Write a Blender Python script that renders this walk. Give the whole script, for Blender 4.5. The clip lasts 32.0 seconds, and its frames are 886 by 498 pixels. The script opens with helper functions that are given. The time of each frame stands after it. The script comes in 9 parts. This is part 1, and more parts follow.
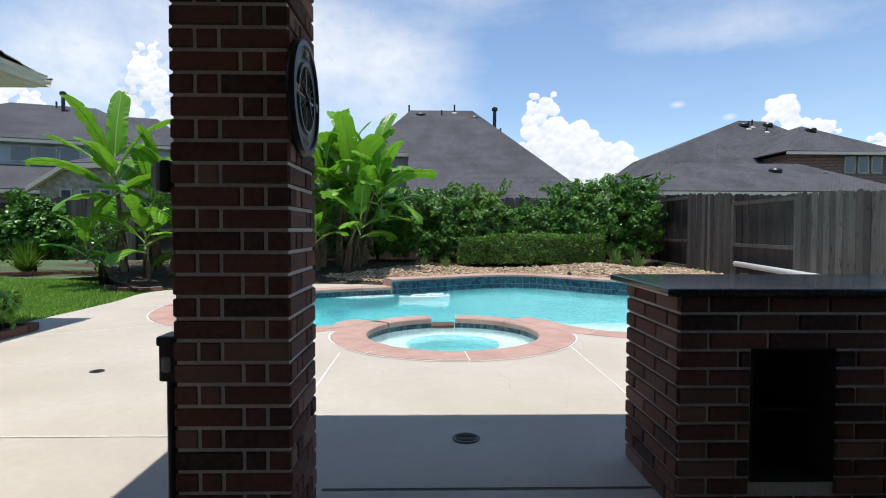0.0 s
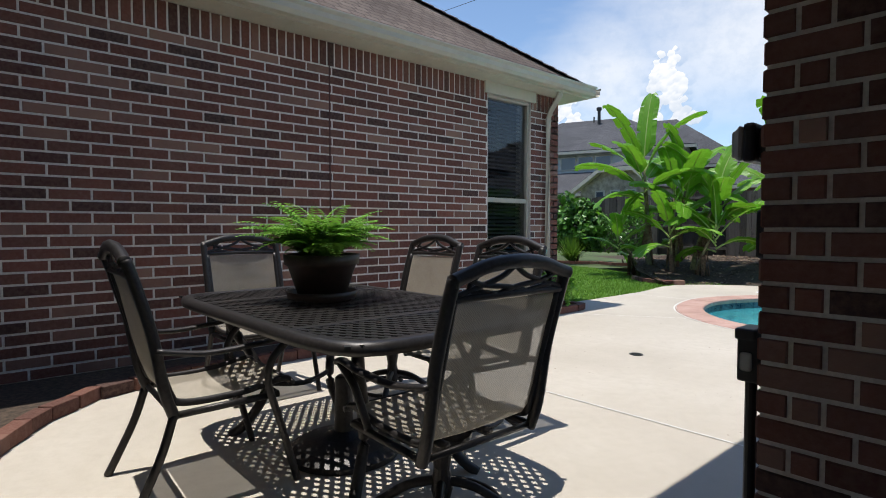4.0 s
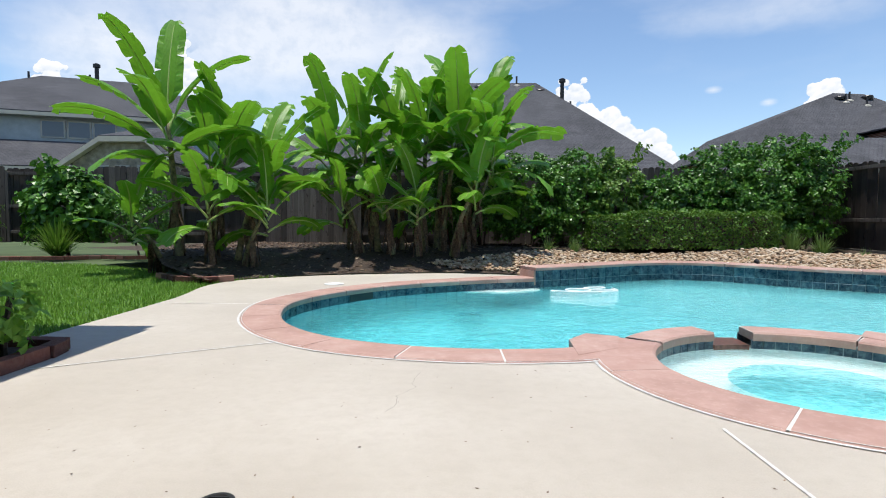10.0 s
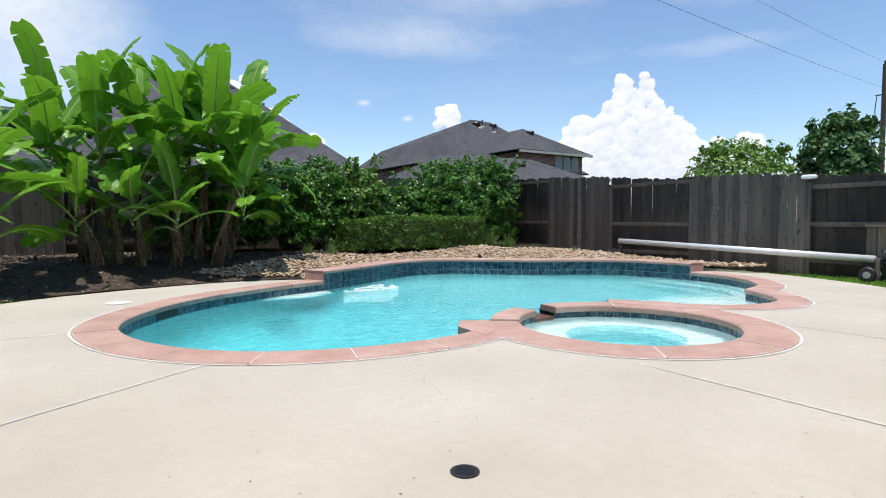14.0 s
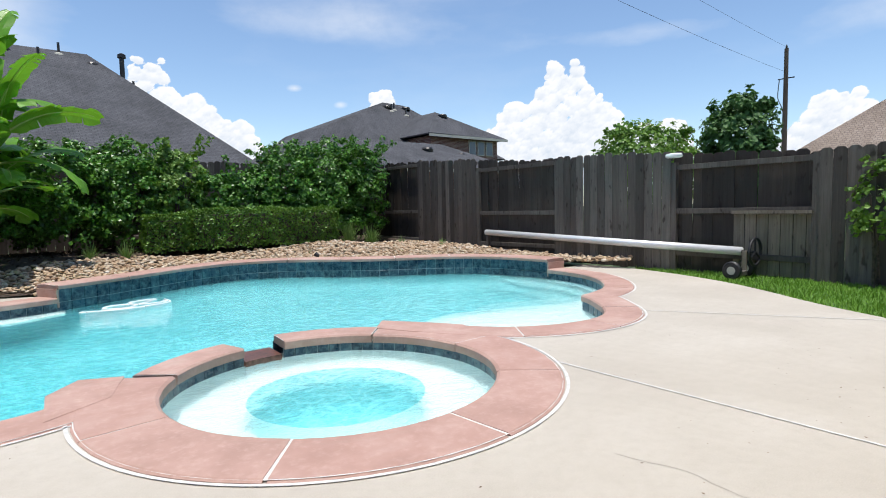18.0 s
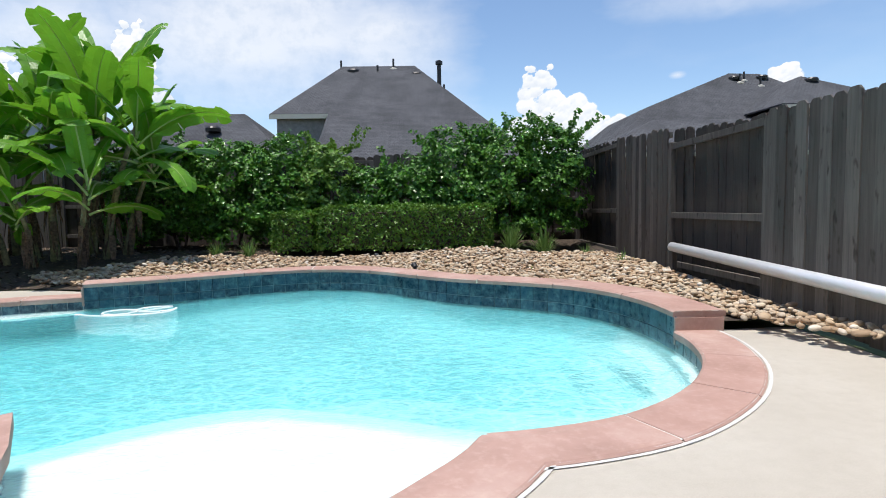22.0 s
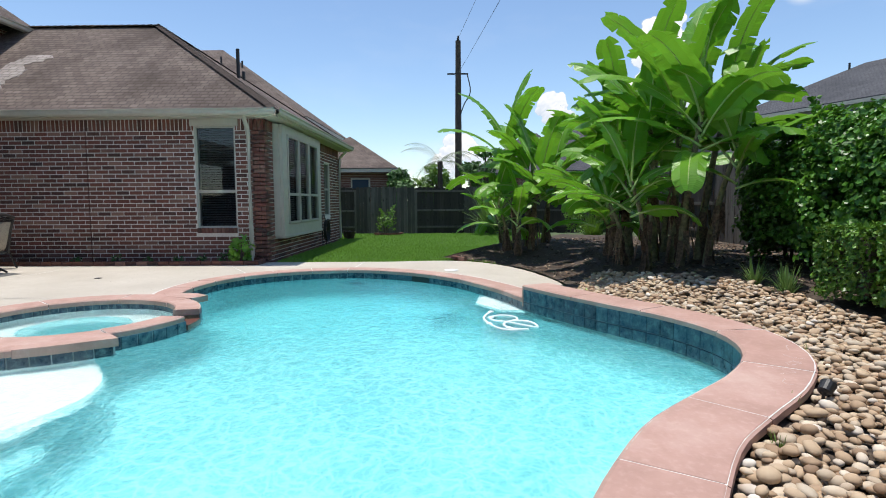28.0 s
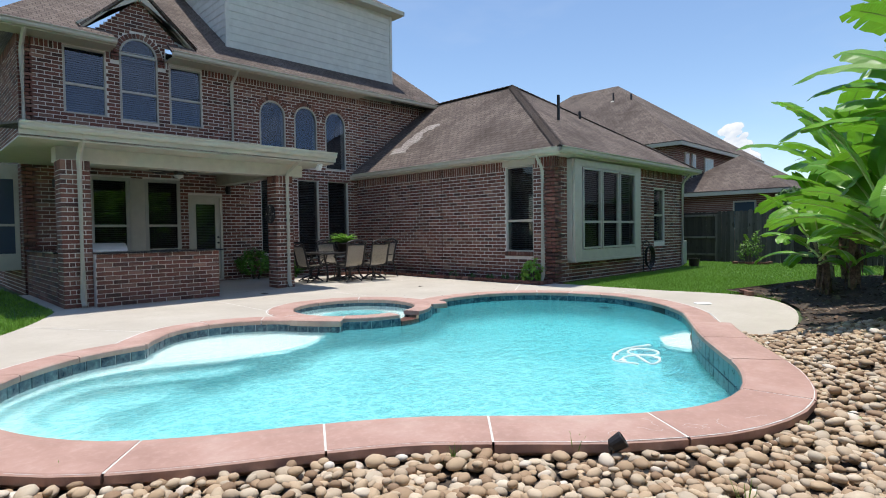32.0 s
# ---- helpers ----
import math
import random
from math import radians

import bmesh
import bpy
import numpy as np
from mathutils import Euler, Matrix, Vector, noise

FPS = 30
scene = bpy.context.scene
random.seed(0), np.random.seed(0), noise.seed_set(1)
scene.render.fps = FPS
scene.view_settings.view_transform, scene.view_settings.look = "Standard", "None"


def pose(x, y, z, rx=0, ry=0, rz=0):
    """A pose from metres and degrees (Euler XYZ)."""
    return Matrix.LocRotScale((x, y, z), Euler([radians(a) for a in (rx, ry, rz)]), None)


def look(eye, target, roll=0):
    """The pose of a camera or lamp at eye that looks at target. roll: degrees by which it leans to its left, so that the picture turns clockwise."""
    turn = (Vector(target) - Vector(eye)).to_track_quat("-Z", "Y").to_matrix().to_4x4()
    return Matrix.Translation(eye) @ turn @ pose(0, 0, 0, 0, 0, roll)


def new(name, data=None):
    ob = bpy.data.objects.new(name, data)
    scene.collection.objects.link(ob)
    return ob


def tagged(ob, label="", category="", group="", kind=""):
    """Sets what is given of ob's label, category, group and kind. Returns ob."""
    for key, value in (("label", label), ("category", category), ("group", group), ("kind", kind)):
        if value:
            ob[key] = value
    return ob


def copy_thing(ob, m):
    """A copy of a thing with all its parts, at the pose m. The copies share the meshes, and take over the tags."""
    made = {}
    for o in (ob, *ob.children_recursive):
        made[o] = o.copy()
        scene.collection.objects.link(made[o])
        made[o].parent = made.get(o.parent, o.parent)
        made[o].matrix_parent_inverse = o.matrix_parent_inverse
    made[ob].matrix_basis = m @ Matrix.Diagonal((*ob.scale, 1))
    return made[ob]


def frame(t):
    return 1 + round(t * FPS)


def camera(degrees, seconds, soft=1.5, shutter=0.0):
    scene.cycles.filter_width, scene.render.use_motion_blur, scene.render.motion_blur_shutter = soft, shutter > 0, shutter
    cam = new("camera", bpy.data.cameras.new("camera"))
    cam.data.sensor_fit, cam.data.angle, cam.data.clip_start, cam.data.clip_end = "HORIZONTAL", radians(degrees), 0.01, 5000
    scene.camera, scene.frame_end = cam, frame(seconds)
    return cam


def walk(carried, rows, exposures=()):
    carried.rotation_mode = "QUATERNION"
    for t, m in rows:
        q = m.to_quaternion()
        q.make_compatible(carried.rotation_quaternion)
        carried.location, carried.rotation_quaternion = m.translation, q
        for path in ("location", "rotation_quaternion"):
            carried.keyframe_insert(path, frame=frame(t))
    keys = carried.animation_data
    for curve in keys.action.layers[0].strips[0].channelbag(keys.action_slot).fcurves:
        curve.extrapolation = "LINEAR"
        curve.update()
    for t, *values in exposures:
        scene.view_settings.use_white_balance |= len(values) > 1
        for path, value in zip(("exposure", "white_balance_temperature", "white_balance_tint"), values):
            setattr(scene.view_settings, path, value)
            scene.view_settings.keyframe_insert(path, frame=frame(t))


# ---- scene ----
from mathutils.geometry import delaunay_2d_cdt

cam = camera(77.44, 32.0, soft=1.0)
PATH = [
    (0, (-0.169, -3.235, 1.143), (-0.129, -1.237, 1.073), 0.13),
    (0.5, (-0.220, -3.219, 1.138), (-0.473, -1.236, 1.068), 0.12),
    (1, (-0.270, -3.210, 1.127), (-0.807, -1.284, 1.058), 0.02),
    (1.5, (-0.331, -3.200, 1.119), (-1.118, -1.363, 1.050), 0.08),
    (2, (-0.404, -3.212, 1.112), (-1.401, -1.480, 1.043), 0.11),
    (2.5, (-0.449, -3.193, 1.100), (-1.626, -1.578, 1.027), 0.14),
    (3, (-0.462, -3.150, 1.091), (-1.788, -1.655, 1.018), 0.03),
    (3.5, (-0.462, -3.107, 1.082), (-1.893, -1.712, 1.008), -0.00),
    (5.5, (-0.655, -2.654, 1.045), (-2.216, -1.408, 0.952), -0.15),
    (6, (-0.802, -2.349, 1.041), (-2.329, -1.061, 0.945), -0.19),
    (6.5, (-0.972, -2.002, 1.033), (-2.450, -0.659, 0.933), -0.29),
    (7, (-1.177, -1.705, 1.018), (-2.581, -0.284, 0.915), -0.30),
    (7.5, (-1.343, -1.405, 0.977), (-2.591, 0.155, 0.875), -0.34),
    (8, (-1.503, -1.136, 0.940), (-2.587, 0.541, 0.837), -0.17),
    (8.5, (-1.697, -0.930, 0.901), (-2.643, 0.830, 0.802), -0.14),
    (9, (-1.875, -0.709, 0.866), (-2.599, 1.153, 0.768), -0.06),
    (9.5, (-2.006, -0.523, 0.846), (-2.466, 1.421, 0.746), 0.02),
    (10, (-2.131, -0.402, 0.861), (-2.175, 1.595, 0.753), 0.27),
    (10.5, (-2.419, -0.361, 0.900), (-2.197, 1.624, 0.788), 0.34),
    (11, (-2.775, -0.294, 0.926), (-2.324, 1.652, 0.815), 0.27),
    (11.5, (-3.132, -0.268, 0.923), (-2.494, 1.624, 0.817), 0.27),
    (12, (-3.441, -0.278, 0.943), (-2.607, 1.537, 0.838), 0.22),
    (12.5, (-3.725, -0.262, 0.943), (-2.745, 1.478, 0.839), 0.26),
    (13, (-3.924, -0.361, 0.946), (-2.893, 1.349, 0.841), 0.14),
    (13.5, (-3.995, -0.418, 0.939), (-2.935, 1.275, 0.835), -0.02),
    (15.5, (-3.822, -0.423, 0.892), (-2.711, 1.236, 0.782), -0.54),
    (16, (-3.517, -0.409, 0.918), (-2.397, 1.243, 0.785), -0.78),
    (16.5, (-3.060, -0.351, 0.932), (-1.904, 1.274, 0.786), -0.84),
    (17, (-2.539, -0.248, 0.950), (-1.326, 1.336, 0.801), -1.00),
    (17.5, (-2.003, -0.159, 0.965), (-0.754, 1.396, 0.813), -1.14),
    (18, (-1.460, -0.063, 0.969), (-0.209, 1.491, 0.819), -1.16),
    (18.5, (-0.935, 0.048, 0.957), (0.313, 1.604, 0.809), -1.11),
    (19, (-0.365, 0.197, 0.969), (0.847, 1.781, 0.814), -1.25),
    (19.5, (0.235, 0.357, 0.980), (1.380, 1.989, 0.826), -1.28),
    (20, (0.885, 0.525, 0.984), (1.928, 2.224, 0.830), -1.37),
    (20.5, (1.477, 0.687, 0.991), (2.345, 2.482, 0.835), -1.43),
    (21, (2.079, 0.872, 0.983), (2.674, 2.776, 0.832), -1.21),
    (21.5, (2.611, 1.039, 0.963), (2.921, 3.009, 0.816), -1.04),
    (22, (3.123, 1.260, 0.970), (3.155, 3.254, 0.823), -0.89),
    (22.5, (3.602, 1.495, 1.005), (3.336, 3.471, 0.851), -0.64),
    (23, (3.998, 1.843, 1.006), (3.403, 3.746, 0.853), -0.38),
    (23.5, (4.392, 2.239, 1.012), (3.507, 4.026, 0.852), -0.23),
    (24, (4.721, 2.691, 1.031), (3.572, 4.319, 0.866), -0.31),
    (24.5, (5.119, 3.135, 1.069), (3.723, 4.557, 0.898), -0.49),
    (25, (5.419, 3.658, 1.094), (3.843, 4.877, 0.920), -0.65),
    (25.5, (5.657, 4.204, 1.129), (3.946, 5.224, 0.949), -0.56),
    (26.5, (5.82, 5.32, 1.158), (3.925, 5.945, 0.983), -0.46),
    (27.5, (5.873, 6.437, 1.179), (3.889, 6.614, 1.007), -0.37),
    (28, (5.732, 6.843, 1.177), (3.740, 6.804, 1.007), -0.33),
    (28.5, (5.497, 7.261, 1.178), (3.521, 7.006, 1.013), -0.40),
    (29, (5.318, 7.700, 1.183), (3.386, 7.203, 1.044), -0.40),
    (29.5, (5.258, 8.162, 1.210), (3.399, 7.432, 1.108), -0.47),
    (30, (5.193, 8.607, 1.179), (3.423, 7.677, 1.107), -0.57),
    (30.5, (5.216, 9.028, 1.182), (3.514, 7.978, 1.116), -0.58),
    (31, (5.150, 9.397, 1.190), (3.556, 8.190, 1.123), -0.68),
    (31.5, (5.183, 9.708, 1.195), (3.694, 8.375, 1.129), -0.74),
    (32, (5.226, 10.054, 1.188), (3.817, 8.636, 1.124), -0.82),
]
walk(cam, [(t, look(eye, target, roll)) for t, eye, target, roll in PATH])

# ---- world, sun ----
SUN_WAY = Vector((-0.08, -0.10, 1.0)).normalized()
world = bpy.data.worlds.new("sky")
scene.world = world
world.use_nodes = True
wn = world.node_tree.nodes
wl = world.node_tree.links
sky = wn.new("ShaderNodeTexSky")
sky.sky_type = "NISHITA"
sky.sun_disc = False
sky.sun_elevation = math.asin(SUN_WAY.z)
sky.sun_rotation = math.atan2(SUN_WAY.x, SUN_WAY.y)
sky.air_density, sky.dust_density, sky.ozone_density = 1.0, 0.15, 3.0
wl.new(sky.outputs[0], wn["Background"].inputs[0])
wn["Background"].inputs[1].default_value = 0.15
sun = new("sun", bpy.data.lights.new("sun", "SUN"))
sun.data.energy, sun.data.angle, sun.data.color = 4.3, radians(0.53), (1.0, 0.96, 0.9)
sun.data.cycles.use_multiple_importance_sampling = False
sun.matrix_world = look(SUN_WAY * 60, (0, 0, 0))
scene.view_settings.exposure = 0.18


# ---- materials ----
class Mat:
    """A small node-tree writer."""

    def __init__(self, name, rough=0.8, metal=0.0, spec=0.5):
        self.m = bpy.data.materials.new(name)
        self.m.use_nodes = True
        self.t = self.m.node_tree
        self.b = self.t.nodes["Principled BSDF"]
        self.b.inputs["Roughness"].default_value = rough
        self.b.inputs["Metallic"].default_value = metal
        self.b.inputs["Specular IOR Level"].default_value = spec
        self.coord = self.t.nodes.new("ShaderNodeTexCoord")
        self.geo = self.t.nodes.new("ShaderNodeNewGeometry")

    def node(self, kind, **inputs):
        n = self.t.nodes.new(kind)
        for k, v in inputs.items():
            self.set(n.inputs[k.replace("_", " ")], v)
        return n

    def set(self, socket, v):
        if hasattr(v, "is_linked"):
            self.t.links.new(v, socket)
        else:
            socket.default_value = v

    def pos(self, sx=1.0, sy=1.0, sz=1.0):
        n = self.node("ShaderNodeMapping", Vector=self.geo.outputs["Position"], Scale=(sx, sy, sz))
        return n.outputs[0]

    def local(self, sx=1.0, sy=1.0, sz=1.0):
        n = self.node("ShaderNodeMapping", Vector=self.coord.outputs["Object"], Scale=(sx, sy, sz))
        return n.outputs[0]

    def uv(self, sx=1.0, sy=1.0):
        n = self.node("ShaderNodeMapping", Vector=self.coord.outputs["UV"], Scale=(sx, sy, 1.0))
        return n.outputs[0]

    def noise(self, vec, scale, detail=4.0, rough=0.55):
        n = self.node("ShaderNodeTexNoise", Vector=vec, Scale=scale, Detail=detail, Roughness=rough)
        return n.outputs["Fac"]

    def ramp(self, fac, *stops):
        n = self.node("ShaderNodeValToRGB", Fac=fac)
        e = n.color_ramp.elements
        while len(e) < len(stops):
            e.new(0.5)
        for one, (p, c) in zip(e, stops):
            one.position, one.color = p, (*c, 1.0) if len(c) == 3 else c
        return n.outputs[0]

    def level(self, fac, a, b, lo=0.0, hi=1.0):
        n = self.node("ShaderNodeMapRange", Value=fac, From_Min=a, From_Max=b, To_Min=lo, To_Max=hi)
        return n.outputs[0]

    def mix(self, fac, a, b, blend="MIX"):
        n = self.t.nodes.new("ShaderNodeMix")
        n.data_type, n.blend_type = "RGBA", blend
        self.set(n.inputs[0], fac)
        self.set(n.inputs[6], a if hasattr(a, "is_linked") else (*a, 1.0))
        self.set(n.inputs[7], b if hasattr(b, "is_linked") else (*b, 1.0))
        return n.outputs[2]

    def math(self, op, a, b=0.0):
        n = self.t.nodes.new("ShaderNodeMath")
        n.operation = op
        self.set(n.inputs[0], a)
        self.set(n.inputs[1], b)
        return n.outputs[0]

    def rand(self):
        info = self.t.nodes.new("ShaderNodeObjectInfo")
        s = self.math("ADD", info.outputs["Random"], self.geo.outputs["Random Per Island"])
        return self.math("FRACT", s)

    def color(self, c):
        self.set(self.b.inputs["Base Color"], c if hasattr(c, "is_linked") else (*c, 1.0))
        return self

    def rough(self, r):
        self.set(self.b.inputs["Roughness"], r)
        return self

    def bump(self, h, strength=0.3, dist=0.01):
        n = self.node("ShaderNodeBump", Height=h, Strength=strength, Distance=dist)
        self.t.links.new(n.outputs[0], self.b.inputs["Normal"])
        return self


def brick_material():
    m = Mat("brick_clay", 0.85, spec=0.25)
    r = m.rand()
    base = m.ramp(r, (0.0, (0.047, 0.026, 0.023)), (0.22, (0.118, 0.044, 0.033)), (0.5, (0.192, 0.070, 0.050)), (0.78, (0.14, 0.061, 0.046)), (1.0, (0.30, 0.168, 0.125)))
    n1 = m.noise(m.pos(), 38.0, 5.0, 0.65)
    n2 = m.noise(m.pos(), 4.0, 3.0)
    c = m.mix(m.level(n1, 0.35, 0.75), base, m.mix(0.3, base, (0.34, 0.22, 0.17)))
    c = m.mix(m.level(n2, 0.4, 0.8, 0.0, 0.45), c, m.mix(0.6, c, (0.06, 0.04, 0.035)))
    return m.color(c).bump(n1, 0.5, 0.006).m


def mortar_material():
    m = Mat("mortar", 0.95, spec=0.1)
    n = m.noise(m.pos(), 60.0, 4.0)
    return m.color(m.ramp(n, (0.3, (0.60, 0.555, 0.50)), (0.7, (0.78, 0.735, 0.675)))).bump(n, 0.4, 0.004).m


def concrete_material():
    m = Mat("concrete", 0.85, spec=0.25)
    a = m.noise(m.pos(), 0.9, 6.0, 0.6)
    b = m.noise(m.pos(), 14.0, 6.0, 0.7)
    g = m.noise(m.pos(), 190.0, 3.0, 0.6)
    c = m.ramp(a, (0.3, (0.41, 0.365, 0.305)), (0.5, (0.465, 0.42, 0.355)), (0.72, (0.53, 0.485, 0.42)))
    c = m.mix(m.level(b, 0.42, 0.75, 0.0, 0.5), c, (0.38, 0.335, 0.275))
    c = m.mix(m.level(g, 0.35, 0.7, 0.0, 0.35), c, (0.60, 0.55, 0.48))
    return m.color(c).bump(g, 0.25, 0.003).m


def coping_material():
    m = Mat("coping_stone", 0.75, spec=0.3)
    a = m.noise(m.pos(), 2.2, 6.0, 0.62)
    b = m.noise(m.pos(), 26.0, 5.0, 0.65)
    r = m.rand()
    c = m.ramp(a, (0.28, (0.35, 0.215, 0.175)), (0.52, (0.45, 0.285, 0.235)), (0.75, (0.54, 0.39, 0.335)))
    c = m.mix(m.level(b, 0.5, 0.8, 0.0, 0.4), c, (0.63, 0.46, 0.39))
    c = m.mix(m.level(r, 0, 1, 0, 0.22), c, (0.36, 0.18, 0.14))
    return m.color(c).bump(b, 0.3, 0.004).m


def plain(name, col, rough=0.6, metal=0.0, grain=20.0, amount=0.12, spec=0.5, bump=0.1):
    m = Mat(name, rough, metal, spec)
    n = m.noise(m.pos(), grain, 5.0, 0.6)
    n2 = m.noise(m.pos(), grain * 0.08, 3.0)
    dark = tuple(v * (1 - 2.2 * amount) for v in col)
    light = tuple(min(1, v * (1 + amount)) for v in col)
    c = m.ramp(n, (0.3, dark), (0.7, light))
    c = m.mix(m.level(n2, 0.35, 0.75, 0.0, 0.4), c, dark)
    return m.color(c).bump(n, bump, 0.003).m


def fence_material(name, a, b):
    m = Mat(name, 0.9, spec=0.15)
    r = m.rand()
    grain = m.noise(m.pos(16.0, 16.0, 0.7), 2.2, 7.0, 0.7)
    patch = m.noise(m.pos(1.2, 1.2, 0.6), 1.3, 4.0, 0.6)
    knots = m.noise(m.pos(8, 8, 3), 1.7, 2.0)
    c = m.mix(r, a, b)
    c = m.mix(m.level(grain, 0.4, 0.75), c, m.mix(0.55, c, (0.03, 0.026, 0.022)))
    c = m.mix(m.level(patch, 0.35, 0.7, 0.0, 0.55), c, m.mix(0.65, c, (0.03, 0.03, 0.032)))
    c = m.mix(m.level(knots, 0.62, 0.72, 0, 0.7), c, (0.03, 0.022, 0.018))
    return m.color(c).bump(grain, 0.5, 0.006).m


def shingle_material(name, a, b, streak):
    """Asphalt shingles in level courses on whatever slope they lie."""
    m = Mat(name, 0.95, spec=0.15)
    n = m.t.nodes.new("ShaderNodeTexBrick")
    m.set(n.inputs["Vector"], m.uv())
    n.offset, n.offset_frequency = 0.37, 2
    for k, v in (("Scale", 1.0), ("Mortar Size", 0.010), ("Mortar Smooth", 0.3), ("Brick Width", 0.17), ("Row Height", 0.125), ("Bias", 0.0)):
        n.inputs[k].default_value = v
    n.inputs["Color1"].default_value, n.inputs["Color2"].default_value = (*a, 1), (*b, 1)
    # dark lines between shingles paint their shadow lines into the colour
    n.inputs["Mortar"].default_value = (*(v * 0.25 for v in a), 1)
    g = m.noise(m.pos(), 130.0, 3.0)
    w = m.noise(m.pos(0.6, 0.6, 0.25), 1.1, 4.0)
    w2 = m.noise(m.pos(2.2, 2.2, 0.5), 1.0, 4.0)
    c = m.mix(m.level(g, 0.35, 0.7, 0, 0.5), n.outputs["Color"], tuple(v * 1.5 for v in b))
    c = m.mix(m.level(w, 0.42, 0.70, 0, streak), c, tuple(v * 0.38 for v in a))
    c = m.mix(m.level(w2, 0.5, 0.75, 0, streak * 0.5), c, tuple(v * 0.5 for v in a))
    return m.color(c).bump(m.math("SUBTRACT", g, m.math("MULTIPLY", n.outputs["Fac"], 3.0)), 0.6, 0.015).m


def leaf_material(name, dark, light, trans=0.25, rough=0.45, ribs=0.0):
    m = Mat(name, rough, spec=0.4)
    r = m.rand()
    n = m.noise(m.pos(), 2.5, 3.0)
    c = m.mix(m.math("MULTIPLY", m.math("ADD", r, n), 0.5), dark, light)
    if ribs:
        w = m.t.nodes.new("ShaderNodeTexWave")
        m.set(w.inputs["Vector"], m.uv())
        w.bands_direction = "Y"
        w.inputs["Scale"].default_value = ribs
        w.inputs["Distortion"].default_value = 0.6
        c = m.mix(m.level(w.outputs["Fac"], 0.0, 1.0, 0.0, 0.35), c, light)
        m.bump(w.outputs["Fac"], 0.3, 0.004)
    m.color(c)
    tr = m.node("ShaderNodeBsdfTranslucent", Color=m.mix(0.5, c, light))
    mixer = m.node("ShaderNodeMixShader", Fac=trans)
    out = m.t.nodes["Material Output"]
    m.t.links.new(m.b.outputs[0], mixer.inputs[1])
    m.t.links.new(tr.outputs[0], mixer.inputs[2])
    m.t.links.new(mixer.outputs[0], out.inputs[0])
    return m.m


def water_surface_material(name, ripple=0.4):
    """The water's top: real refraction and reflection on small ripples."""
    m = Mat(name)
    n1 = m.noise(m.pos(1, 1.3, 1), 5.5, 3.0, 0.6)
    n2 = m.noise(m.pos(1, 1.6, 1), 24.0, 3.0, 0.6)
    h = m.math("ADD", n1, m.math("MULTIPLY", n2, 0.45))
    bump = m.node("ShaderNodeBump", Height=h, Strength=ripple, Distance=0.05)
    g = m.node("ShaderNodeBsdfGlass", Roughness=0.0, IOR=1.33, Normal=bump.outputs[0])
    m.t.links.new(g.outputs[0], m.t.nodes["Material Output"].inputs[0])
    return m.m


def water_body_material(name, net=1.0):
    """What the water takes out of the light, by its depth, with a bright ripple net painted into the tint."""
    m = Mat(name)
    at = m.node("ShaderNodeAttribute")
    at.attribute_name = "depth"
    stops = [(d / 2.0, tuple(math.exp(-k * d * 1.4) for k in (0.39, 0.075, 0.05))) for d in (0.0, 0.25, 0.5, 0.75, 1.0, 1.25, 1.5, 2.0)]
    c = m.ramp(m.math("MULTIPLY", at.outputs["Fac"], 0.5), *stops)
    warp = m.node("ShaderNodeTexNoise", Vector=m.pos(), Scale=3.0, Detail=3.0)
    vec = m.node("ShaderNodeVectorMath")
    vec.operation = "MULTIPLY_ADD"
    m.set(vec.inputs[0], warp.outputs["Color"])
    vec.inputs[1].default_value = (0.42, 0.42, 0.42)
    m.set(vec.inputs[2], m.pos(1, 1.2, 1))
    # bright lines painted into the tint stand in for sunlight the ripples focus
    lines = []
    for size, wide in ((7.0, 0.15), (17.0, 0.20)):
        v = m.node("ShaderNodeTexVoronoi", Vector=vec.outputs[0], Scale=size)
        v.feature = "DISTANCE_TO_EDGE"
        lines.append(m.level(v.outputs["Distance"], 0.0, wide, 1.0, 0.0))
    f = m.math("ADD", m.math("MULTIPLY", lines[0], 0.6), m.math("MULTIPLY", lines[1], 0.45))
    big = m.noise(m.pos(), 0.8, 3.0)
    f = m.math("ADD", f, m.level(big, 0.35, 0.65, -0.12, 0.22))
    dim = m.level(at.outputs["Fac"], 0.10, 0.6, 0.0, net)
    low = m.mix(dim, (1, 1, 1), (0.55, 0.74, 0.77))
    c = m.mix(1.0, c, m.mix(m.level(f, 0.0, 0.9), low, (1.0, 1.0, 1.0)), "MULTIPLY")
    clear = m.node("ShaderNodeBsdfTransparent", Color=c)
    m.t.links.new(clear.outputs[0], m.t.nodes["Material Output"].inputs[0])
    return m.m


def glass_material(name="window_glass", low=0.05, high=0.55, gloss=(1.0, 1.0, 1.0)):
    m = Mat(name, 0.03, spec=0.5)
    n = m.noise(m.pos(), 1.3, 2.0)
    bump = m.node("ShaderNodeBump", Height=n, Strength=0.05, Distance=0.02)
    clear = m.node("ShaderNodeBsdfTransparent", Color=(0.50, 0.55, 0.56, 1))
    shine = m.node("ShaderNodeBsdfGlossy", Roughness=0.01, Normal=bump.outputs[0], Color=(*gloss, 1))
    edge = m.node("ShaderNodeLayerWeight", Blend=0.5)
    fac = m.level(m.math("POWER", edge.outputs["Facing"], 3.0), 0.0, 1.0, low, high)
    mixer = m.node("ShaderNodeMixShader", Fac=fac)
    m.t.links.new(clear.outputs[0], mixer.inputs[1])
    m.t.links.new(shine.outputs[0], mixer.inputs[2])
    m.t.links.new(mixer.outputs[0], m.t.nodes["Material Output"].inputs[0])
    return m.m


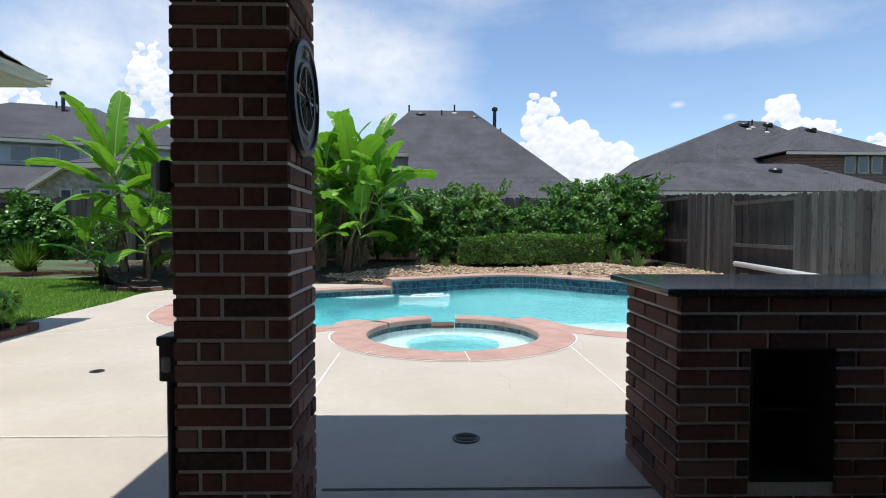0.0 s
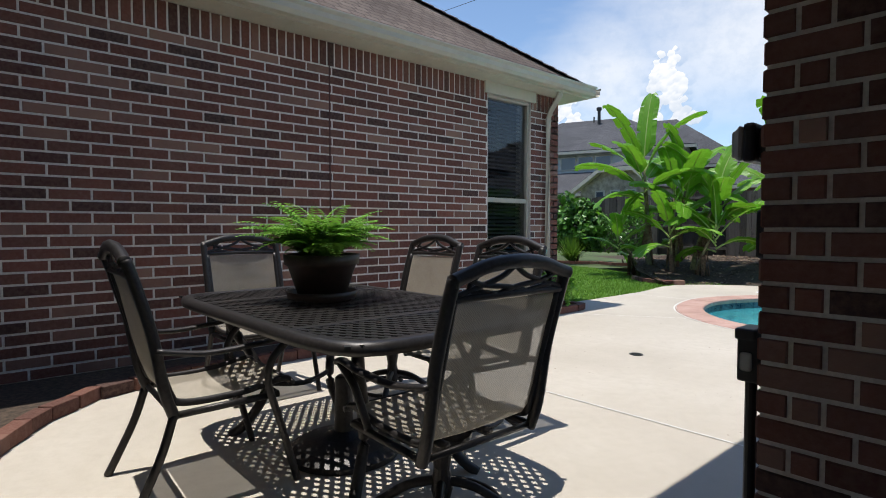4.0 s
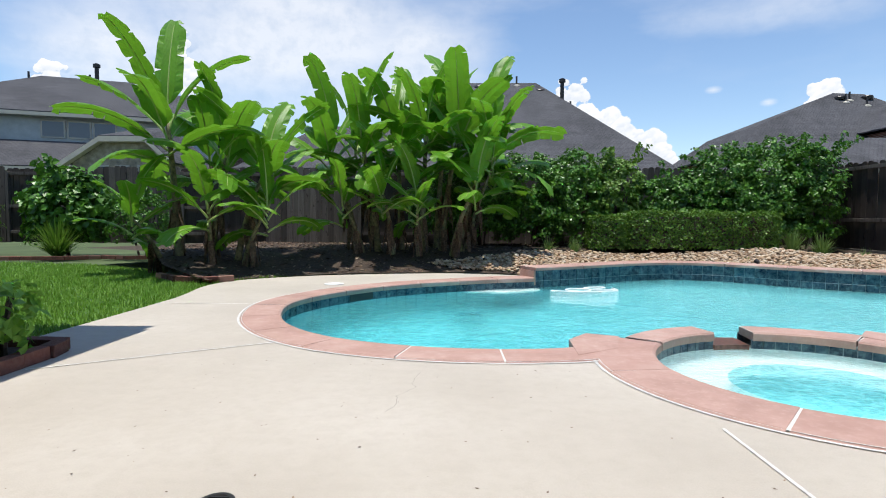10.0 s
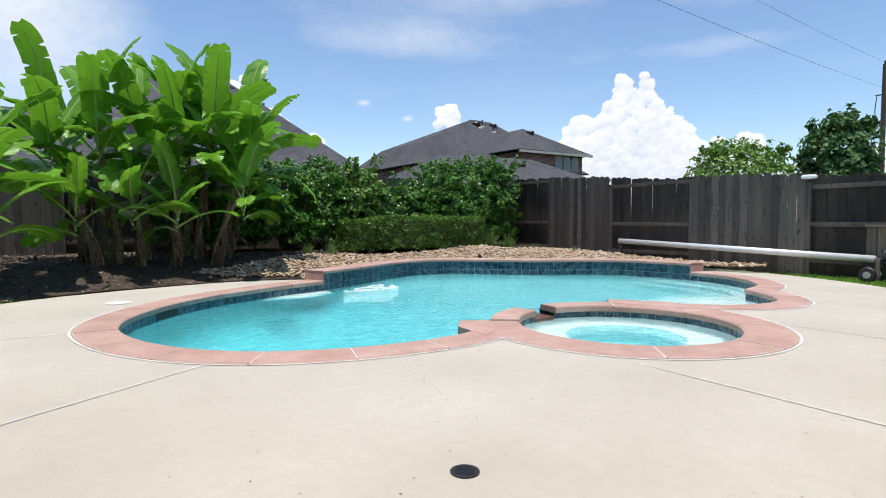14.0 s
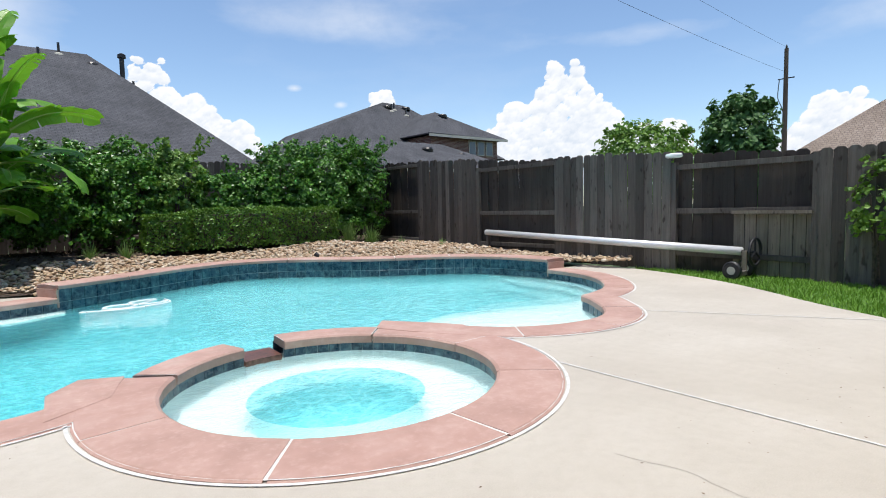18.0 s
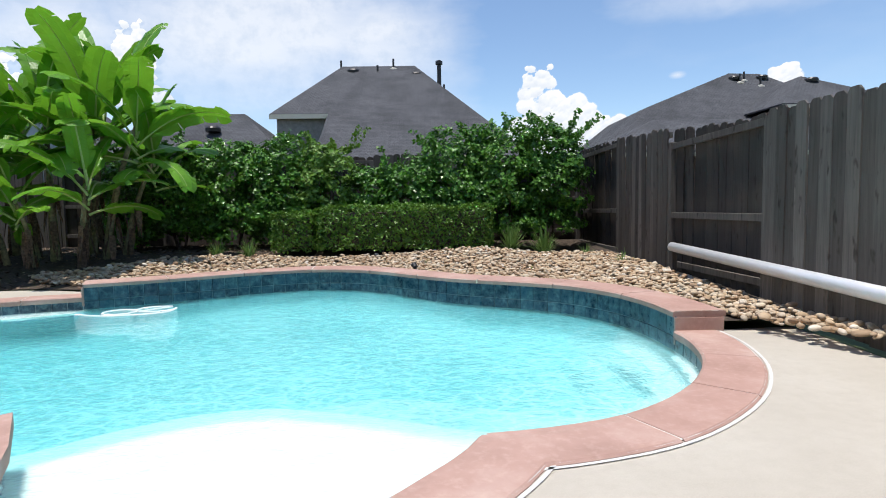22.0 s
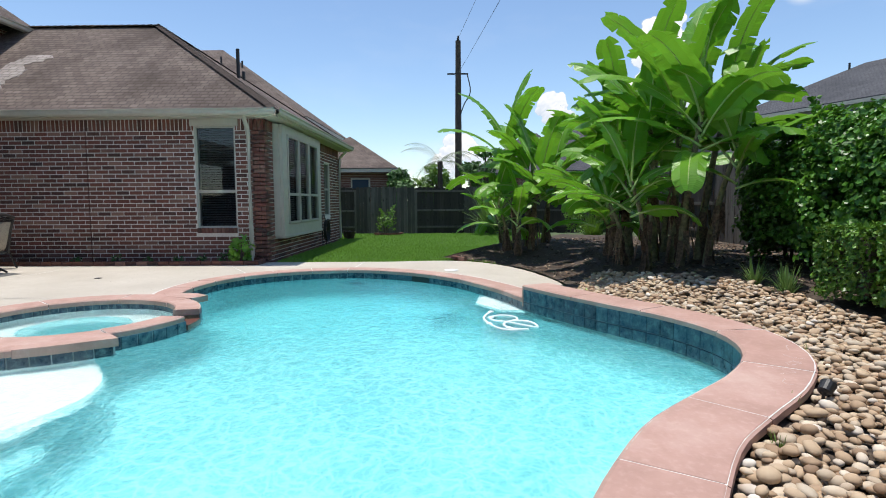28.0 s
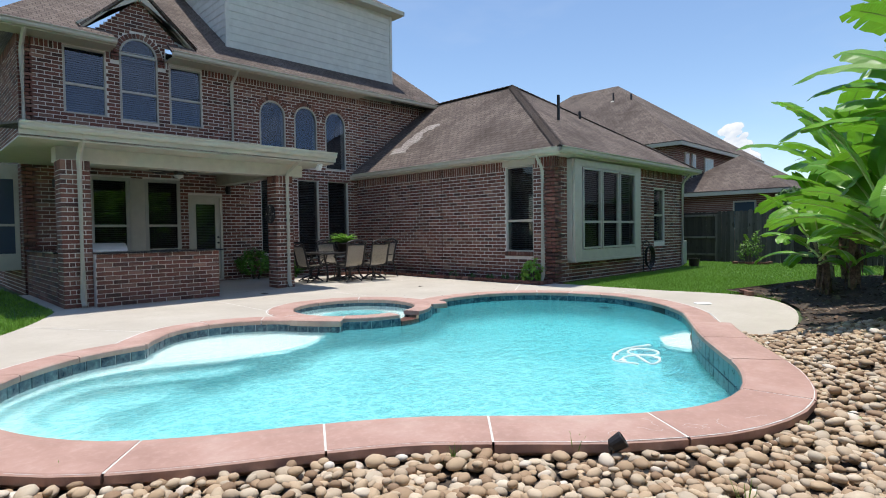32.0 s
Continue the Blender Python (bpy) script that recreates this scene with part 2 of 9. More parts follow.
BRICK = brick_material()
MORTAR = mortar_material()
CONCRETE = concrete_material()
COPING = coping_material()
CAULK = plain("caulk_white", (0.72, 0.70, 0.66), 0.8)
CAULK_RED = plain("sealant_red", (0.085, 0.030, 0.024), 0.8)
TRIM = plain("trim_paint", (0.52, 0.49, 0.405), 0.55, grain=6, amount=0.05)
SIDING = plain("siding_paint", (0.60, 0.60, 0.55), 0.6, grain=5, amount=0.06)
FRAME = plain("window_frame_paint", (0.44, 0.42, 0.36), 0.5, grain=8, amount=0.04)
GLASS = glass_material()
# gloss tinted blue: the blue sky's reflection is put into the glass colour
GLASS_SKY = glass_material("sky_blue_window_glass", 0.085, 0.42, (0.50, 0.66, 1.0))
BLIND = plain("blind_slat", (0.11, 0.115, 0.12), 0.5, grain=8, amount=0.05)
# near-black colour stands in for the shade inside rooms and the bar niche
DARK = plain("interior_shade", (0.035, 0.034, 0.033), 0.9)
SHINGLE = shingle_material("roof_shingle_brown", (0.118, 0.091, 0.078), (0.205, 0.165, 0.142), 0.65)
SHINGLE_DARK = shingle_material("roof_shingle_charcoal", (0.075, 0.075, 0.08), (0.11, 0.11, 0.118), 0.4)
SHINGLE_TAN = shingle_material("roof_shingle_tan", (0.26, 0.20, 0.16), (0.36, 0.29, 0.24), 0.3)
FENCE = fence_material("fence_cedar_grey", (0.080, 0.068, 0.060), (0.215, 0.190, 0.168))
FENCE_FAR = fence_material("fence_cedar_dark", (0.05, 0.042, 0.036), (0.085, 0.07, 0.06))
RAIL = fence_material("fence_rail", (0.11, 0.095, 0.085), (0.19, 0.17, 0.15))
RAIL_NEW = fence_material("fence_board_pale", (0.27, 0.23, 0.18), (0.34, 0.29, 0.23))
BANANA = leaf_material("banana_leaf", (0.075, 0.22, 0.014), (0.20, 0.44, 0.030), 0.36, 0.34, ribs=13.0)
BANANA_RIB = plain("banana_midrib", (0.36, 0.48, 0.14), 0.5, grain=30, amount=0.1)
BANANA_STEM = plain("banana_stem", (0.28, 0.25, 0.13), 0.8, grain=18, amount=0.3)
BANANA_DRY = plain("banana_dry_sheath", (0.20, 0.13, 0.08), 0.95, grain=30, amount=0.35)
BUSH = leaf_material("shrub_leaf", (0.010, 0.042, 0.007), (0.13, 0.33, 0.03), 0.16, 0.36)
BUSH_LIGHT = leaf_material("shrub_leaf_light", (0.04, 0.12, 0.015), (0.21, 0.36, 0.045), 0.22, 0.45)
HEDGE = leaf_material("boxwood_leaf", (0.018, 0.06, 0.008), (0.17, 0.34, 0.035), 0.15, 0.42)
GRASS = leaf_material("grass_blade", (0.08, 0.20, 0.02), (0.25, 0.44, 0.06), 0.25, 0.6)
TUFT = leaf_material("liriope_leaf", (0.06, 0.14, 0.025), (0.20, 0.32, 0.09), 0.2, 0.5)
FERN = leaf_material("fern_leaf", (0.09, 0.25, 0.03), (0.28, 0.52, 0.07), 0.3, 0.5)
TREE = leaf_material("tree_leaf", (0.03, 0.08, 0.02), (0.11, 0.23, 0.055), 0.15, 0.6)
PALM = leaf_material("palm_leaf", (0.06, 0.10, 0.04), (0.16, 0.22, 0.09), 0.15, 0.6)
BARK = plain("bark", (0.11, 0.085, 0.065), 0.95, grain=25, amount=0.3, bump=0.6)
SOIL = plain("soil", (0.085, 0.06, 0.042), 0.95, grain=30, amount=0.35, bump=0.8)
TURF = plain("turf_base", (0.10, 0.22, 0.032), 0.95, grain=40, amount=0.3, bump=0.7)
FARGROUND = plain("far_ground", (0.09, 0.13, 0.05), 0.95, grain=0.6, amount=0.2)
METAL_DARK = plain("bronze_cast_metal", (0.035, 0.031, 0.030), 0.42, 0.35, grain=60, amount=0.2)
WHITE_PLASTIC = plain("white_plastic", (0.78, 0.78, 0.76), 0.45, grain=10, amount=0.03)
ALU = plain("aluminium_tube", (0.80, 0.79, 0.80), 0.35, 0.3, grain=4, amount=0.04)
BLACK = plain("black_plastic", (0.015, 0.015, 0.016), 0.5)
GRANITE = plain("dark_granite", (0.045, 0.047, 0.05), 0.12, grain=70, amount=0.45, spec=0.6, bump=0.0)
PLASTER = plain("pool_plaster", (0.78, 0.83, 0.82), 0.7, grain=3.0, amount=0.04)


# ---- geometry helpers ----
def part(name, bm, mat, parent=None, label="", smooth=False):
    """Link a bmesh as one mesh object, under parent where given."""
    me = bpy.data.meshes.new(name)
    bm.to_mesh(me)
    bm.free()
    me.materials.append(mat)
    if smooth:
        me.polygons.foreach_set("use_smooth", [True] * len(me.polygons))
    ob = new(name, me)
    if parent is not None:
        ob.parent = parent
    return tagged(ob, label)


def raw(name, verts, faces, mat, parent=None, label="", uvs=None, smooth=False):
    me = bpy.data.meshes.new(name)
    me.from_pydata(verts, [], faces)
    if uvs is not None:
        layer = me.uv_layers.new(name="UVMap")
        layer.data.foreach_set("uv", np.asarray(uvs, np.float32).ravel())
    me.materials.append(mat)
    if smooth:
        me.polygons.foreach_set("use_smooth", [True] * len(me.polygons))
    me.update()
    ob = new(name, me)
    if parent is not None:
        ob.parent = parent
    return tagged(ob, label)


def thing(name, label, category, at=(0, 0, 0), group="", kind="", rz=0.0):
    e = new(name)
    e.empty_display_size = 0.1
    e.matrix_basis = pose(*at, 0, 0, rz)
    return tagged(e, label, category, group, kind)


def box(bm, x0, y0, z0, x1, y1, z1, bevel=0.0):
    r = bmesh.ops.create_cube(bm, size=1.0)["verts"]
    bmesh.ops.transform(bm, matrix=Matrix.LocRotScale(((x0 + x1) / 2, (y0 + y1) / 2, (z0 + z1) / 2), None, (abs(x1 - x0), abs(y1 - y0), abs(z1 - z0))), verts=r)
    if bevel:
        es = {e for v in r for e in v.link_edges}
        bmesh.ops.bevel(bm, geom=list(es), offset=bevel, segments=2, affect="EDGES", profile=0.5)
    return bm


def boxed(x0, y0, z0, x1, y1, z1, bevel=0.0):
    return box(bmesh.new(), x0, y0, z0, x1, y1, z1, bevel)


def tube(bm, pts, radii, sides=10, close=True, flat=1.0):
    """A tube along points, with a radius at each."""
    pts = [Vector(p) for p in pts]
    rings, up = [], Vector((0, 0, 1))
    for i, p in enumerate(pts):
        d = (pts[min(i + 1, len(pts) - 1)] - pts[max(i - 1, 0)]).normalized()
        a = d.cross(up)
        a = a.normalized() if a.length > 1e-3 else Vector((1, 0, 0))
        b = d.cross(a)
        r = radii[i] if isinstance(radii, (list, tuple)) else radii
        rings.append([bm.verts.new(p + r * (math.cos(t) * a + flat * math.sin(t) * b)) for t in (2 * math.pi * k / sides for k in range(sides))])
    for r0, r1 in zip(rings, rings[1:]):
        for k in range(sides):
            bm.faces.new((r0[k], r0[(k + 1) % sides], r1[(k + 1) % sides], r1[k]))
    if close:
        bm.faces.new(rings[0][::-1])
        bm.faces.new(rings[-1])
    return bm


def lathe(bm, profile, sides=24, at=(0, 0, 0)):
    """A turned body from (radius, height) pairs."""
    rings = [[bm.verts.new((at[0] + r * math.cos(2 * math.pi * k / sides), at[1] + r * math.sin(2 * math.pi * k / sides), at[2] + z)) for k in range(sides)] for r, z in profile]
    for r0, r1 in zip(rings, rings[1:]):
        for k in range(sides):
            bm.faces.new((r0[k], r0[(k + 1) % sides], r1[(k + 1) % sides], r1[k]))
    bm.faces.new(rings[0][::-1])
    bm.faces.new(rings[-1])
    return bm


def spline(ctrl, n=8, closed=False):
    """Points on a Catmull-Rom curve through ctrl."""
    c = [Vector((*p, 0)) if len(p) == 2 else Vector(p) for p in ctrl]
    m, res = len(c), []
    for i in range(m if closed else m - 1):
        p = [c[(i + k) % m] if closed else c[min(max(i + k, 0), m - 1)] for k in (-1, 0, 1, 2)]
        for s in range(n):
            t = s / n
            res.append(0.5 * (2 * p[1] + (p[2] - p[0]) * t + (2 * p[0] - 5 * p[1] + 4 * p[2] - p[3]) * t * t + (3 * p[1] - p[0] - 3 * p[2] + p[3]) * t ** 3))
    if not closed:
        res.append(c[-1])
    return res


def offset(pts, d, closed=False):
    """A line in plan, moved d to its right."""
    res, m = [], len(pts)
    for i, p in enumerate(pts):
        a = pts[(i - 1) % m] if closed else pts[max(i - 1, 0)]
        b = pts[(i + 1) % m] if closed else pts[min(i + 1, m - 1)]
        t = Vector((b[0] - a[0], b[1] - a[1], 0)).normalized()
        res.append(Vector((p[0] + t.y * d, p[1] - t.x * d, 0)))
    return res


def filled(outer, holes, z, bm=None):
    """A flat sheet inside outer, less the holes."""
    bm = bm or bmesh.new()
    edges = []
    for loop in (outer, *holes):
        vs = [bm.verts.new((p[0], p[1], z)) for p in loop]
        edges += [bm.edges.new((a, b)) for a, b in zip(vs, vs[1:] + vs[:1])]
    r = bmesh.ops.triangle_fill(bm, use_beauty=True, use_dissolve=False, edges=edges, normal=(0, 0, 1))
    for f in [g for g in r["geom"] if isinstance(g, bmesh.types.BMFace)]:
        if f.normal.z < 0:
            f.normal_flip()
    return bm


def inside(p, poly):
    x, y, hit = p[0], p[1], False
    for a, b in zip(poly, poly[1:] + poly[:1]):
        if (a[1] > y) != (b[1] > y) and x < (b[0] - a[0]) * (y - a[1]) / (b[1] - a[1]) + a[0]:
            hit = not hit
    return hit


def strip(bm, rows):
    """Faces between rows of points of one length."""
    vs = [[bm.verts.new(p) for p in row] for row in rows]
    for r0, r1 in zip(vs, vs[1:]):
        for k in range(len(r0) - 1):
            bm.faces.new((r0[k], r0[k + 1], r1[k + 1], r1[k]))
    return vs


# ---- the plan ----
WATER = -0.13
RAISED = 0.16
XW = -5.13      # east face of the bedroom wing
YN = 3.15       # north face of the bedroom wing
YB = -4.15      # back wall of the house
SPA = (0.06, 2.85)
SPA_R = 0.975
LOW_W = [(-0.97, 7.70), (-1.55, 7.50), (-2.08, 7.24), (-2.68, 6.90), (-3.20, 6.42), (-3.60, 5.84), (-3.80, 5.28), (-3.80, 4.82), (-3.64, 4.26), (-3.36, 3.81), (-3.02, 3.50), (-2.69, 3.33), (-2.31, 3.22), (-1.86, 3.18), (-1.45, 3.22), (-1.25, 3.30)]
LOW_E = [(1.30, 3.50), (1.42, 3.27), (1.58, 3.05), (1.76, 2.91), (1.99, 2.79), (2.22, 2.73), (2.46, 2.73), (2.70, 2.80), (2.91, 2.96), (3.09, 3.17), (3.24, 3.36), (3.33, 3.53)]
LOW_S = [(3.33, 3.53), (3.62, 3.58), (3.97, 3.70), (4.29, 3.92), (4.58, 4.22), (4.82, 4.62), (4.95, 5.06), (4.97, 5.40)]
WALL_R = [(4.97, 5.40), (4.95, 5.90), (4.82, 6.42), (4.53, 6.90), (4.12, 7.22), (3.68, 7.47), (3.24, 7.76), (2.87, 8.12), (2.47, 8.53), (2.00, 8.84), (1.45, 8.93), (0.85, 8.75), (0.30, 8.42), (-0.30, 8.05), (-0.97, 7.70)]


def arc(r, a0, a1, n, c=SPA):
    return [Vector((c[0] + r * math.cos(radians(a0 + (a1 - a0) * i / n)), c[1] + r * math.sin(radians(a0 + (a1 - a0) * i / n)), 0)) for i in range(n + 1)]


low_w = spline(LOW_W, 5)
low_e = spline(LOW_E, 5)
low_s = spline(LOW_S, 6)
wall_r = spline(WALL_R, 6)
spa_in = arc(SPA_R, 0, 360, 56)[:-1]
spa_pool = [Vector((-1.10, 3.60, 0))] + arc(1.21, 143, 46, 24) + [Vector((1.02, 3.86, 0))]
# pool edge, all round (clockwise from the raised wall's west end seen from above)
pool_edge = low_w + spa_pool + low_e + low_s[1:] + wall_r[1:-1]


# ---- ground, deck ----
def deck_outline():
    east = spline([(5.92, 5.5), (5.9, 4.5), (5.70, 3.75), (5.40, 3.05), (5.0, 2.42), (4.42, 1.65), (3.9, 0.7), (3.45, -0.45)], 4)
    south = [(3.45, -4.1), (XW + 0.02, -4.1), (XW + 0.02, 3.45)]
    west = spline([(-5.14, 3.45), (-5.13, 4.6), (-5.16, 5.6), (-5.30, 6.5), (-5.15, 7.15), (-4.6, 7.65), (-3.9, 8.0), (-3.0, 8.25), (-2.1, 8.38), (-1.35, 8.2), (-1.02, 8.05)], 4)
    return east, south, west


east, south, west = deck_outline()
deck_hole = offset(low_w, 0.10) + [Vector((-1.2, 3.1, 0))] + arc(1.2, 172, 368, 30) + offset(low_e, 0.10)[2:] + offset(low_s, 0.10)[1:]
# outline in order: raised wall's east end, lawn edge, patio, wing, lawn, bed, raised wall's west end, then along the pool back
outline = [Vector((5.25, 5.45, 0))] + list(east) + [Vector((*p, 0)) for p in south] + list(west) + deck_hole
floor_slab = tagged(part("pavement_concrete_deck", filled(outline, [], 0.0), CONCRETE), "pale broom-finished concrete pool deck and patio slab", "pool deck", kind="structure")

ground_hole = deck_hole + offset(wall_r, 0.14)[1:-1]
ground = tagged(part("ground", filled([(-400, -400), (400, -400), (400, 400), (-400, 400)], [ground_hole], -0.035), FARGROUND), "flat suburban ground of grass and soil", "ground", kind="structure")

lawn_w_poly = [Vector((p[0], p[1], 0)) for p in west[:21]] + [Vector((-6.2, 7.3, 0)), Vector((-7.2, 8.6, 0)), Vector((-9.0, 9.6, 0)), Vector((-12.0, 10.2, 0)), Vector((-14.9, 10.0, 0)), Vector((-14.95, 1.0, 0)), Vector((-11.6, 1.0, 0)), Vector((-11.6, 3.3, 0)), Vector((-5.2, 3.3, 0))]
lawn_w = tagged(part("ground_lawn", filled(lawn_w_poly, [], -0.012), TURF), "mown green lawn beside the house", "lawn", kind="structure")
lawn_e_poly = [Vector((p[0], p[1], 0)) for p in east[4:]] + [Vector((3.5, -6.0, 0)), Vector((6.2, -6.0, 0)), Vector((6.2, 4.7, 0))]
lawn_e = tagged(part("ground_lawn_strip", filled(lawn_e_poly, [], -0.012), TURF), "narrow strip of lawn between deck and fence", "lawn", kind="structure")


# ---- pool ----
def step(v, a, b):
    f = min(1.0, max(0.0, (v - a) / (b - a)))
    return f * f * (3 - 2 * f)


def floor_z(p):
    """The pool floor: shallow at the steps, falling to the deep west end."""
    return -1.08 - 0.62 * step(1.6 - p[0], 0.0, 4.2)


def gridded(poly, cell, z, lines=()):
    """Triangles inside a plan outline on an even grid, with z(x, y) at each corner; lines become edges."""
    pl = [(p[0], p[1]) for p in poly]
    xs, ys = [p[0] for p in pl], [p[1] for p in pl]
    pts = [Vector(p) for p in pl]
    y = min(ys) + cell / 2
    while y < max(ys):
        x = min(xs) + cell / 2
        while x < max(xs):
            if inside((x, y), pl):
                pts.append(Vector((x, y)))
            x += cell
        y += cell
    n = len(pl)
    edges = [(i, (i + 1) % n) for i in range(n)]
    for ln in lines:
        ln = [q for q in ln if inside((q[0], q[1]), pl)]
        edges += [(len(pts) + i, len(pts) + i + 1) for i in range(len(ln) - 1)]
        pts += [Vector((q[0], q[1])) for q in ln]
    v, _, f, _, _, _ = delaunay_2d_cdt(pts, edges, [], 1, 1e-5)
    f = [t if (v[t[1]] - v[t[0]]).cross(v[t[2]] - v[t[0]]) > 0 else t[::-1] for t in (tuple(t) for t in f)]
    return [(q.x, q.y, z(q.x, q.y)) for q in v], f


def pool_shell():
    """Plaster basin: nearly upright walls, a cove at the foot, a floor that falls to the deep end."""
    n = len(pool_edge)
    bm = bmesh.new()
    c = Vector((0.5, 5.9, 0))
    spill = lambda p: abs(p[0] - SPA[0]) < 0.30 and 3.9 < p[1] < 4.2
    rings = [[(p[0], p[1], -0.14 if spill(p) else -0.02) for p in pool_edge]]
    for k, (f, drop) in enumerate(((0.0, 0.3), (0.012, 0.72), (0.035, 0.90), (0.08, 0.98), (0.16, 1.0), (0.35, 1.0), (0.6, 1.0), (0.8, 1.0))):
        ring = []
        for p in pool_edge:
            q = Vector((p[0], p[1], 0)).lerp(c, f)
            ring.append((q.x, q.y, floor_z(q) * drop))
        rings.append(ring)
    vs = [[bm.verts.new(q) for q in r] for r in rings]
    for r0, r1 in zip(vs, vs[1:]):
        for i in range(n):
            bm.faces.new((r0[i], r0[(i + 1) % n], r1[(i + 1) % n], r1[i]))
    mid = bm.verts.new((c.x, c.y, floor_z(c)))
    for i in range(n):
        bm.faces.new((vs[-1][i], vs[-1][(i + 1) % n], mid))
    bmesh.ops.recalc_face_normals(bm, faces=bm.faces)
    for f in bm.faces:
        f.smooth = True
    return bm


pool = thing("swimming_pool", "freeform pool with aqua water, blue tile band and flagstone coping", "swimming pool", kind="structure")
basin = part("basin", pool_shell(), PLASTER, pool, "white plaster basin")
shelves = []


def slab_under(poly, z_top, z_bot, name, label):
    shelves.append(([(p[0], p[1]) for p in poly], WATER - z_top))
    bm = filled(poly, [], z_top)
    r = bmesh.ops.extrude_face_region(bm, geom=bm.faces[:])
    for g in r["geom"]:
        if isinstance(g, bmesh.types.BMVert):
            g.co.z = z_bot
    bmesh.ops.recalc_face_normals(bm, faces=bm.faces)
    return part(name, bm, PLASTER, pool, label)


ledge_front = spline([(1.05, 3.72), (1.22, 3.80), (1.50, 4.05), (1.85, 4.25), (2.20, 4.31), (2.60, 4.22), (2.95, 4.09), (3.30, 3.95), (3.75, 3.86), (4.10, 3.97), (4.45, 4.22), (4.72, 4.60), (4.86, 5.05), (4.90, 5.36)], 4)
slab_under(list(ledge_front) + list(low_s[::-1]) + list(low_e[-2::-1]), WATER - 0.20, -1.2, "tanning_ledge", "white plaster tanning ledge under shallow water")
step1 = spline([(2.35, 4.20), (2.50, 4.32), (2.75, 4.43), (3.10, 4.38), (3.45, 4.22), (3.75, 4.10), (4.05, 4.12), (4.34, 4.37), (4.53, 4.75), (4.58, 5.10), (4.52, 5.42), (4.62, 5.80), (4.85, 6.22)], 4)
slab_under(list(step1) + list(wall_r[10:0:-1]) + list(low_s[::-1]), WATER - 0.46, -1.2, "entry_step", "white plaster entry step")
step2 = spline([(3.12, 4.34), (3.25, 4.50), (3.50, 4.64), (3.75, 4.70), (3.98, 4.78), (4.16, 5.0), (4.26, 5.35), (4.20, 5.7), (4.38, 6.1), (4.74, 6.38)], 4)
slab_under(list(step2) + list(wall_r[11:0:-1]) + list(low_s[::-1]), WATER - 0.70, -1.2, "entry_step", "white plaster entry step")
seat_edge = [p for p in low_w if -2.05 < p.x < -0.9 and p.y > 7]
seat_front = [Vector((-0.90, 7.70, 0)), Vector((-0.92, 7.42, 0)), Vector((-1.40, 7.12, 0)), Vector((-2.0, 7.20, 0))]
slab_under(seat_front + list(seat_edge[::-1]), WATER - 0.16, -0.42, "corner_seat", "white plaster corner seat")

WATER_TOP = water_surface_material("water_surface")
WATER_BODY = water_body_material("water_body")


def water_depth(x, y):
    for poly, d in shelves:
        if inside((x, y), poly):
            return d
    return WATER - floor_z((x, y))


def water_sheet(name, v, f, mat, parent, label, depths=None):
    ob = raw(name, v, f, mat, parent, label)
    if depths is not None:
        at = ob.data.attributes.new("depth", "FLOAT", "FACE")
        mid = [[sum(v[i][a] for i in t) / len(t) for a in (0, 1)] for t in f]
        at.data.foreach_set("value", np.asarray([depths(x, y) for x, y in mid], np.float32))
    return ob


wv, wf = gridded(pool_edge, 0.12, lambda x, y: WATER)
water_sheet("water_top", wv, wf, WATER_TOP, pool, "clear rippled aqua water").visible_shadow = False
bv, bf = gridded(pool_edge, 0.10, lambda x, y: WATER - 0.03, (ledge_front, step1, step2, seat_front))
water_sheet("water_body", bv, bf, WATER_BODY, pool, "aqua water tint with a painted net of ripple light", water_depth)

TILE = Mat("pool_tile", 0.25, spec=0.5)
_n = TILE.noise(TILE.pos(), 14.0, 5.0, 0.7)
_r = TILE.rand()
_c = TILE.ramp(_r, (0.0, (0.010, 0.030, 0.055)), (0.5, (0.016, 0.047, 0.080)), (1.0, (0.030, 0.080, 0.115)))
TILE.color(TILE.mix(TILE.level(_n, 0.47, 0.72), _c, (0.13, 0.22, 0.25))).rough(TILE.level(_n, 0.3, 0.7, 0.2, 0.5))
TILE = TILE.m
GROUT = plain("tile_grout", (0.30, 0.37, 0.40), 0.9)

tile_meshes = {}


def tile_mesh(w, h, mat=None, name="tile", d=0.012):
    key = (round(w, 3), round(h, 3), name, d)
    if key not in tile_meshes:
        bm = bmesh.new()
        box(bm, -w / 2, -d, -h / 2, w / 2, 0, h / 2)
        es = [e for e in bm.edges if all(v.co.y < -d * 0.5 for v in e.verts)]
        bmesh.ops.bevel(bm, geom=es, offset=0.003, segments=1, affect="EDGES")
        me = bpy.data.meshes.new(name)
        bm.to_mesh(me)
        bm.free()
        me.materials.append(mat or TILE)
        tile_meshes[key] = me
    return tile_meshes[key]


tile_jobs = []


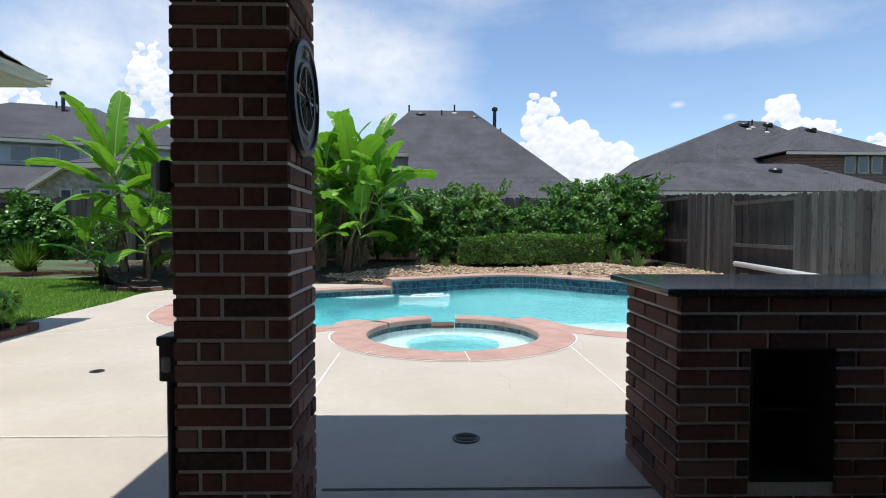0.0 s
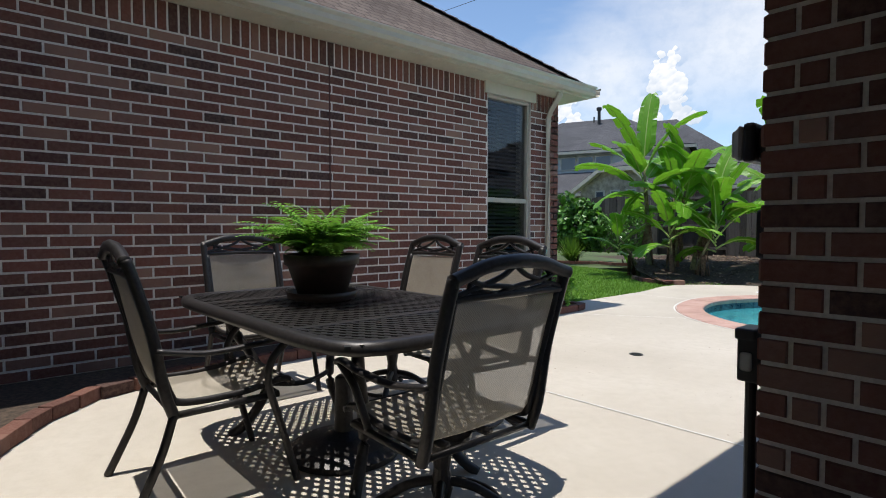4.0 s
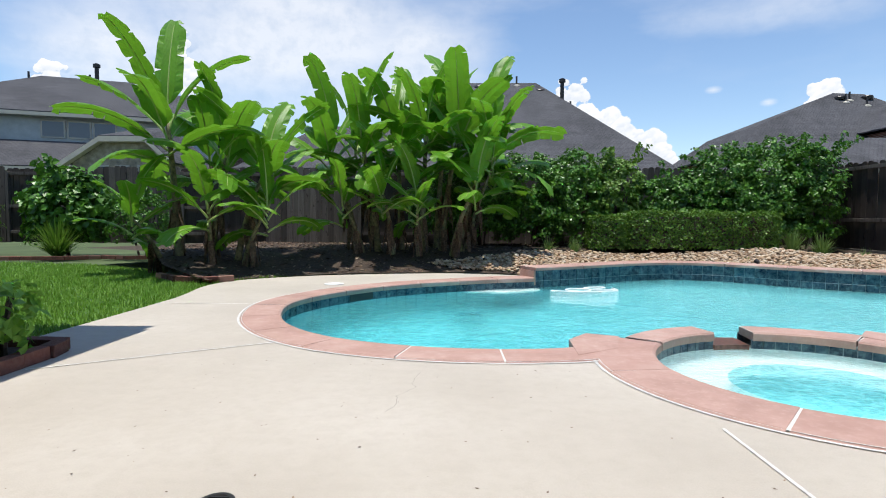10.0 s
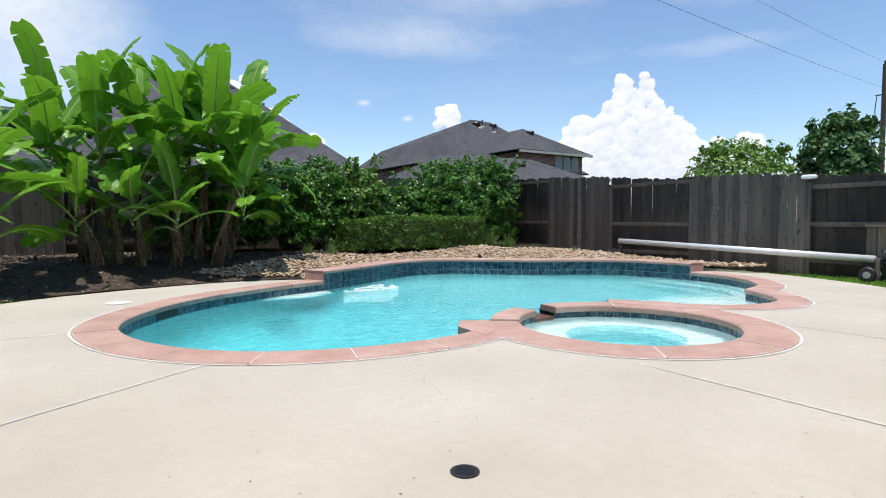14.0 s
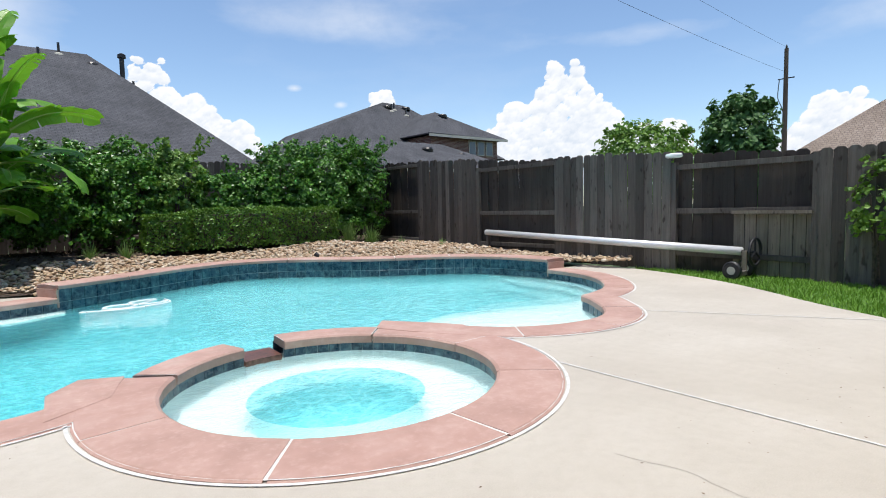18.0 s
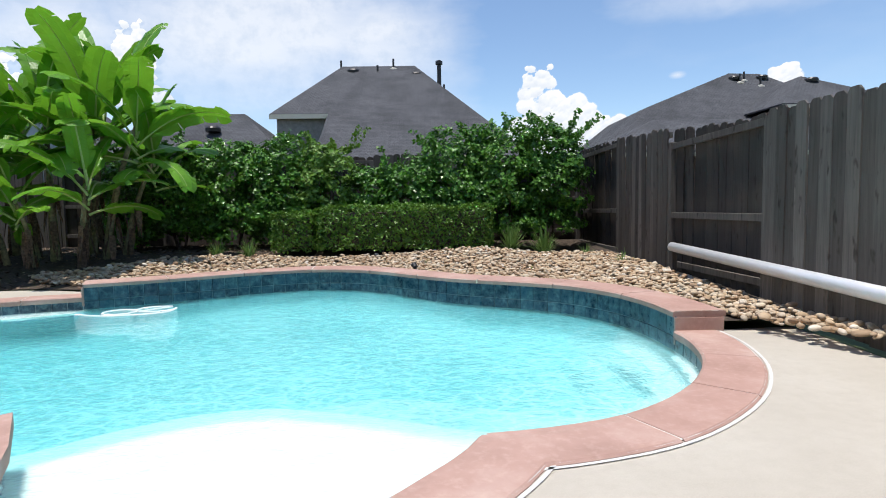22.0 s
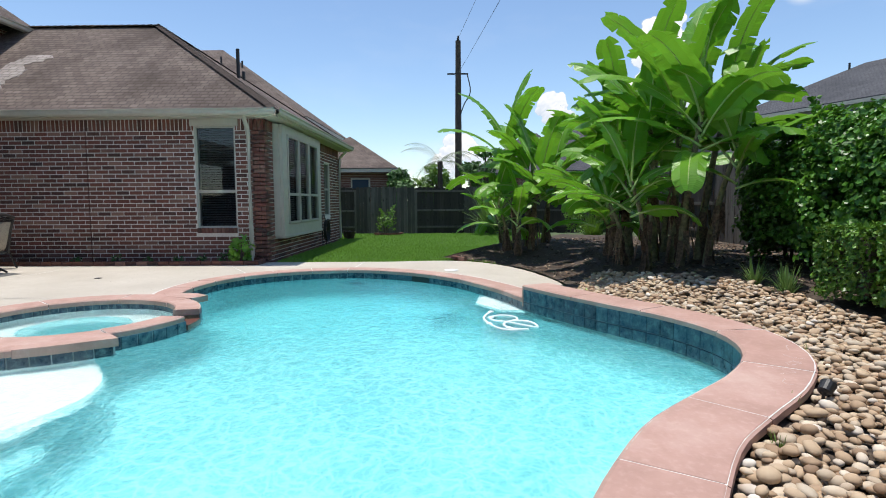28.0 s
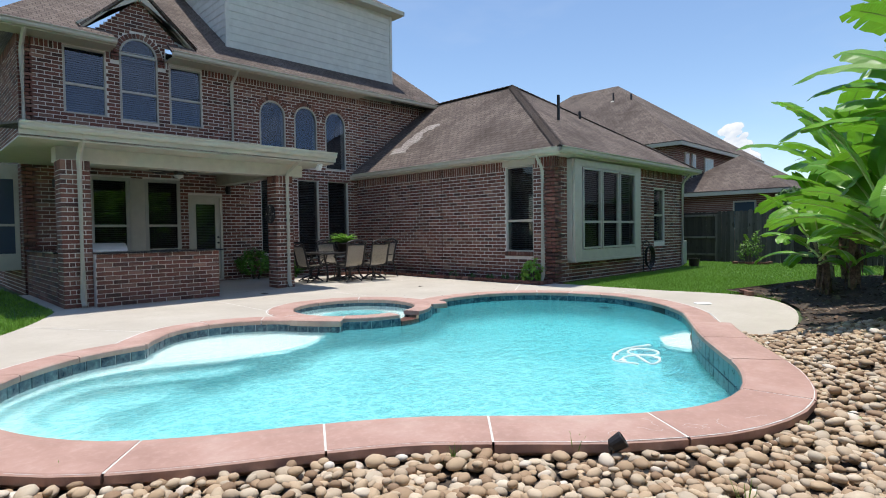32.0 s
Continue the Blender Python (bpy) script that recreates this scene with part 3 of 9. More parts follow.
def tile_band(line, z0, z1, size, parent, inward=1.0):
    """Grout strip with single tiles along a plan line; the pool lies to the right of it."""
    bm = bmesh.new()
    strip(bm, [[(p[0], p[1], z0) for p in line], [(p[0], p[1], z1) for p in line]])
    part("grout_band", bm, GROUT, parent)
    rows = max(1, round((z1 - z0) / size))
    h = (z1 - z0) / rows
    run, tot = [0.0], 0.0
    for a, b in zip(line, line[1:]):
        tot += math.hypot(b[0] - a[0], b[1] - a[1])
        run.append(tot)
    cols = max(1, round(tot / size))
    w = tot / cols
    xs, ys = [p[0] for p in line], [p[1] for p in line]
    for i in range(cols):
        a0, a1 = w * i, w * (i + 1)
        ax, ay, bx, by = np.interp(a0, run, xs), np.interp(a0, run, ys), np.interp(a1, run, xs), np.interp(a1, run, ys)
        ang = math.degrees(math.atan2(by - ay, bx - ax))
        for j in range(rows):
            tile_jobs.append((parent, math.hypot(bx - ax, by - ay) - 0.007, h - 0.007, (ax + bx) / 2, (ay + by) / 2, z0 + h * (j + 0.5), ang + (180 if inward < 0 else 0)))


pool_tiles = tagged(new("pool_tile_band"), "blue-green glazed square tiles round the waterline", "pool tiles", kind="structure")
raised_tiles = tagged(new("raised_wall_tile_band"), "two courses of blue-green glazed tiles on the raised pool wall", "pool tiles", kind="structure")
tile_band(offset(low_w, -0.004), -0.22, -0.035, 0.155, pool_tiles, -1)
tile_band(offset(low_e, -0.004), -0.22, -0.035, 0.155, pool_tiles, -1)
tile_band(offset(low_s, -0.004), -0.22, -0.035, 0.155, pool_tiles, -1)
tile_band(offset(wall_r, -0.004), -0.20, 0.12, 0.155, raised_tiles, -1)
tile_band(offset([low_w[-1], spa_pool[0]] + arc(1.21, 143, 104, 10), -0.004), -0.22, -0.035, 0.155, pool_tiles, -1)
tile_band(offset(arc(1.21, 104, 86, 5), -0.004), -0.26, -0.165, 0.155, pool_tiles, -1)
tile_band(offset(arc(1.21, 86, 46, 10) + [spa_pool[-1], low_e[0]], -0.004), -0.22, -0.035, 0.155, pool_tiles, -1)

skimmer = thing("skimmer_mouth", "black skimmer opening in the tile band", "skimmer")
i_s = min(range(len(low_w)), key=lambda i: (low_w[i] - Vector((-3.38, 6.42, 0))).length)
p0, p1 = low_w[i_s - 1], low_w[i_s + 1]
a_s = math.degrees(math.atan2(p1.y - p0.y, p1.x - p0.x))
sk = part("mouth", boxed(-0.19, -0.03, -0.055, 0.19, 0.02, 0.055, 0.006), BLACK, skimmer)
skimmer.matrix_basis = pose(low_w[i_s].x, low_w[i_s].y, -0.095, 0, 0, a_s + 180)


# coping stones: pieces between joints along a line
def coping_run(line, width, z0, z1, length, parent, side=1, lip=0.03, phase=0.0, curved=5):
    run, tot = [0.0], 0.0
    for a, b in zip(line, line[1:]):
        tot += (b - a).length
        run.append(tot)
    inner = offset(line, -side * lip)
    outer = offset(line, side * width)
    n = max(1, round(tot / length))
    cuts = [tot * i / n for i in range(n + 1)]
    at = lambda ln, s: Vector((np.interp(s, run, [p.x for p in ln]), np.interp(s, run, [p.y for p in ln]), 0))
    for a, b in zip(cuts, cuts[1:]):
        g = 0.006
        ss = [a + g + (b - a - 2 * g) * k / curved for k in range(curved + 1)]
        bm = bmesh.new()
        dz = random.uniform(-0.002, 0.002)
        prof = [(0.0, z0), (0.0, z1 - 0.012), (0.05, z1), (0.95, z1), (1.0, z1 - 0.01), (1.0, z0)]
        rows = [[at(inner, s).lerp(at(outer, s), f) + Vector((0, 0, z + dz)) for f, z in prof] for s in ss]
        vs = strip(bm, rows)
        bm.faces.new(vs[0])
        bm.faces.new(vs[-1][::-1])
        bmesh.ops.recalc_face_normals(bm, faces=bm.faces)
        part("coping_stone", bm, COPING, parent)
    bm = bmesh.new()
    strip(bm, [[p.lerp(q, 0.04) + Vector((0, 0, z1 - 0.0025)) for p, q in zip(inner, outer)], [p.lerp(q, 0.97) + Vector((0, 0, z1 - 0.0025)) for p, q in zip(inner, outer)]])
    part("joint_mortar", bm, CAULK, parent)
    return outer


coping = tagged(new("trim_pool_coping"), "rounded terracotta-pink flagstone coping round the pool", "pool coping", kind="structure")
raised_coping = tagged(new("trim_raised_coping"), "pink flagstone coping on the raised back wall of the pool", "pool coping", kind="structure")
spa_coping = tagged(new("trim_spa_coping"), "pink flagstone ring round the spa", "spa coping", kind="structure")
co_w = coping_run(low_w, 0.31, -0.05, 0.012, 0.62, coping)
co_e = coping_run(low_e, 0.31, -0.05, 0.012, 0.62, coping)
co_s = coping_run(low_s, 0.31, -0.05, 0.012, 0.62, coping)
co_r = coping_run(wall_r, 0.38, RAISED - 0.05, RAISED, 0.95, raised_coping)
spa_s = arc(SPA_R, 143, 406, 60)
coping_run([Vector(p) for p in spa_s], 0.35, -0.05, 0.012, 0.70, spa_coping, side=1, curved=6)
spa_n1 = arc(SPA_R, 142, 104, 14)
spa_n2 = arc(SPA_R, 86, 46, 14)
coping_run(spa_n1, 0.24, -0.05, 0.016, 0.6, spa_coping, side=-1)
coping_run(spa_n2, 0.24, -0.05, 0.016, 0.6, spa_coping, side=-1)
bm = filled(arc(SPA_R - 0.015, 103.2, 86.8, 6) + arc(1.23, 86.8, 103.2, 6), [], -0.085)
r = bmesh.ops.extrude_face_region(bm, geom=bm.faces[:])
for g in r["geom"]:
    if isinstance(g, bmesh.types.BMVert):
        g.co.z = -0.16
bmesh.ops.recalc_face_normals(bm, faces=bm.faces)
part("spillway_stone", bm, plain("wet_spill_stone", (0.20, 0.085, 0.06), 0.3, grain=30, amount=0.3), spa_coping, "wet dark red spillway stone")
for pts in (((-1.35, 3.05), (-1.05, 3.25), (-0.93, 3.62), (-1.15, 3.72), (-1.32, 3.5)), ((1.28, 3.1), (1.46, 3.3), (1.34, 3.52), (1.06, 3.92), (0.86, 3.70), (1.0, 3.4))):
    bm = filled([Vector((*p, 0)) for p in pts], [], 0.0135)
    r = bmesh.ops.extrude_face_region(bm, geom=bm.faces[:])
    for g in r["geom"]:
        if isinstance(g, bmesh.types.BMVert):
            g.co.z = -0.06
    bmesh.ops.recalc_face_normals(bm, faces=bm.faces)
    part("coping_stone", bm, COPING, spa_coping)

# white caulk line round the coping, and the deck's joints
caulk = tagged(new("trim_caulk_lines"), "white caulk lines along coping and slab joints", "caulk line", kind="structure")


def flat_strip(line, w, z, mat, parent, name="caulk_line"):
    bm = bmesh.new()
    a, b = offset(line, -w / 2), offset(line, w / 2)
    strip(bm, [[p + Vector((0, 0, z)) for p in a], [p + Vector((0, 0, z)) for p in b]])
    return part(name, bm, mat, parent)


flat_strip(offset(low_w[2:-1], 0.325), 0.018, 0.005, CAULK, caulk)
flat_strip(offset(low_e[3:], 0.325), 0.018, 0.005, CAULK, caulk)
flat_strip(offset(low_s[2:], 0.325), 0.018, 0.005, CAULK, caulk)
flat_strip(arc(1.34, 172, 357, 50), 0.018, 0.005, CAULK, caulk)
for a, b in (((-1.02, 1.86), (-1.0, -0.2)), ((1.19, 2.14), (1.19, -0.5)), ((-3.36, 3.38), (-4.55, 2.62)), ((-4.18, 5.06), (-5.13, 5.08)), ((3.03, 2.72), (4.05, 1.03)), ((-4.5, -0.2), (-1.0, -0.2)), ((-1.0, -0.2), (-1.0, -0.90))):
    a, b = Vector((*a, 0)), Vector((*b, 0))
    flat_strip([a.lerp(b, k / 6) for k in range(7)], 0.015, 0.004, CAULK, caulk)

flat_strip([Vector((-0.65 + 1.46 * k / 6, -0.84, 0)) for k in range(7)], 0.014, 0.004, plain("joint_filler", (0.10, 0.085, 0.07), 0.9), caulk, "joint_filler")

# raised wall behind its tiles
bm = bmesh.new()
wo = offset(wall_r, 0.33)
strip(bm, [[p + Vector((0, 0, -0.6)) for p in wall_r], [p + Vector((0, 0, RAISED - 0.045)) for p in wall_r], [p + Vector((0, 0, RAISED - 0.045)) for p in wo], [p + Vector((0, 0, -0.1)) for p in wo]])
bmesh.ops.recalc_face_normals(bm, faces=bm.faces)
tagged(part("wall_pool_raised", bm, COPING), "low raised wall behind the pool", "low wall", kind="structure")
for q, s in ((wall_r[0], 1), (wall_r[-1], -1)):
    o = wo[0] if s == 1 else wo[-1]
    d = (o - q).normalized()
    e = part("wall_end", boxed(-0.02, -0.012, -0.1, 0.36, 0.012, RAISED - 0.052), COPING, raised_coping)
    e.matrix_basis = pose(q.x, q.y, 0, 0, 0, math.degrees(math.atan2(d.y, d.x)))

# spa
spa = thing("spa", "round spa beside the pool with pale plaster seat and spillway", "spa", kind="structure")
bm = bmesh.new()
prof = [(SPA_R, -0.03), (SPA_R, -0.40), (SPA_R - 0.03, -0.43), (0.535, -0.44), (0.51, -0.46), (0.49, -0.92), (0.45, -0.95), (0.02, -0.96)]
rings = [[bm.verts.new((SPA[0] + r * math.cos(2 * math.pi * k / 56), SPA[1] + r * math.sin(2 * math.pi * k / 56), z)) for k in range(56)] for r, z in prof]
for r0, r1 in zip(rings, rings[1:]):
    for k in range(56):
        bm.faces.new((r0[k], r0[(k + 1) % 56], r1[(k + 1) % 56], r1[k]))
bm.faces.new(rings[-1])
for v in rings[0]:
    if abs(v.co.x) < 0.30 and v.co.y > SPA[1] + 0.5:
        v.co.z = -0.12
bmesh.ops.recalc_face_normals(bm, faces=bm.faces)
bmesh.ops.reverse_faces(bm, faces=bm.faces)
part("spa_basin", bm, PLASTER, spa, smooth=True)
sv, sf = gridded(spa_in, 0.1, lambda x, y: WATER + 0.02)
water_sheet("water_top", sv, sf, WATER_TOP, spa, "clear spa water").visible_shadow = False
sv, sf = gridded(spa_in, 0.08, lambda x, y: WATER - 0.01, (arc(0.52, 0, 360, 48),))
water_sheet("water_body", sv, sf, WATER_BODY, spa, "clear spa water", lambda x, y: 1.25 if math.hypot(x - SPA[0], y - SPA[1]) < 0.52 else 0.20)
tile_band(arc(SPA_R - 0.004, 86, -256, 56), -0.125, -0.04, 0.085, spa, 1)
for a, z in ((200, -0.165), (300, -0.165), (20, -0.165), (75, -0.165)):
    bm = lathe(bmesh.new(), [(0.0, 0.0), (0.024, 0.0), (0.024, 0.008), (0.012, 0.012), (0.01, 0.008)], 14)
    j = part("jet", bm, WHITE_PLASTIC, spa, "white round water jet")
    j.matrix_basis = Matrix.Translation((SPA[0] + 0.965 * math.cos(radians(a)), SPA[1] + 0.965 * math.sin(radians(a)), z - 0.06)) @ Matrix.Rotation(radians(a), 4, "Z") @ Matrix.Rotation(radians(-90), 4, "Y")


# ---- brick walls ----
CH, BL, JT = 0.0815, 0.262, 0.0115     # course height, brick pitch, joint
CHC, BLC = 0.0760, 0.240               # the same on the patio column and bar
brick_store = {}
near_bricks = []                      # pieces that become objects of their own, made last


def brick_cell(verts, faces, o, ux, uy, u0, u1, z0, z1, d, back=0.0):
    """A brick on a wall: o origin, ux along, uy outward."""
    b = len(verts)
    e = 0.004
    for (a, w) in ((u0, back), (u1, back)):
        for z in (z0, z1):
            verts.append((o[0] + ux[0] * a + uy[0] * w, o[1] + ux[1] * a + uy[1] * w, z))
    for (a, s) in ((u0, e), (u1, -e)):
        for z in (z0 + e, z1 - e):
            verts.append((o[0] + ux[0] * (a + s) + uy[0] * d, o[1] + ux[1] * (a + s) + uy[1] * d, z))
    q = [(4, 6, 7, 5), (0, 4, 5, 1), (2, 3, 7, 6), (0, 2, 6, 4), (1, 5, 7, 3)]
    faces += [tuple(b + k for k in f) for f in q]


def brick_wall(name, o, ux, uy, length, z0, z1, holes, parent, soldier=True, near=None, shift=0.0, course=None, pitch=None):
    """Bricks in running bond on a plane; holes are (u0, u1, z0, z1[, arched]); near(u, z) picks single bricks."""
    verts, faces = [], []
    top = z1 - (0.235 if soldier else 0.0)
    bl = pitch or BL
    rows = int(round((top - z0) / (course or CH)))
    ch = (top - z0) / rows
    rng = random.Random(name)

    def place(u0, u1, za, zb):
        for h in holes:
            if zb > h[2] + 0.01 and za < h[3] - 0.01:
                hu0, hu1 = h[0], h[1]
                if len(h) > 4 and zb > h[4]:
                    r = (h[1] - h[0]) / 2
                    dz = min(1.0, max(0.0, ((za + zb) / 2 - h[4]) / (h[3] - h[4])))
                    half = r * math.sqrt(max(0.0, 1 - dz * dz)) + 0.13
                    hu0, hu1 = (h[0] + h[1]) / 2 - half, (h[0] + h[1]) / 2 + half
                if u0 >= hu0 and u1 <= hu1:
                    return
                if u0 < hu0 < u1 and u1 <= hu1:
                    u1 = hu0 - JT / 2
                elif u1 > hu1 > u0 and u0 >= hu0:
                    u0 = hu1 + JT / 2
                elif u0 < hu0 and u1 > hu1:
                    place(u0, hu0 - JT / 2, za, zb)
                    place(hu1 + JT / 2, u1, za, zb)
                    return
        if u1 - u0 < 0.03:
            return
        d = 0.006 + rng.uniform(-0.002, 0.002)
        if near and near((u0 + u1) / 2, (za + zb) / 2):
            near_bricks.append((parent, o, ux, uy, u0, u1, za, zb, d))
        else:
            brick_cell(verts, faces, o, ux, uy, u0, u1, za, zb, d, -0.005)

    for j in range(rows):
        u = -bl + (bl / 2 if j % 2 else 0.0) + shift
        while u < length:
            a, b = max(u + JT / 2, 0.0), min(u + bl - JT / 2, length)
            if b - a > 0.02:
                place(a, b, z0 + ch * j + JT / 2, z0 + ch * (j + 1) - JT / 2)
            u += bl
    if soldier:
        u = 0.0
        while u < length - 0.02:
            place(u + JT / 2, min(u + CH, length) - JT / 2, top + JT / 2, z1 - JT / 2)
            u += CH
    if verts:
        tagged(raw("bricks", verts, faces, BRICK, parent), kind="stuff")


def wall_core(name, o, ux, uy, length, z0, z1, holes, thick, label, mat=None):
    """Mortar-faced wall of some thickness with openings through it."""
    us = sorted({0.0, length, *(h[0] for h in holes), *(h[1] for h in holes)})
    zs = sorted({z0, z1, *(h[2] for h in holes), *(h[3] for h in holes)})
    bm = bmesh.new()
    for a, b in zip(us, us[1:]):
        for c, d in zip(zs, zs[1:]):
            mu, mz = (a + b) / 2, (c + d) / 2
            if any(h[0] < mu < h[1] and h[2] < mz < h[3] for h in holes):
                continue
            box(bm, a, -thick, c, b, 0, d)
    bmesh.ops.remove_doubles(bm, verts=bm.verts, dist=1e-4)
    ob = part(name, bm, mat or MORTAR)
    ang = math.atan2(ux[1], ux[0])
    flip = Vector((-math.sin(ang), math.cos(ang), 0)).dot(Vector((*uy, 0))) < 0
    me = ob.data
    co = np.empty(len(me.vertices) * 3)
    me.vertices.foreach_get("co", co)
    co = co.reshape(-1, 3)
    w = np.c_[o[0] + ux[0] * co[:, 0] + uy[0] * co[:, 1], o[1] + ux[1] * co[:, 0] + uy[1] * co[:, 1], co[:, 2]]
    me.vertices.foreach_set("co", w.ravel())
    if flip:
        me.flip_normals()
    me.update()
    return tagged(ob, label, "wall", kind="structure")


def window_unit(name, o, ux, uy, u0, u1, z0, z1, label, rail=None, mull=(), blinds=True, arch=None, deep=0.10, frame_w=0.036, glass=None):
    """A window in its opening: frame, sashes, glass panes, blind slats and a near-black box painted as the unlit room
    behind.
    """
    t = thing(name, label, "window", kind="structure")
    t.matrix_basis = Matrix(((ux[0], uy[0], 0, o[0]), (ux[1], uy[1], 0, o[1]), (0, 0, 1, 0), (0, 0, 0, 1)))
    f = frame_w
    if arch is None:
        bm = bmesh.new()
        for a, b, c, d in ((u0, u0 + f, z0, z1), (u1 - f, u1, z0, z1), (u0 + f, u1 - f, z0, z0 + f), (u0 + f, u1 - f, z1 - f, z1)):
            box(bm, a, -deep, c, b, -deep + 0.07, d, 0.004)
        part("window_frame", bm, FRAME, t, "beige painted frame")
        edges_u = [u0 + f, *[m for m in mull], u1 - f]
        for m in mull:
            part("mullion", boxed(m - f / 2, -deep, z0 + f, m + f / 2, -deep + 0.065, z1 - f, 0.003), FRAME, t)
        for a, b in zip(edges_u, edges_u[1:]):
            spans = [(z0 + f, z1 - f)] if rail is None else [(z0 + f, rail), (rail, z1 - f)]
            if rail is not None:
                part("meeting_rail", boxed(a, -deep + 0.01, rail - 0.028, b, -deep + 0.062, rail + 0.028, 0.003), FRAME, t)
            for c, d in spans:
                bm = bmesh.new()
                bm.faces.new([bm.verts.new(v) for v in ((a, -deep + 0.03, c), (b, -deep + 0.03, c), (b, -deep + 0.03, d), (a, -deep + 0.03, d))])
                p = part("pane", bm, glass or GLASS, t)
                p.visible_shadow = False
    else:
        r, cu = (u1 - u0) / 2, (u0 + u1) / 2
        out = [(u0, z0), (u1, z0)] + [(cu + r * math.cos(radians(a)), arch + (z1 - arch) * math.sin(radians(a))) for a in range(0, 181, 12)]
        inn = [(cu + (u - cu) * (1 - f / r), z0 + f + (z - z0) * ((z1 - z0 - 2 * f) / (z1 - z0))) for u, z in out]
        bm = bmesh.new()
        rows = [[(u, -deep + dy, z) for u, z in ln] for ln, dy in ((out, 0.0), (out, 0.07), (inn, 0.07), (inn, 0.0))]
        rows = [row + [row[0]] for row in rows]
        strip(bm, rows)
        bmesh.ops.recalc_face_normals(bm, faces=bm.faces)
        part("window_frame", bm, FRAME, t, "arched beige painted frame")
        bm = bmesh.new()
        bm.faces.new([bm.verts.new((u, -deep + 0.03, z)) for u, z in inn])
        p = part("pane", bm, glass or GLASS, t)
        p.visible_shadow = False
        for rz in ([rail] if rail else []) + ([arch] if rail else []):
            part("meeting_rail", boxed(u0 + f, -deep + 0.01, rz - 0.028, u1 - f, -deep + 0.062, rz + 0.028, 0.003), FRAME, t)
    top = z1 - f if arch is None else arch
    if blinds:
        bm = bmesh.new()
        z = z0 + f + 0.02
        while z < top:
            a = bm.verts.new((u0 + f, -deep - 0.03, z)), bm.verts.new((u1 - f, -deep - 0.03, z)), bm.verts.new((u1 - f, -deep - 0.065, z + 0.028)), bm.verts.new((u0 + f, -deep - 0.065, z + 0.028))
            bm.faces.new(a)
            z += 0.048
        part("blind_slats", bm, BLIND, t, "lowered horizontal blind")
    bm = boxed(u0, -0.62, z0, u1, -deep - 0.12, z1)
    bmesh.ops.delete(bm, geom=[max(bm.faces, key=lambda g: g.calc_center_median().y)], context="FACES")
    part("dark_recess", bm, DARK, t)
    return t


def brick_sill(o, ux, uy, u0, u1, z, parent):
    """A row of bricks on edge under a window."""
    n = max(2, round((u1 - u0) / CH))
    w = (u1 - u0) / n
    for i in range(n):
        near_bricks.append((parent, o, ux, uy, u0 + w * i + JT / 2, u0 + w * (i + 1) - JT / 2, z - 0.105, z, 0.045))


# bedroom wing, east wall (along y)
EO, EU, EN = (XW, YB), (0, 1), (1, 0)
ELEN = YN - YB
ZT = 2.82
win1 = (1.77 - YB, 2.57 - YB, 0.69, 2.68)
wall_east = wall_core("wall_wing_east", EO, EU, EN, ELEN, -0.1, ZT, [win1], 0.25, "red-brown brick wall with pale mortar")
brick_wall("wing_east", EO, EU, EN, ELEN, -0.06, ZT, [(win1[0], win1[1], win1[2] - 0.11, ZT + 1)], wall_east, near=lambda u, z: 2.75 < u < 5.6 and 0.35 < z < 2.2)
brick_sill(EO, EU, EN, win1[0], win1[1], win1[2], wall_east)
window_unit("window_bedroom_side", EO, EU, EN, *win1, "tall single-hung window with lowered blinds", rail=1.41)
part("control_joint", boxed(XW + 0.0045, -0.385, -0.04, XW + 0.0095, -0.373, ZT - 0.02), CAULK_RED, wall_east, "dark red sealant joint")
part("window_head_board", boxed(XW - 0.02, 1.70, 2.68, XW + 0.035, 2.64, ZT + 0.02, 0.004), TRIM, wall_east, "cream painted board above the window")

# bedroom wing, north wall (along -x)
NO, NU, NN = (XW, YN), (-1, 0), (0, 1)
NLEN = 6.95
win2 = (4.95, 5.65, 0.80, 2.32)
wall_north_wing = wall_core("wall_wing_north", NO, NU, NN, NLEN, -0.1, ZT, [(0.75, 3.5, 0.62, 2.62), win2], 0.25, "brick wall of the bedroom wing")
brick_wall("wing_north", NO, NU, NN, NLEN, -0.06, ZT, [(0.50, 3.72, 0.50, ZT + 1), (win2[0], win2[1], win2[2] - 0.11, win2[3])], wall_north_wing)
window_unit("window_wing_far", NO, NU, NN, *win2, "single window with closed blinds", rail=1.56)
bay = thing("window_bay_box", "projecting cream box bay with three tall windows", "bay window", kind="structure")
bx0, bx1, by = XW - 0.50, XW - 3.72, YN + 0.20
BT = 2.78
cols = [bx0 - 0.30, bx0 - 1.17, bx0 - 2.04, bx0 - 2.91]
bm = bmesh.new()
for x0, x1, z0, z1 in ((bx0, cols[0], 0.5, BT), (cols[3], bx1, 0.5, BT), (cols[0], cols[3], 0.5, 0.72), (cols[0], cols[3], 2.62, BT)):
    box(bm, x1, by - 0.06, z0, x0, by, z1, 0.004)
part("bay_front", bm, TRIM, bay)
for x in (bx0, bx1):
    part("bay_side", boxed(x - 0.03, YN, 0.5, x + 0.03, by - 0.061, BT), TRIM, bay)
part("bay_bottom", boxed(bx1, YN, 0.44, bx0, by + 0.02, 0.499, 0.006), TRIM, bay)
for a, b in zip(cols, cols[1:]):
    t = window_unit("window_bay", (a, by), NU, NN, 0.02, a - b - 0.02, 0.73, 2.61, "tall bay sash with dark glass", rail=1.36, deep=0.05, frame_w=0.05, blinds=True)

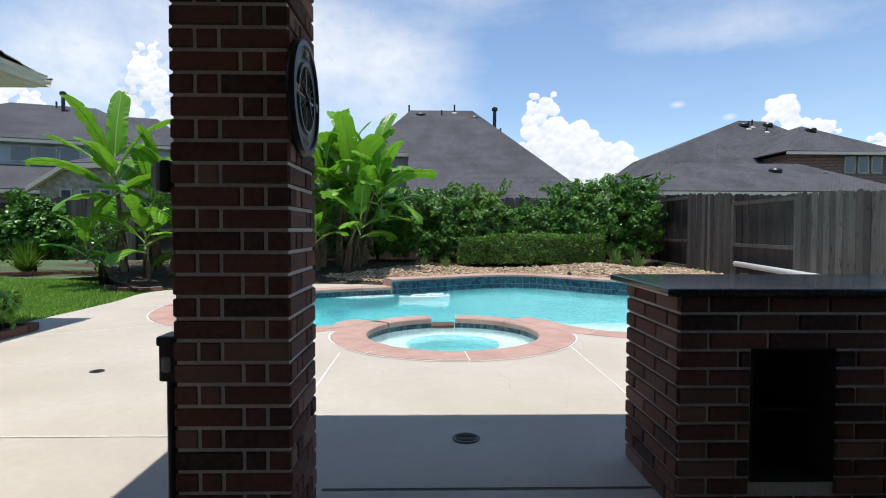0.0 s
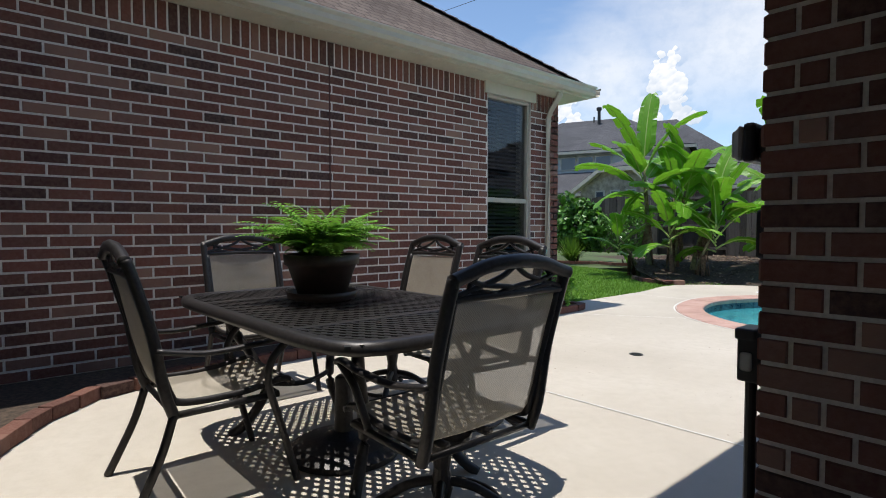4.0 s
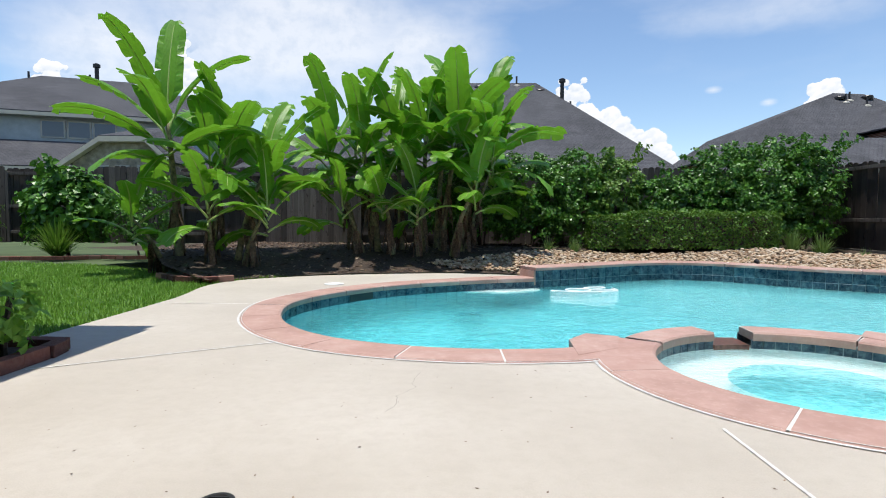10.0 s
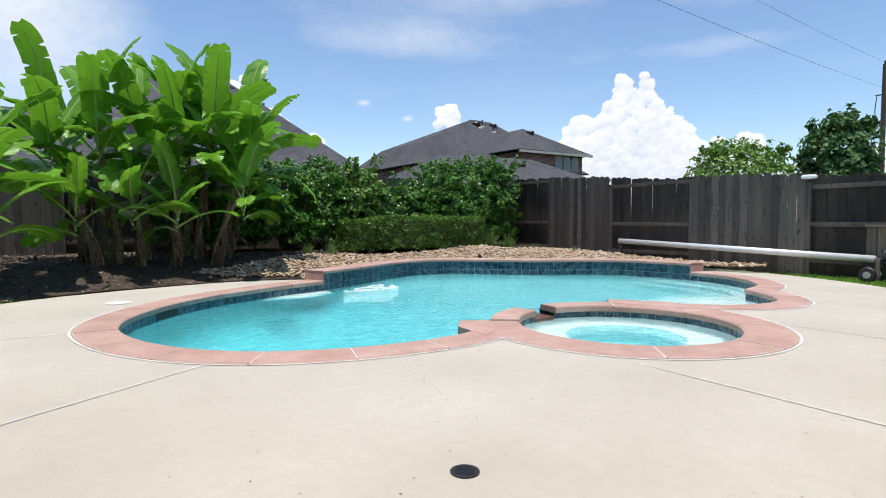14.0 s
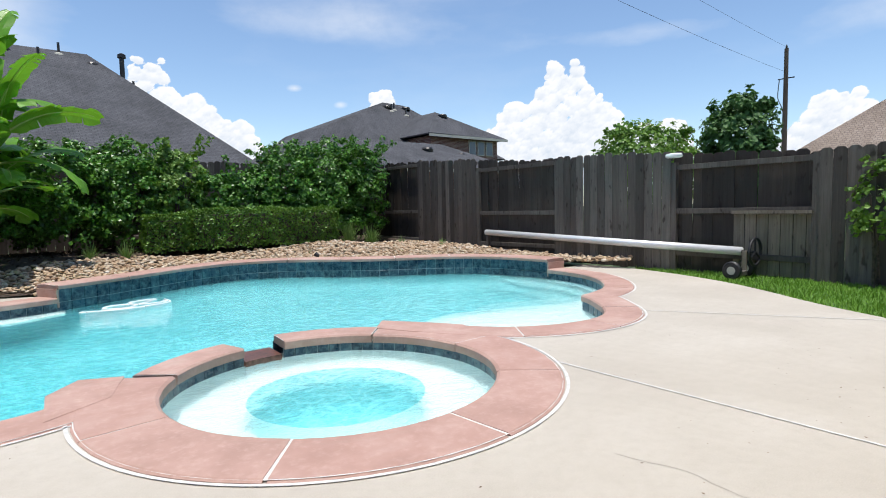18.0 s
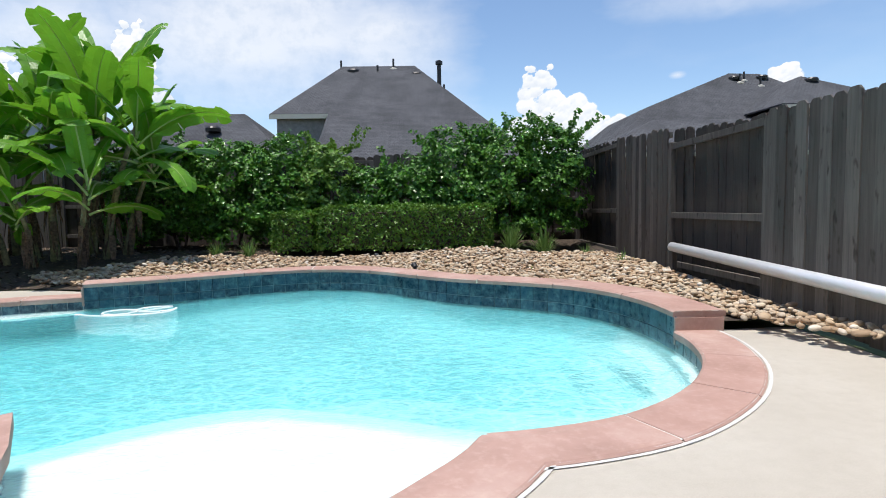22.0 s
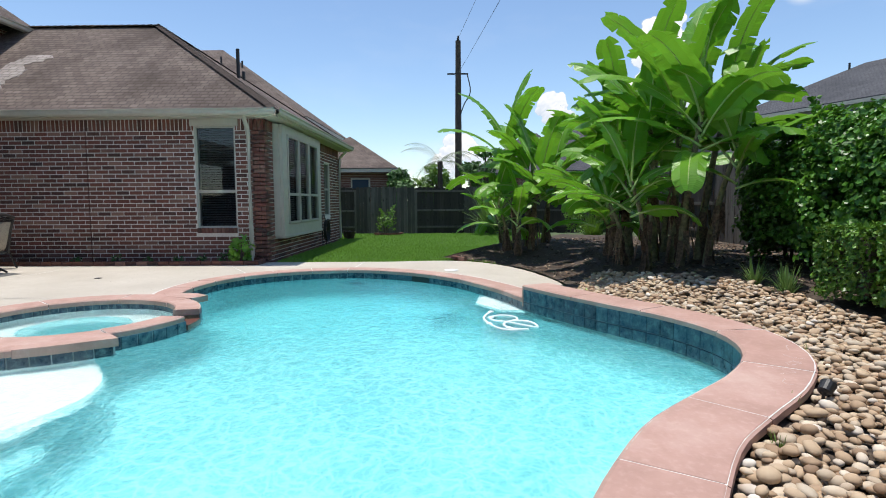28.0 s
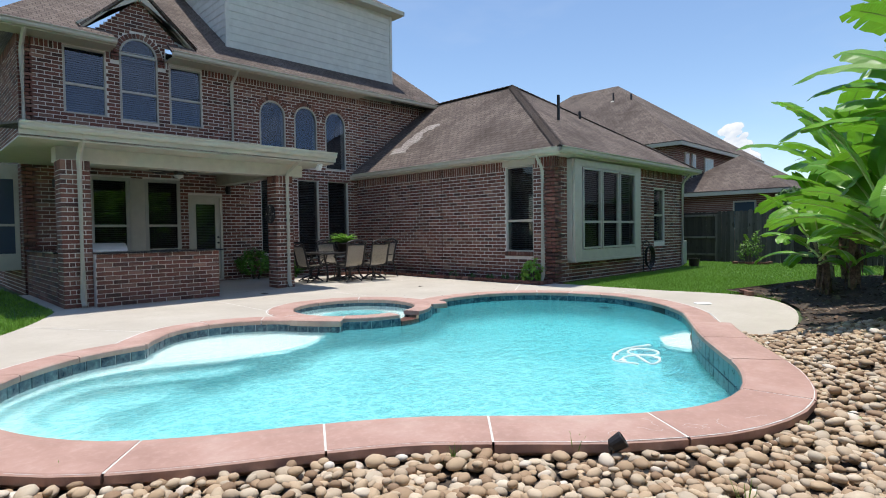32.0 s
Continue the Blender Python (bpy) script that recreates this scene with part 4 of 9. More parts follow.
# back wall of the house (along x)
BO, BU, BN = (XW, YB), (1, 0), (0, 1)
BLEN = 8.45
Z2 = 5.42
ux_ = lambda x: x - XW
lower = [(ux_(-4.78), ux_(-4.06), 0.45, 2.74), (ux_(-3.74), ux_(-3.05), 0.45, 2.74), (ux_(-2.55), ux_(-1.92), 0.62, 2.74)]
door = (ux_(-0.84), ux_(0.0), 0.05, 2.18)
kitchen = [(ux_(0.20), ux_(1.00), 0.80, 2.52), (ux_(1.32), ux_(2.12), 0.80, 2.52)]
arches = [(ux_(-4.72), ux_(-4.0), 3.08, 4.82, 4.46), (ux_(-3.72), ux_(-2.98), 3.08, 4.84, 4.47), (ux_(-2.70), ux_(-1.93), 3.08, 4.86, 4.47)]
ups = [(ux_(-0.40), ux_(0.37), 3.86, 5.27), (ux_(1.72), ux_(2.53), 3.86, 5.31)]
upa = (ux_(0.63), ux_(1.44), 3.84, 5.76, 5.36)
gable_top = 6.45
all_holes = [*lower, door, *kitchen, *ups]
core_holes = [*[h[:4] for h in lower], door, *kitchen, *ups, *[h[:4] for h in arches], (upa[0], upa[1], upa[2], Z2 - 0.01)]
wall_back = wall_core("wall_house_back", BO, BU, BN, BLEN, -0.1, Z2, core_holes, 0.25, "two-storey red-brown brick back wall")
brick_wall("house_back", BO, BU, BN, BLEN, -0.06, Z2, [*all_holes, *arches, upa, (ux_(0.45), ux_(1.62), 5.1, 6.0)], wall_back)
for i, h in enumerate(lower):
    window_unit("window_lower", BO, BU, BN, *h, "tall window with dark lowered blinds", rail=None)
for h in arches:
    window_unit("window_arched", BO, BU, BN, h[0], h[1], h[2], h[3], "round-headed upper window reflecting the sky", arch=h[4], blinds=False, deep=0.06, glass=GLASS_SKY)
for h in ups:
    window_unit("window_upper", BO, BU, BN, *h, "upper single-hung window with lowered blinds", rail=4.5, deep=0.06, glass=GLASS_SKY)
window_unit("window_upper_arched", BO, BU, BN, upa[0], upa[1], upa[2], upa[3], "tall upper window with an arched head and blinds", arch=upa[4], rail=4.5, deep=0.05, glass=GLASS_SKY)
for h in kitchen:
    window_unit("window_kitchen", BO, BU, BN, *h, "single-hung window with wide cream trim", rail=1.42, deep=0.04, frame_w=0.075)
part("window_casing", boxed(1.005, YB - 0.02, 0.80, 1.315, YB + 0.035, 2.52, 0.004), TRIM, wall_back, "wide cream board between the windows")


def arch_bricks(h, parent):
    cu, r0 = (h[0] + h[1]) / 2, (h[1] - h[0]) / 2
    n = 17
    verts, faces = [], []
    for k in range(n):
        a0, a1 = math.pi * (k + 0.08) / n, math.pi * (k + 0.92) / n
        b = len(verts)
        for y in (-0.005, 0.014):
            for a, r in ((a0, 0.005), (a1, 0.005), (a1, 0.115), (a0, 0.115)):
                ru, rz = r0 + r, (h[3] - h[4]) + r
                verts.append((BO[0] + cu + ru * math.cos(a), YB + y, h[4] + rz * math.sin(a)))
        faces += [(b + 4, b + 7, b + 6, b + 5)] + [(b + i, b + (i + 1) % 4, b + 4 + (i + 1) % 4, b + 4 + i) for i in range(4)]
    for s in (-1, 1):
        pts = [(cu + s * r0, h[3] + 0.001)] + [(cu + s * r0 * math.cos(radians(a)), h[4] + (h[3] - h[4]) * math.sin(radians(a))) for a in range(0, 91, 10)]
        bm = bmesh.new()
        bm.faces.new([bm.verts.new((BO[0] + u, YB - 0.004, z)) for u, z in pts])
        part("spandrel", bm, MORTAR, parent)
    tagged(raw("arch_bricks", verts, faces, BRICK, parent), kind="stuff")


for h in (*arches, upa):
    arch_bricks(h, wall_back)

# patio door
dr = thing("door_1", "cream half-lite patio door, closed", "door", kind="structure", at=(-0.42, YB, 0))
bm = bmesh.new()
box(bm, -0.42, -0.08, 0.05, -0.36, 0.02, 2.18, 0.004)
box(bm, 0.36, -0.08, 0.05, 0.42, 0.02, 2.18, 0.004)
box(bm, -0.36, -0.08, 2.12, 0.36, 0.02, 2.18, 0.004)
part("door_frame", bm, TRIM, dr)
bm = bmesh.new()
for a, b, c, d in ((-0.36, -0.24, 0.06, 2.12), (0.24, 0.36, 0.06, 2.12), (-0.24, 0.24, 0.06, 0.36), (-0.24, 0.24, 1.96, 2.12)):
    box(bm, a, -0.06, c, b, -0.02, d, 0.003)
part("door_leaf", bm, TRIM, dr)
bm = bmesh.new()
bm.faces.new([bm.verts.new(v) for v in ((-0.24, -0.04, 0.36), (0.24, -0.04, 0.36), (0.24, -0.04, 1.96), (-0.24, -0.04, 1.96))])
part("pane", bm, GLASS, dr).visible_shadow = False
bm = bmesh.new()
z = 0.38
while z < 1.95:
    bm.faces.new([bm.verts.new(v) for v in ((-0.24, -0.05, z), (0.24, -0.05, z), (0.24, -0.07, z + 0.024), (-0.24, -0.07, z + 0.024))])
    z += 0.04
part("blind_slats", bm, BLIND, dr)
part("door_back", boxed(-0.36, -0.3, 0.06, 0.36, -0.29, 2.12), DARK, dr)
for z in (0.98, 1.12):
    bm = bmesh.new()
    tube(bm, [(-0.30, -0.03, z), (-0.30, 0.03, z)], 0.025, 12)
    part("door_knob", bm, METAL_DARK, dr)


# ---- roofs ----
def roof_face(verts, faces, uvs, pts):
    """A roof plane with uv in metres: u level, v up the slope."""
    p = [Vector(q) for q in pts]
    nrm = (p[1] - p[0]).cross(p[2] - p[0]).normalized()
    if nrm.z < 0:
        p.reverse()
        nrm = -nrm
    u = Vector((0, 0, 1)).cross(nrm)
    u = u.normalized() if u.length > 1e-4 else Vector((1, 0, 0))
    v = nrm.cross(u)
    b = len(verts)
    verts += [tuple(q) for q in p]
    faces.append(tuple(range(b, b + len(p))))
    uvs += [(q.dot(u), q.dot(v)) for q in p]


def roof(name, planes, mat, parent=None, label="", thick=0.05):
    verts, faces, uvs = [], [], []
    for pts in planes:
        roof_face(verts, faces, uvs, pts)
    ob = raw(name, verts, faces, mat, parent, label, uvs)
    s = ob.modifiers.new("thickness", "SOLIDIFY")
    s.thickness, s.offset = thick, -1.0
    return ob


def ridge_caps(line, parent, mat):
    """Overlapping cap shingles along a hip or ridge."""
    a, b = Vector(line[0]), Vector(line[1])
    n = max(2, int((b - a).length / 0.18))
    d = (b - a).normalized()
    side = d.cross(Vector((0, 0, 1))).normalized()
    bm = bmesh.new()
    for i in range(n):
        p, q = a.lerp(b, i / n), a.lerp(b, (i + 1.25) / n)
        w = 0.13
        rows = []
        for c, lift in ((p, 0.035), (q, 0.02)):
            rows.append([c - side * w + Vector((0, 0, lift - 0.05)), c + Vector((0, 0, lift + 0.01)), c + side * w + Vector((0, 0, lift - 0.05))])
        strip(bm, rows)
    part("ridge_caps", bm, mat, parent)


EV = 2.96   # eave height of the wing
wing_roof = tagged(new("roof_wing"), "brown asphalt-shingle hip roof over the bedroom wing, streaked dark", "roof", kind="structure")
xe, ye, xw2 = XW + 0.275, YN + 0.33, -12.5
pk = (-8.30, -0.45, 5.58)
pkb = (-8.30, YB - 2.0, 5.58)
roof("shingles", [[(xe, YB + 0.02, EV), (xe, ye, EV), pk, (-8.30, YB + 0.02, 5.58)], [(xe, ye, EV), (xw2, ye, EV), pk], [(xw2, ye, EV), (xw2, YB - 2, EV), pkb, pk]], SHINGLE, wing_roof)
SHINGLE_PALE = shingle_material("roof_shingle_bleached", (0.30, 0.26, 0.235), (0.42, 0.37, 0.335), 0.35)
slope_w = (pk[2] - EV) / (xe - pk[0])
rng_p = random.Random(33)
for k in range(9):
    xa = xe - 0.75 - 0.145 * k
    ya = YB + 1.0 + 0.03 * k + rng_p.uniform(-0.15, 0.15)
    roof("pale_shingle_course", [[(xa, ya, EV + (xe - xa) * slope_w + 0.012), (xa, ya + rng_p.uniform(0.35, 1.0), EV + (xe - xa) * slope_w + 0.012), (xa - 0.14, ya + rng_p.uniform(0.3, 0.7), EV + (xe - xa + 0.14) * slope_w + 0.012), (xa - 0.14, ya + 0.02, EV + (xe - xa + 0.14) * slope_w + 0.012)]], SHINGLE_PALE, wing_roof, "bleached shingles near the valley", thick=0.008)
ridge_caps(((xe, ye, EV), pk), wing_roof, SHINGLE)
ridge_caps((pk, (-8.30, YB - 1.5, 5.58)), wing_roof, SHINGLE)
ridge_caps(((xw2, ye, EV), pk), wing_roof, SHINGLE)
for p in ((-9.4, 1.2, 4.25), (-7.2, 1.9, 4.25)):
    part("vent_pipe", tube(bmesh.new(), [(p[0], p[1], p[2] - 0.2), (p[0], p[1], p[2] + 0.45)], 0.04, 10), BLACK, wing_roof)


def gutter(pts, parent, z=EV):
    """An eaves gutter with an ogee front, along a plan line (outside to the right)."""
    line = [Vector((*p, 0)) for p in pts]
    prof = [(0.0, -0.02), (0.0, -0.12), (0.075, -0.12), (0.10, -0.085), (0.10, -0.04), (0.125, -0.02), (0.125, -0.005), (0.11, -0.005)]
    bm = bmesh.new()
    rows = []
    for d, h in prof:
        rows.append([p + Vector((0, 0, z + h)) for p in offset(line, d)])
    strip(bm, rows)
    bmesh.ops.recalc_face_normals(bm, faces=bm.faces)
    part("gutter", bm, TRIM, parent, "cream metal gutter")


eaves = tagged(new("trim_wing_eaves"), "cream painted soffit, frieze and gutters of the wing", "eaves", kind="structure")
bm = bmesh.new()
box(bm, XW - 0.05, YB, EV - 0.145, xe - 0.005, ye - 0.005, EV - 0.125)
box(bm, xw2, YN - 0.05, EV - 0.145, XW - 0.051, ye - 0.005, EV - 0.125)
part("soffit", bm, TRIM, eaves)
bm = bmesh.new()
box(bm, xe - 0.03, YB, EV - 0.125, xe, ye - 0.031, EV - 0.01)
box(bm, xw2, ye - 0.03, EV - 0.125, xe, ye, EV - 0.01)
part("fascia", bm, TRIM, eaves)
bm = bmesh.new()
box(bm, XW + 0.001, YB, ZT - 0.005, XW + 0.03, YN + 0.03, EV - 0.146)
box(bm, -11.5, YN + 0.001, ZT - 0.005, XW + 0.0005, YN + 0.03, EV - 0.146)
part("frieze", bm, TRIM, eaves)
gutter([(xe, YB + 0.3), (xe, 0.0), (xe, ye - 0.02), (xe, ye)], eaves)
gutter([(xe + 0.1, ye), (-8.0, ye), (xw2, ye)], eaves)


def downspout(name, pts, label, w=0.075, d=0.055):
    bm = bmesh.new()
    tube(bm, pts, [w * 0.62] * len(pts), 4, True)
    ob = part(name, bm, TRIM)
    b = ob.modifiers.new("bevel", "BEVEL")
    b.width, b.segments = 0.008, 2
    return tagged(ob, label, "downspout")


downspout("downspout", [(xe - 0.02, 2.86, EV - 0.1), (xe - 0.02, 2.86, EV - 0.17), (XW + 0.10, 2.86, EV - 0.36), (XW + 0.06, 2.86, EV - 0.46), (XW + 0.06, 2.86, 0.14), (XW + 0.12, 2.86, 0.03)], "cream downspout on the brick corner of the wing")
downspout("downspout", [(-11.95, ye - 0.02, EV - 0.1), (-11.95, ye - 0.05, EV - 0.17), (-11.95, YN + 0.10, EV - 0.36), (-11.95, YN + 0.06, EV - 0.46), (-11.95, YN + 0.06, 0.05)], "cream downspout at the wing's far end")

# main roof, dormer gable and siding tower
main_roof = tagged(new("roof_main"), "brown asphalt-shingle main roof of the house", "roof", kind="structure")
ME = 5.50
mx0, mx1, my = -8.7, 3.85, YB + 0.50
roof("shingles", [[(mx0, my, ME), (0.45, my, ME), (0.45, my - 0.34, ME + 0.245), (-0.12, my - 0.34, ME + 0.245), (1.02, my - 1.90, ME + 1.368), (2.16, my - 0.34, ME + 0.245), (1.62, my - 0.34, ME + 0.245), (1.62, my, ME), (mx1, my, ME), (mx1 - 3.6, my - 5, 9.1), (mx0 + 1.0, my - 5, 9.1)], [(mx1, my, ME), (mx1, my - 10, ME), (mx1 - 3.6, my - 5, 9.1)], [(mx0, my, ME), (mx0 + 1.0, my - 5, 9.1), (mx0, my - 10, ME)]], SHINGLE, main_roof)
meaves = tagged(new("trim_main_eaves"), "cream soffit and gutters of the upper storey", "eaves", kind="structure")
bm = bmesh.new()
box(bm, -5.2, YB - 0.02, ME - 0.145, 0.45, my - 0.005, ME - 0.125)
box(bm, 1.62, YB - 0.02, ME - 0.145, mx1, my - 0.005, ME - 0.125)
part("soffit", bm, TRIM, meaves)
bm = bmesh.new()
box(bm, mx0 + 0.4, my - 0.03, ME - 0.125, 0.45, my, ME - 0.01)
box(bm, 1.62, my - 0.03, ME - 0.125, mx1, my, ME - 0.01)
part("fascia", bm, TRIM, meaves)
bm = bmesh.new()
box(bm, XW - 3.3, YB + 0.001, Z2 - 0.08, 0.44, YB + 0.03, ME - 0.146)
box(bm, 1.63, YB + 0.001, Z2 - 0.08, 3.3, YB + 0.03, ME - 0.146)
part("frieze", bm, TRIM, meaves)
gutter([(0.45, my), (-3.0, my), (mx0 + 0.4, my)], meaves, ME)
gutter([(mx1, my), (2.5, my), (1.62, my)], meaves, ME)
downspout("downspout", [(-1.15, my - 0.02, ME - 0.1), (-1.15, my - 0.05, ME - 0.17), (-1.15, YB + 0.10, ME - 0.38), (-1.15, YB + 0.06, ME - 0.48), (-1.15, YB + 0.06, 3.48)], "cream downspout from the upper gutter to the patio roof")
downspout("downspout", [(3.25, my - 0.02, ME - 0.1), (3.25, my - 0.05, ME - 0.17), (3.25, YB + 0.10, ME - 0.38), (3.25, YB + 0.06, ME - 0.48), (3.25, YB + 0.06, 3.4)], "cream downspout at the upper corner")

wall_core("wall_house_back_west", (-8.6, YB), (1, 0), (0, 1), 8.6 + XW, 2.7, Z2, [], 0.25, "brick upper wall above the wing roof")
brick_wall("back_west", (-8.6, YB), (1, 0), (0, 1), 8.6 + XW, 2.7, Z2, [], bpy.data.objects["wall_house_back_west"])
wall_core("wall_house_side_east", (3.32, YB), (0, -1), (1, 0), 6.0, -0.1, Z2, [], 0.25, "brick side wall of the house")
brick_wall("side_east", (3.32, YB), (0, -1), (1, 0), 6.0, -0.06, Z2, [], bpy.data.objects["wall_house_side_east"])
gab = thing("gable_dormer", "small brick gable with cream raking boards over the arched window", "gable", kind="structure")
gp, gt, gb = 1.02, 6.66, 5.66
verts, faces = [], []
z_g = Z2 - 0.235
ztop = lambda x: gt - abs(x - gp) * (gt - gb)
for j in range(int((gt - z_g) / CH)):
    za, zb = z_g + CH * j + JT / 2, z_g + CH * (j + 1) - JT / 2
    lo, hi = (0.46, 1.61) if za < gb else (gp - (gt - za) / (gt - gb) + 0.02, gp + (gt - za) / (gt - gb) - 0.02)
    half = 0.41 if zb < 5.36 else 0.53 * math.sqrt(max(0.0, 1 - ((za + 0.02 - 5.36) / 0.53) ** 2))
    spans = [(lo, 1.035 - half), (1.035 + half, hi)] if half > 0.02 else [(lo, hi)]
    for a, b in spans:
        u = BL * math.floor(a / BL) - (BL / 2 if j % 2 else 0)
        while u < b:
            p, q = max(u, a) + JT / 2, min(u + BL, b) - JT / 2
            if q - p > 0.02:
                brick_cell(verts, faces, (0, YB), (1, 0), (0, 1), p, q, za, zb, 0.012, -0.01)
            u += BL
tagged(raw("bricks", verts, faces, BRICK, gab), kind="stuff")
bm = bmesh.new()
box(bm, 0.44, YB - 0.2, z_g, 0.63, YB, gb)
box(bm, 1.44, YB - 0.2, z_g, 1.63, YB, gb)
arc_g = [(1.035 + 0.405 * math.cos(radians(a)), 5.36 + 0.40 * math.sin(radians(a))) for a in range(180, -1, -9)]
strip(bm, [[(x, YB, z) for x, z in arc_g], [(x, YB, max(ztop(x), z + 0.01)) for x, z in arc_g]])
for s in (-1, 1):
    x0, x1 = gp + s * 1.0, 1.035 + s * 0.405
    bm.faces.new([bm.verts.new(q) for q in ((x0, YB, gb), (x1, YB, gb), (x1, YB, ztop(x1)))])
part("gable_core", bm, MORTAR, gab)
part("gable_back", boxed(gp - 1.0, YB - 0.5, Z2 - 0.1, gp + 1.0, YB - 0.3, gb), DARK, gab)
yg = YB + 0.16
for s in (-1, 1):
    a, b = Vector((gp, yg, gt + 0.18)), Vector((gp + s * 1.16, yg, gb + 0.04))
    d = (b - a).normalized()
    up = Vector((-d.z, 0, d.x)) * (1 if s < 0 else -1)
    bm = bmesh.new()
    c = [a, b, b - up * 0.16, a - Vector((0, 0, 0.22))]
    f = bm.faces.new([bm.verts.new(q) for q in c])
    r = bmesh.ops.extrude_face_region(bm, geom=[f])
    for g in r["geom"]:
        if isinstance(g, bmesh.types.BMVert):
            g.co.y -= 0.15
    bmesh.ops.recalc_face_normals(bm, faces=bm.faces)
    part("rake_board", bm, TRIM, gab, "cream raking board")
    e0, e1 = Vector((gp, yg + 0.03, gt + 0.21)), Vector((gp + s * 1.22, yg + 0.03, gb + 0.05))
    roof("shingles", [[e0, e1, Vector((gp + s * 1.22, my - 0.25, gb + 0.05)), Vector((gp, my - 1.95, gt + 0.21))]], SHINGLE, gab)

tower = thing("siding_dormer", "tall dormer wall clad in white lap siding", "dormer", kind="structure")
tx0, tx1, ty0, ty1, tz1 = -7.05, -1.35, YB - 4.6, YB - 0.55, 8.55
bm = bmesh.new()
box(bm, tx0 + 0.02, ty0, 5.6, tx1 - 0.02, ty1 - 0.02, tz1)
part("dormer_core", bm, SIDING, tower)
z = 6.05
while z < tz1 - 0.02:
    bm = bmesh.new()
    for pts in (((tx0, ty1, z), (tx1, ty1, z), (tx1 - 0.012, ty1 - 0.014, z + 0.205), (tx0 + 0.012, ty1 - 0.014, z + 0.205)), ((tx1, ty1, z), (tx1, ty0, z), (tx1 - 0.014, ty0, z + 0.205), (tx1 - 0.014, ty1 - 0.012, z + 0.205))):
        bm.faces.new([bm.verts.new(p) for p in pts])
    for pts in (((tx0, ty1, z), (tx0, ty1 - 0.018, z), (tx1, ty1 - 0.018, z), (tx1, ty1, z)), ((tx1, ty1, z), (tx1 - 0.018, ty1, z), (tx1 - 0.018, ty0, z), (tx1, ty0, z))):
        bm.faces.new([bm.verts.new(p) for p in pts])
    part("siding_board", bm, SIDING, tower)
    z += 0.20
for x in (tx0, tx1):
    part("corner_board", boxed(x - 0.05, ty1 - 0.05, 6.0, x + 0.05, ty1 + 0.012, tz1), SIDING, tower)
part("dormer_eave", boxed(tx0 - 0.35, ty0 - 0.3, tz1, tx1 + 0.35, ty1 + 0.35, tz1 + 0.14, 0.01), TRIM, tower)
roof("shingles", [[(tx0 - 0.3, ty1 + 0.3, tz1 + 0.145), (tx1 + 0.3, ty1 + 0.3, tz1 + 0.145), ((tx0 + tx1) / 2, ty1 - 1.8, tz1 + 1.6)], [(tx1 + 0.3, ty1 + 0.3, tz1 + 0.145), (tx1 + 0.3, ty0, tz1 + 0.145), ((tx0 + tx1) / 2, ty1 - 1.8, tz1 + 1.6)]], SHINGLE, tower)

# ---- covered patio ----
patio_roof = tagged(new("roof_patio"), "low shingled roof over the patio with cream fascia", "roof", kind="structure")
PE, px0, px1, pyf = 2.94, -1.72, 3.85, -0.28
roof("shingles", [[(px0, pyf, PE), (px1, pyf, PE), (px1, YB + 0.02, PE + 0.5), (px0, YB + 0.02, PE + 0.5)]], SHINGLE, patio_roof, thick=0.04)
bm = bmesh.new()
box(bm, px0, YB + 0.02, PE - 0.24, px1, pyf - 0.04, PE - 0.215)
tagged(part("ceiling_patio", bm, TRIM), "cream painted patio ceiling", "ceiling", kind="structure")
bm = bmesh.new()
box(bm, px0, pyf - 0.035, PE - 0.20, px1, pyf, PE - 0.01)
box(bm, px0 - 0.03, YB + 0.05, PE - 0.20, px0 - 0.001, pyf, PE - 0.01)
part("fascia", bm, TRIM, patio_roof)
bm = bmesh.new()
f = bm.faces.new([bm.verts.new(q) for q in ((px0, YB + 0.05, PE - 0.05), (px0, pyf, PE - 0.05), (px0, YB + 0.05, PE + 0.48))])
part("gable_end", bm, TRIM, patio_roof)
gutter([(px1, pyf), (1.0, pyf), (px0, pyf)], patio_roof, PE)
part("beam", boxed(px0 + 0.4, -1.32, PE - 0.50, 3.28, -0.98, PE - 0.241, 0.006), TRIM, patio_roof, "cream boxed beam across the columns")
part("beam", boxed(-0.98, YB + 0.02, PE - 0.50, -0.70, -1.321, PE - 0.242, 0.006), TRIM, patio_roof)


def brick_column(name, x0, y0, x1, y1, z1, label):
    t = thing(name, label, "column", kind="structure")
    part("column_core", boxed(x0 + 0.006, y0 + 0.006, -0.02, x1 - 0.006, y1 - 0.006, z1), MORTAR, t)
    rows = round((z1 - 0.2) / CHC)
    for j in range(rows + 1):
        za, zb = CHC * j + JT / 2, CHC * (j + 1) - JT / 2
        if j == rows:
            za, zb = CHC * rows + JT / 2, z1 - JT / 2
        for (o, ux, uy, ln, k) in (((x0, y0), (1, 0), (0, -1), x1 - x0, 0), ((x1, y0), (0, 1), (1, 0), y1 - y0, 1), ((x1, y1), (-1, 0), (0, 1), x1 - x0, 0), ((x0, y1), (0, -1), (-1, 0), y1 - y0, 1)):
            if j == rows:
                cuts = [ln * i / 5 for i in range(6)]
            elif (j + k) % 2:
                cuts = [0, ln * 0.205, ln * 0.41, ln]
            else:
                cuts = [0, ln * 0.59, ln * 0.795, ln]
            for a, b in zip(cuts, cuts[1:]):
                near_bricks.append((t, o, ux, uy, a + JT / 2 * (a > 0), b - JT / 2 * (b < ln - 1e-4), za, zb, 0.002 + random.uniform(0, 0.004)))
    return t


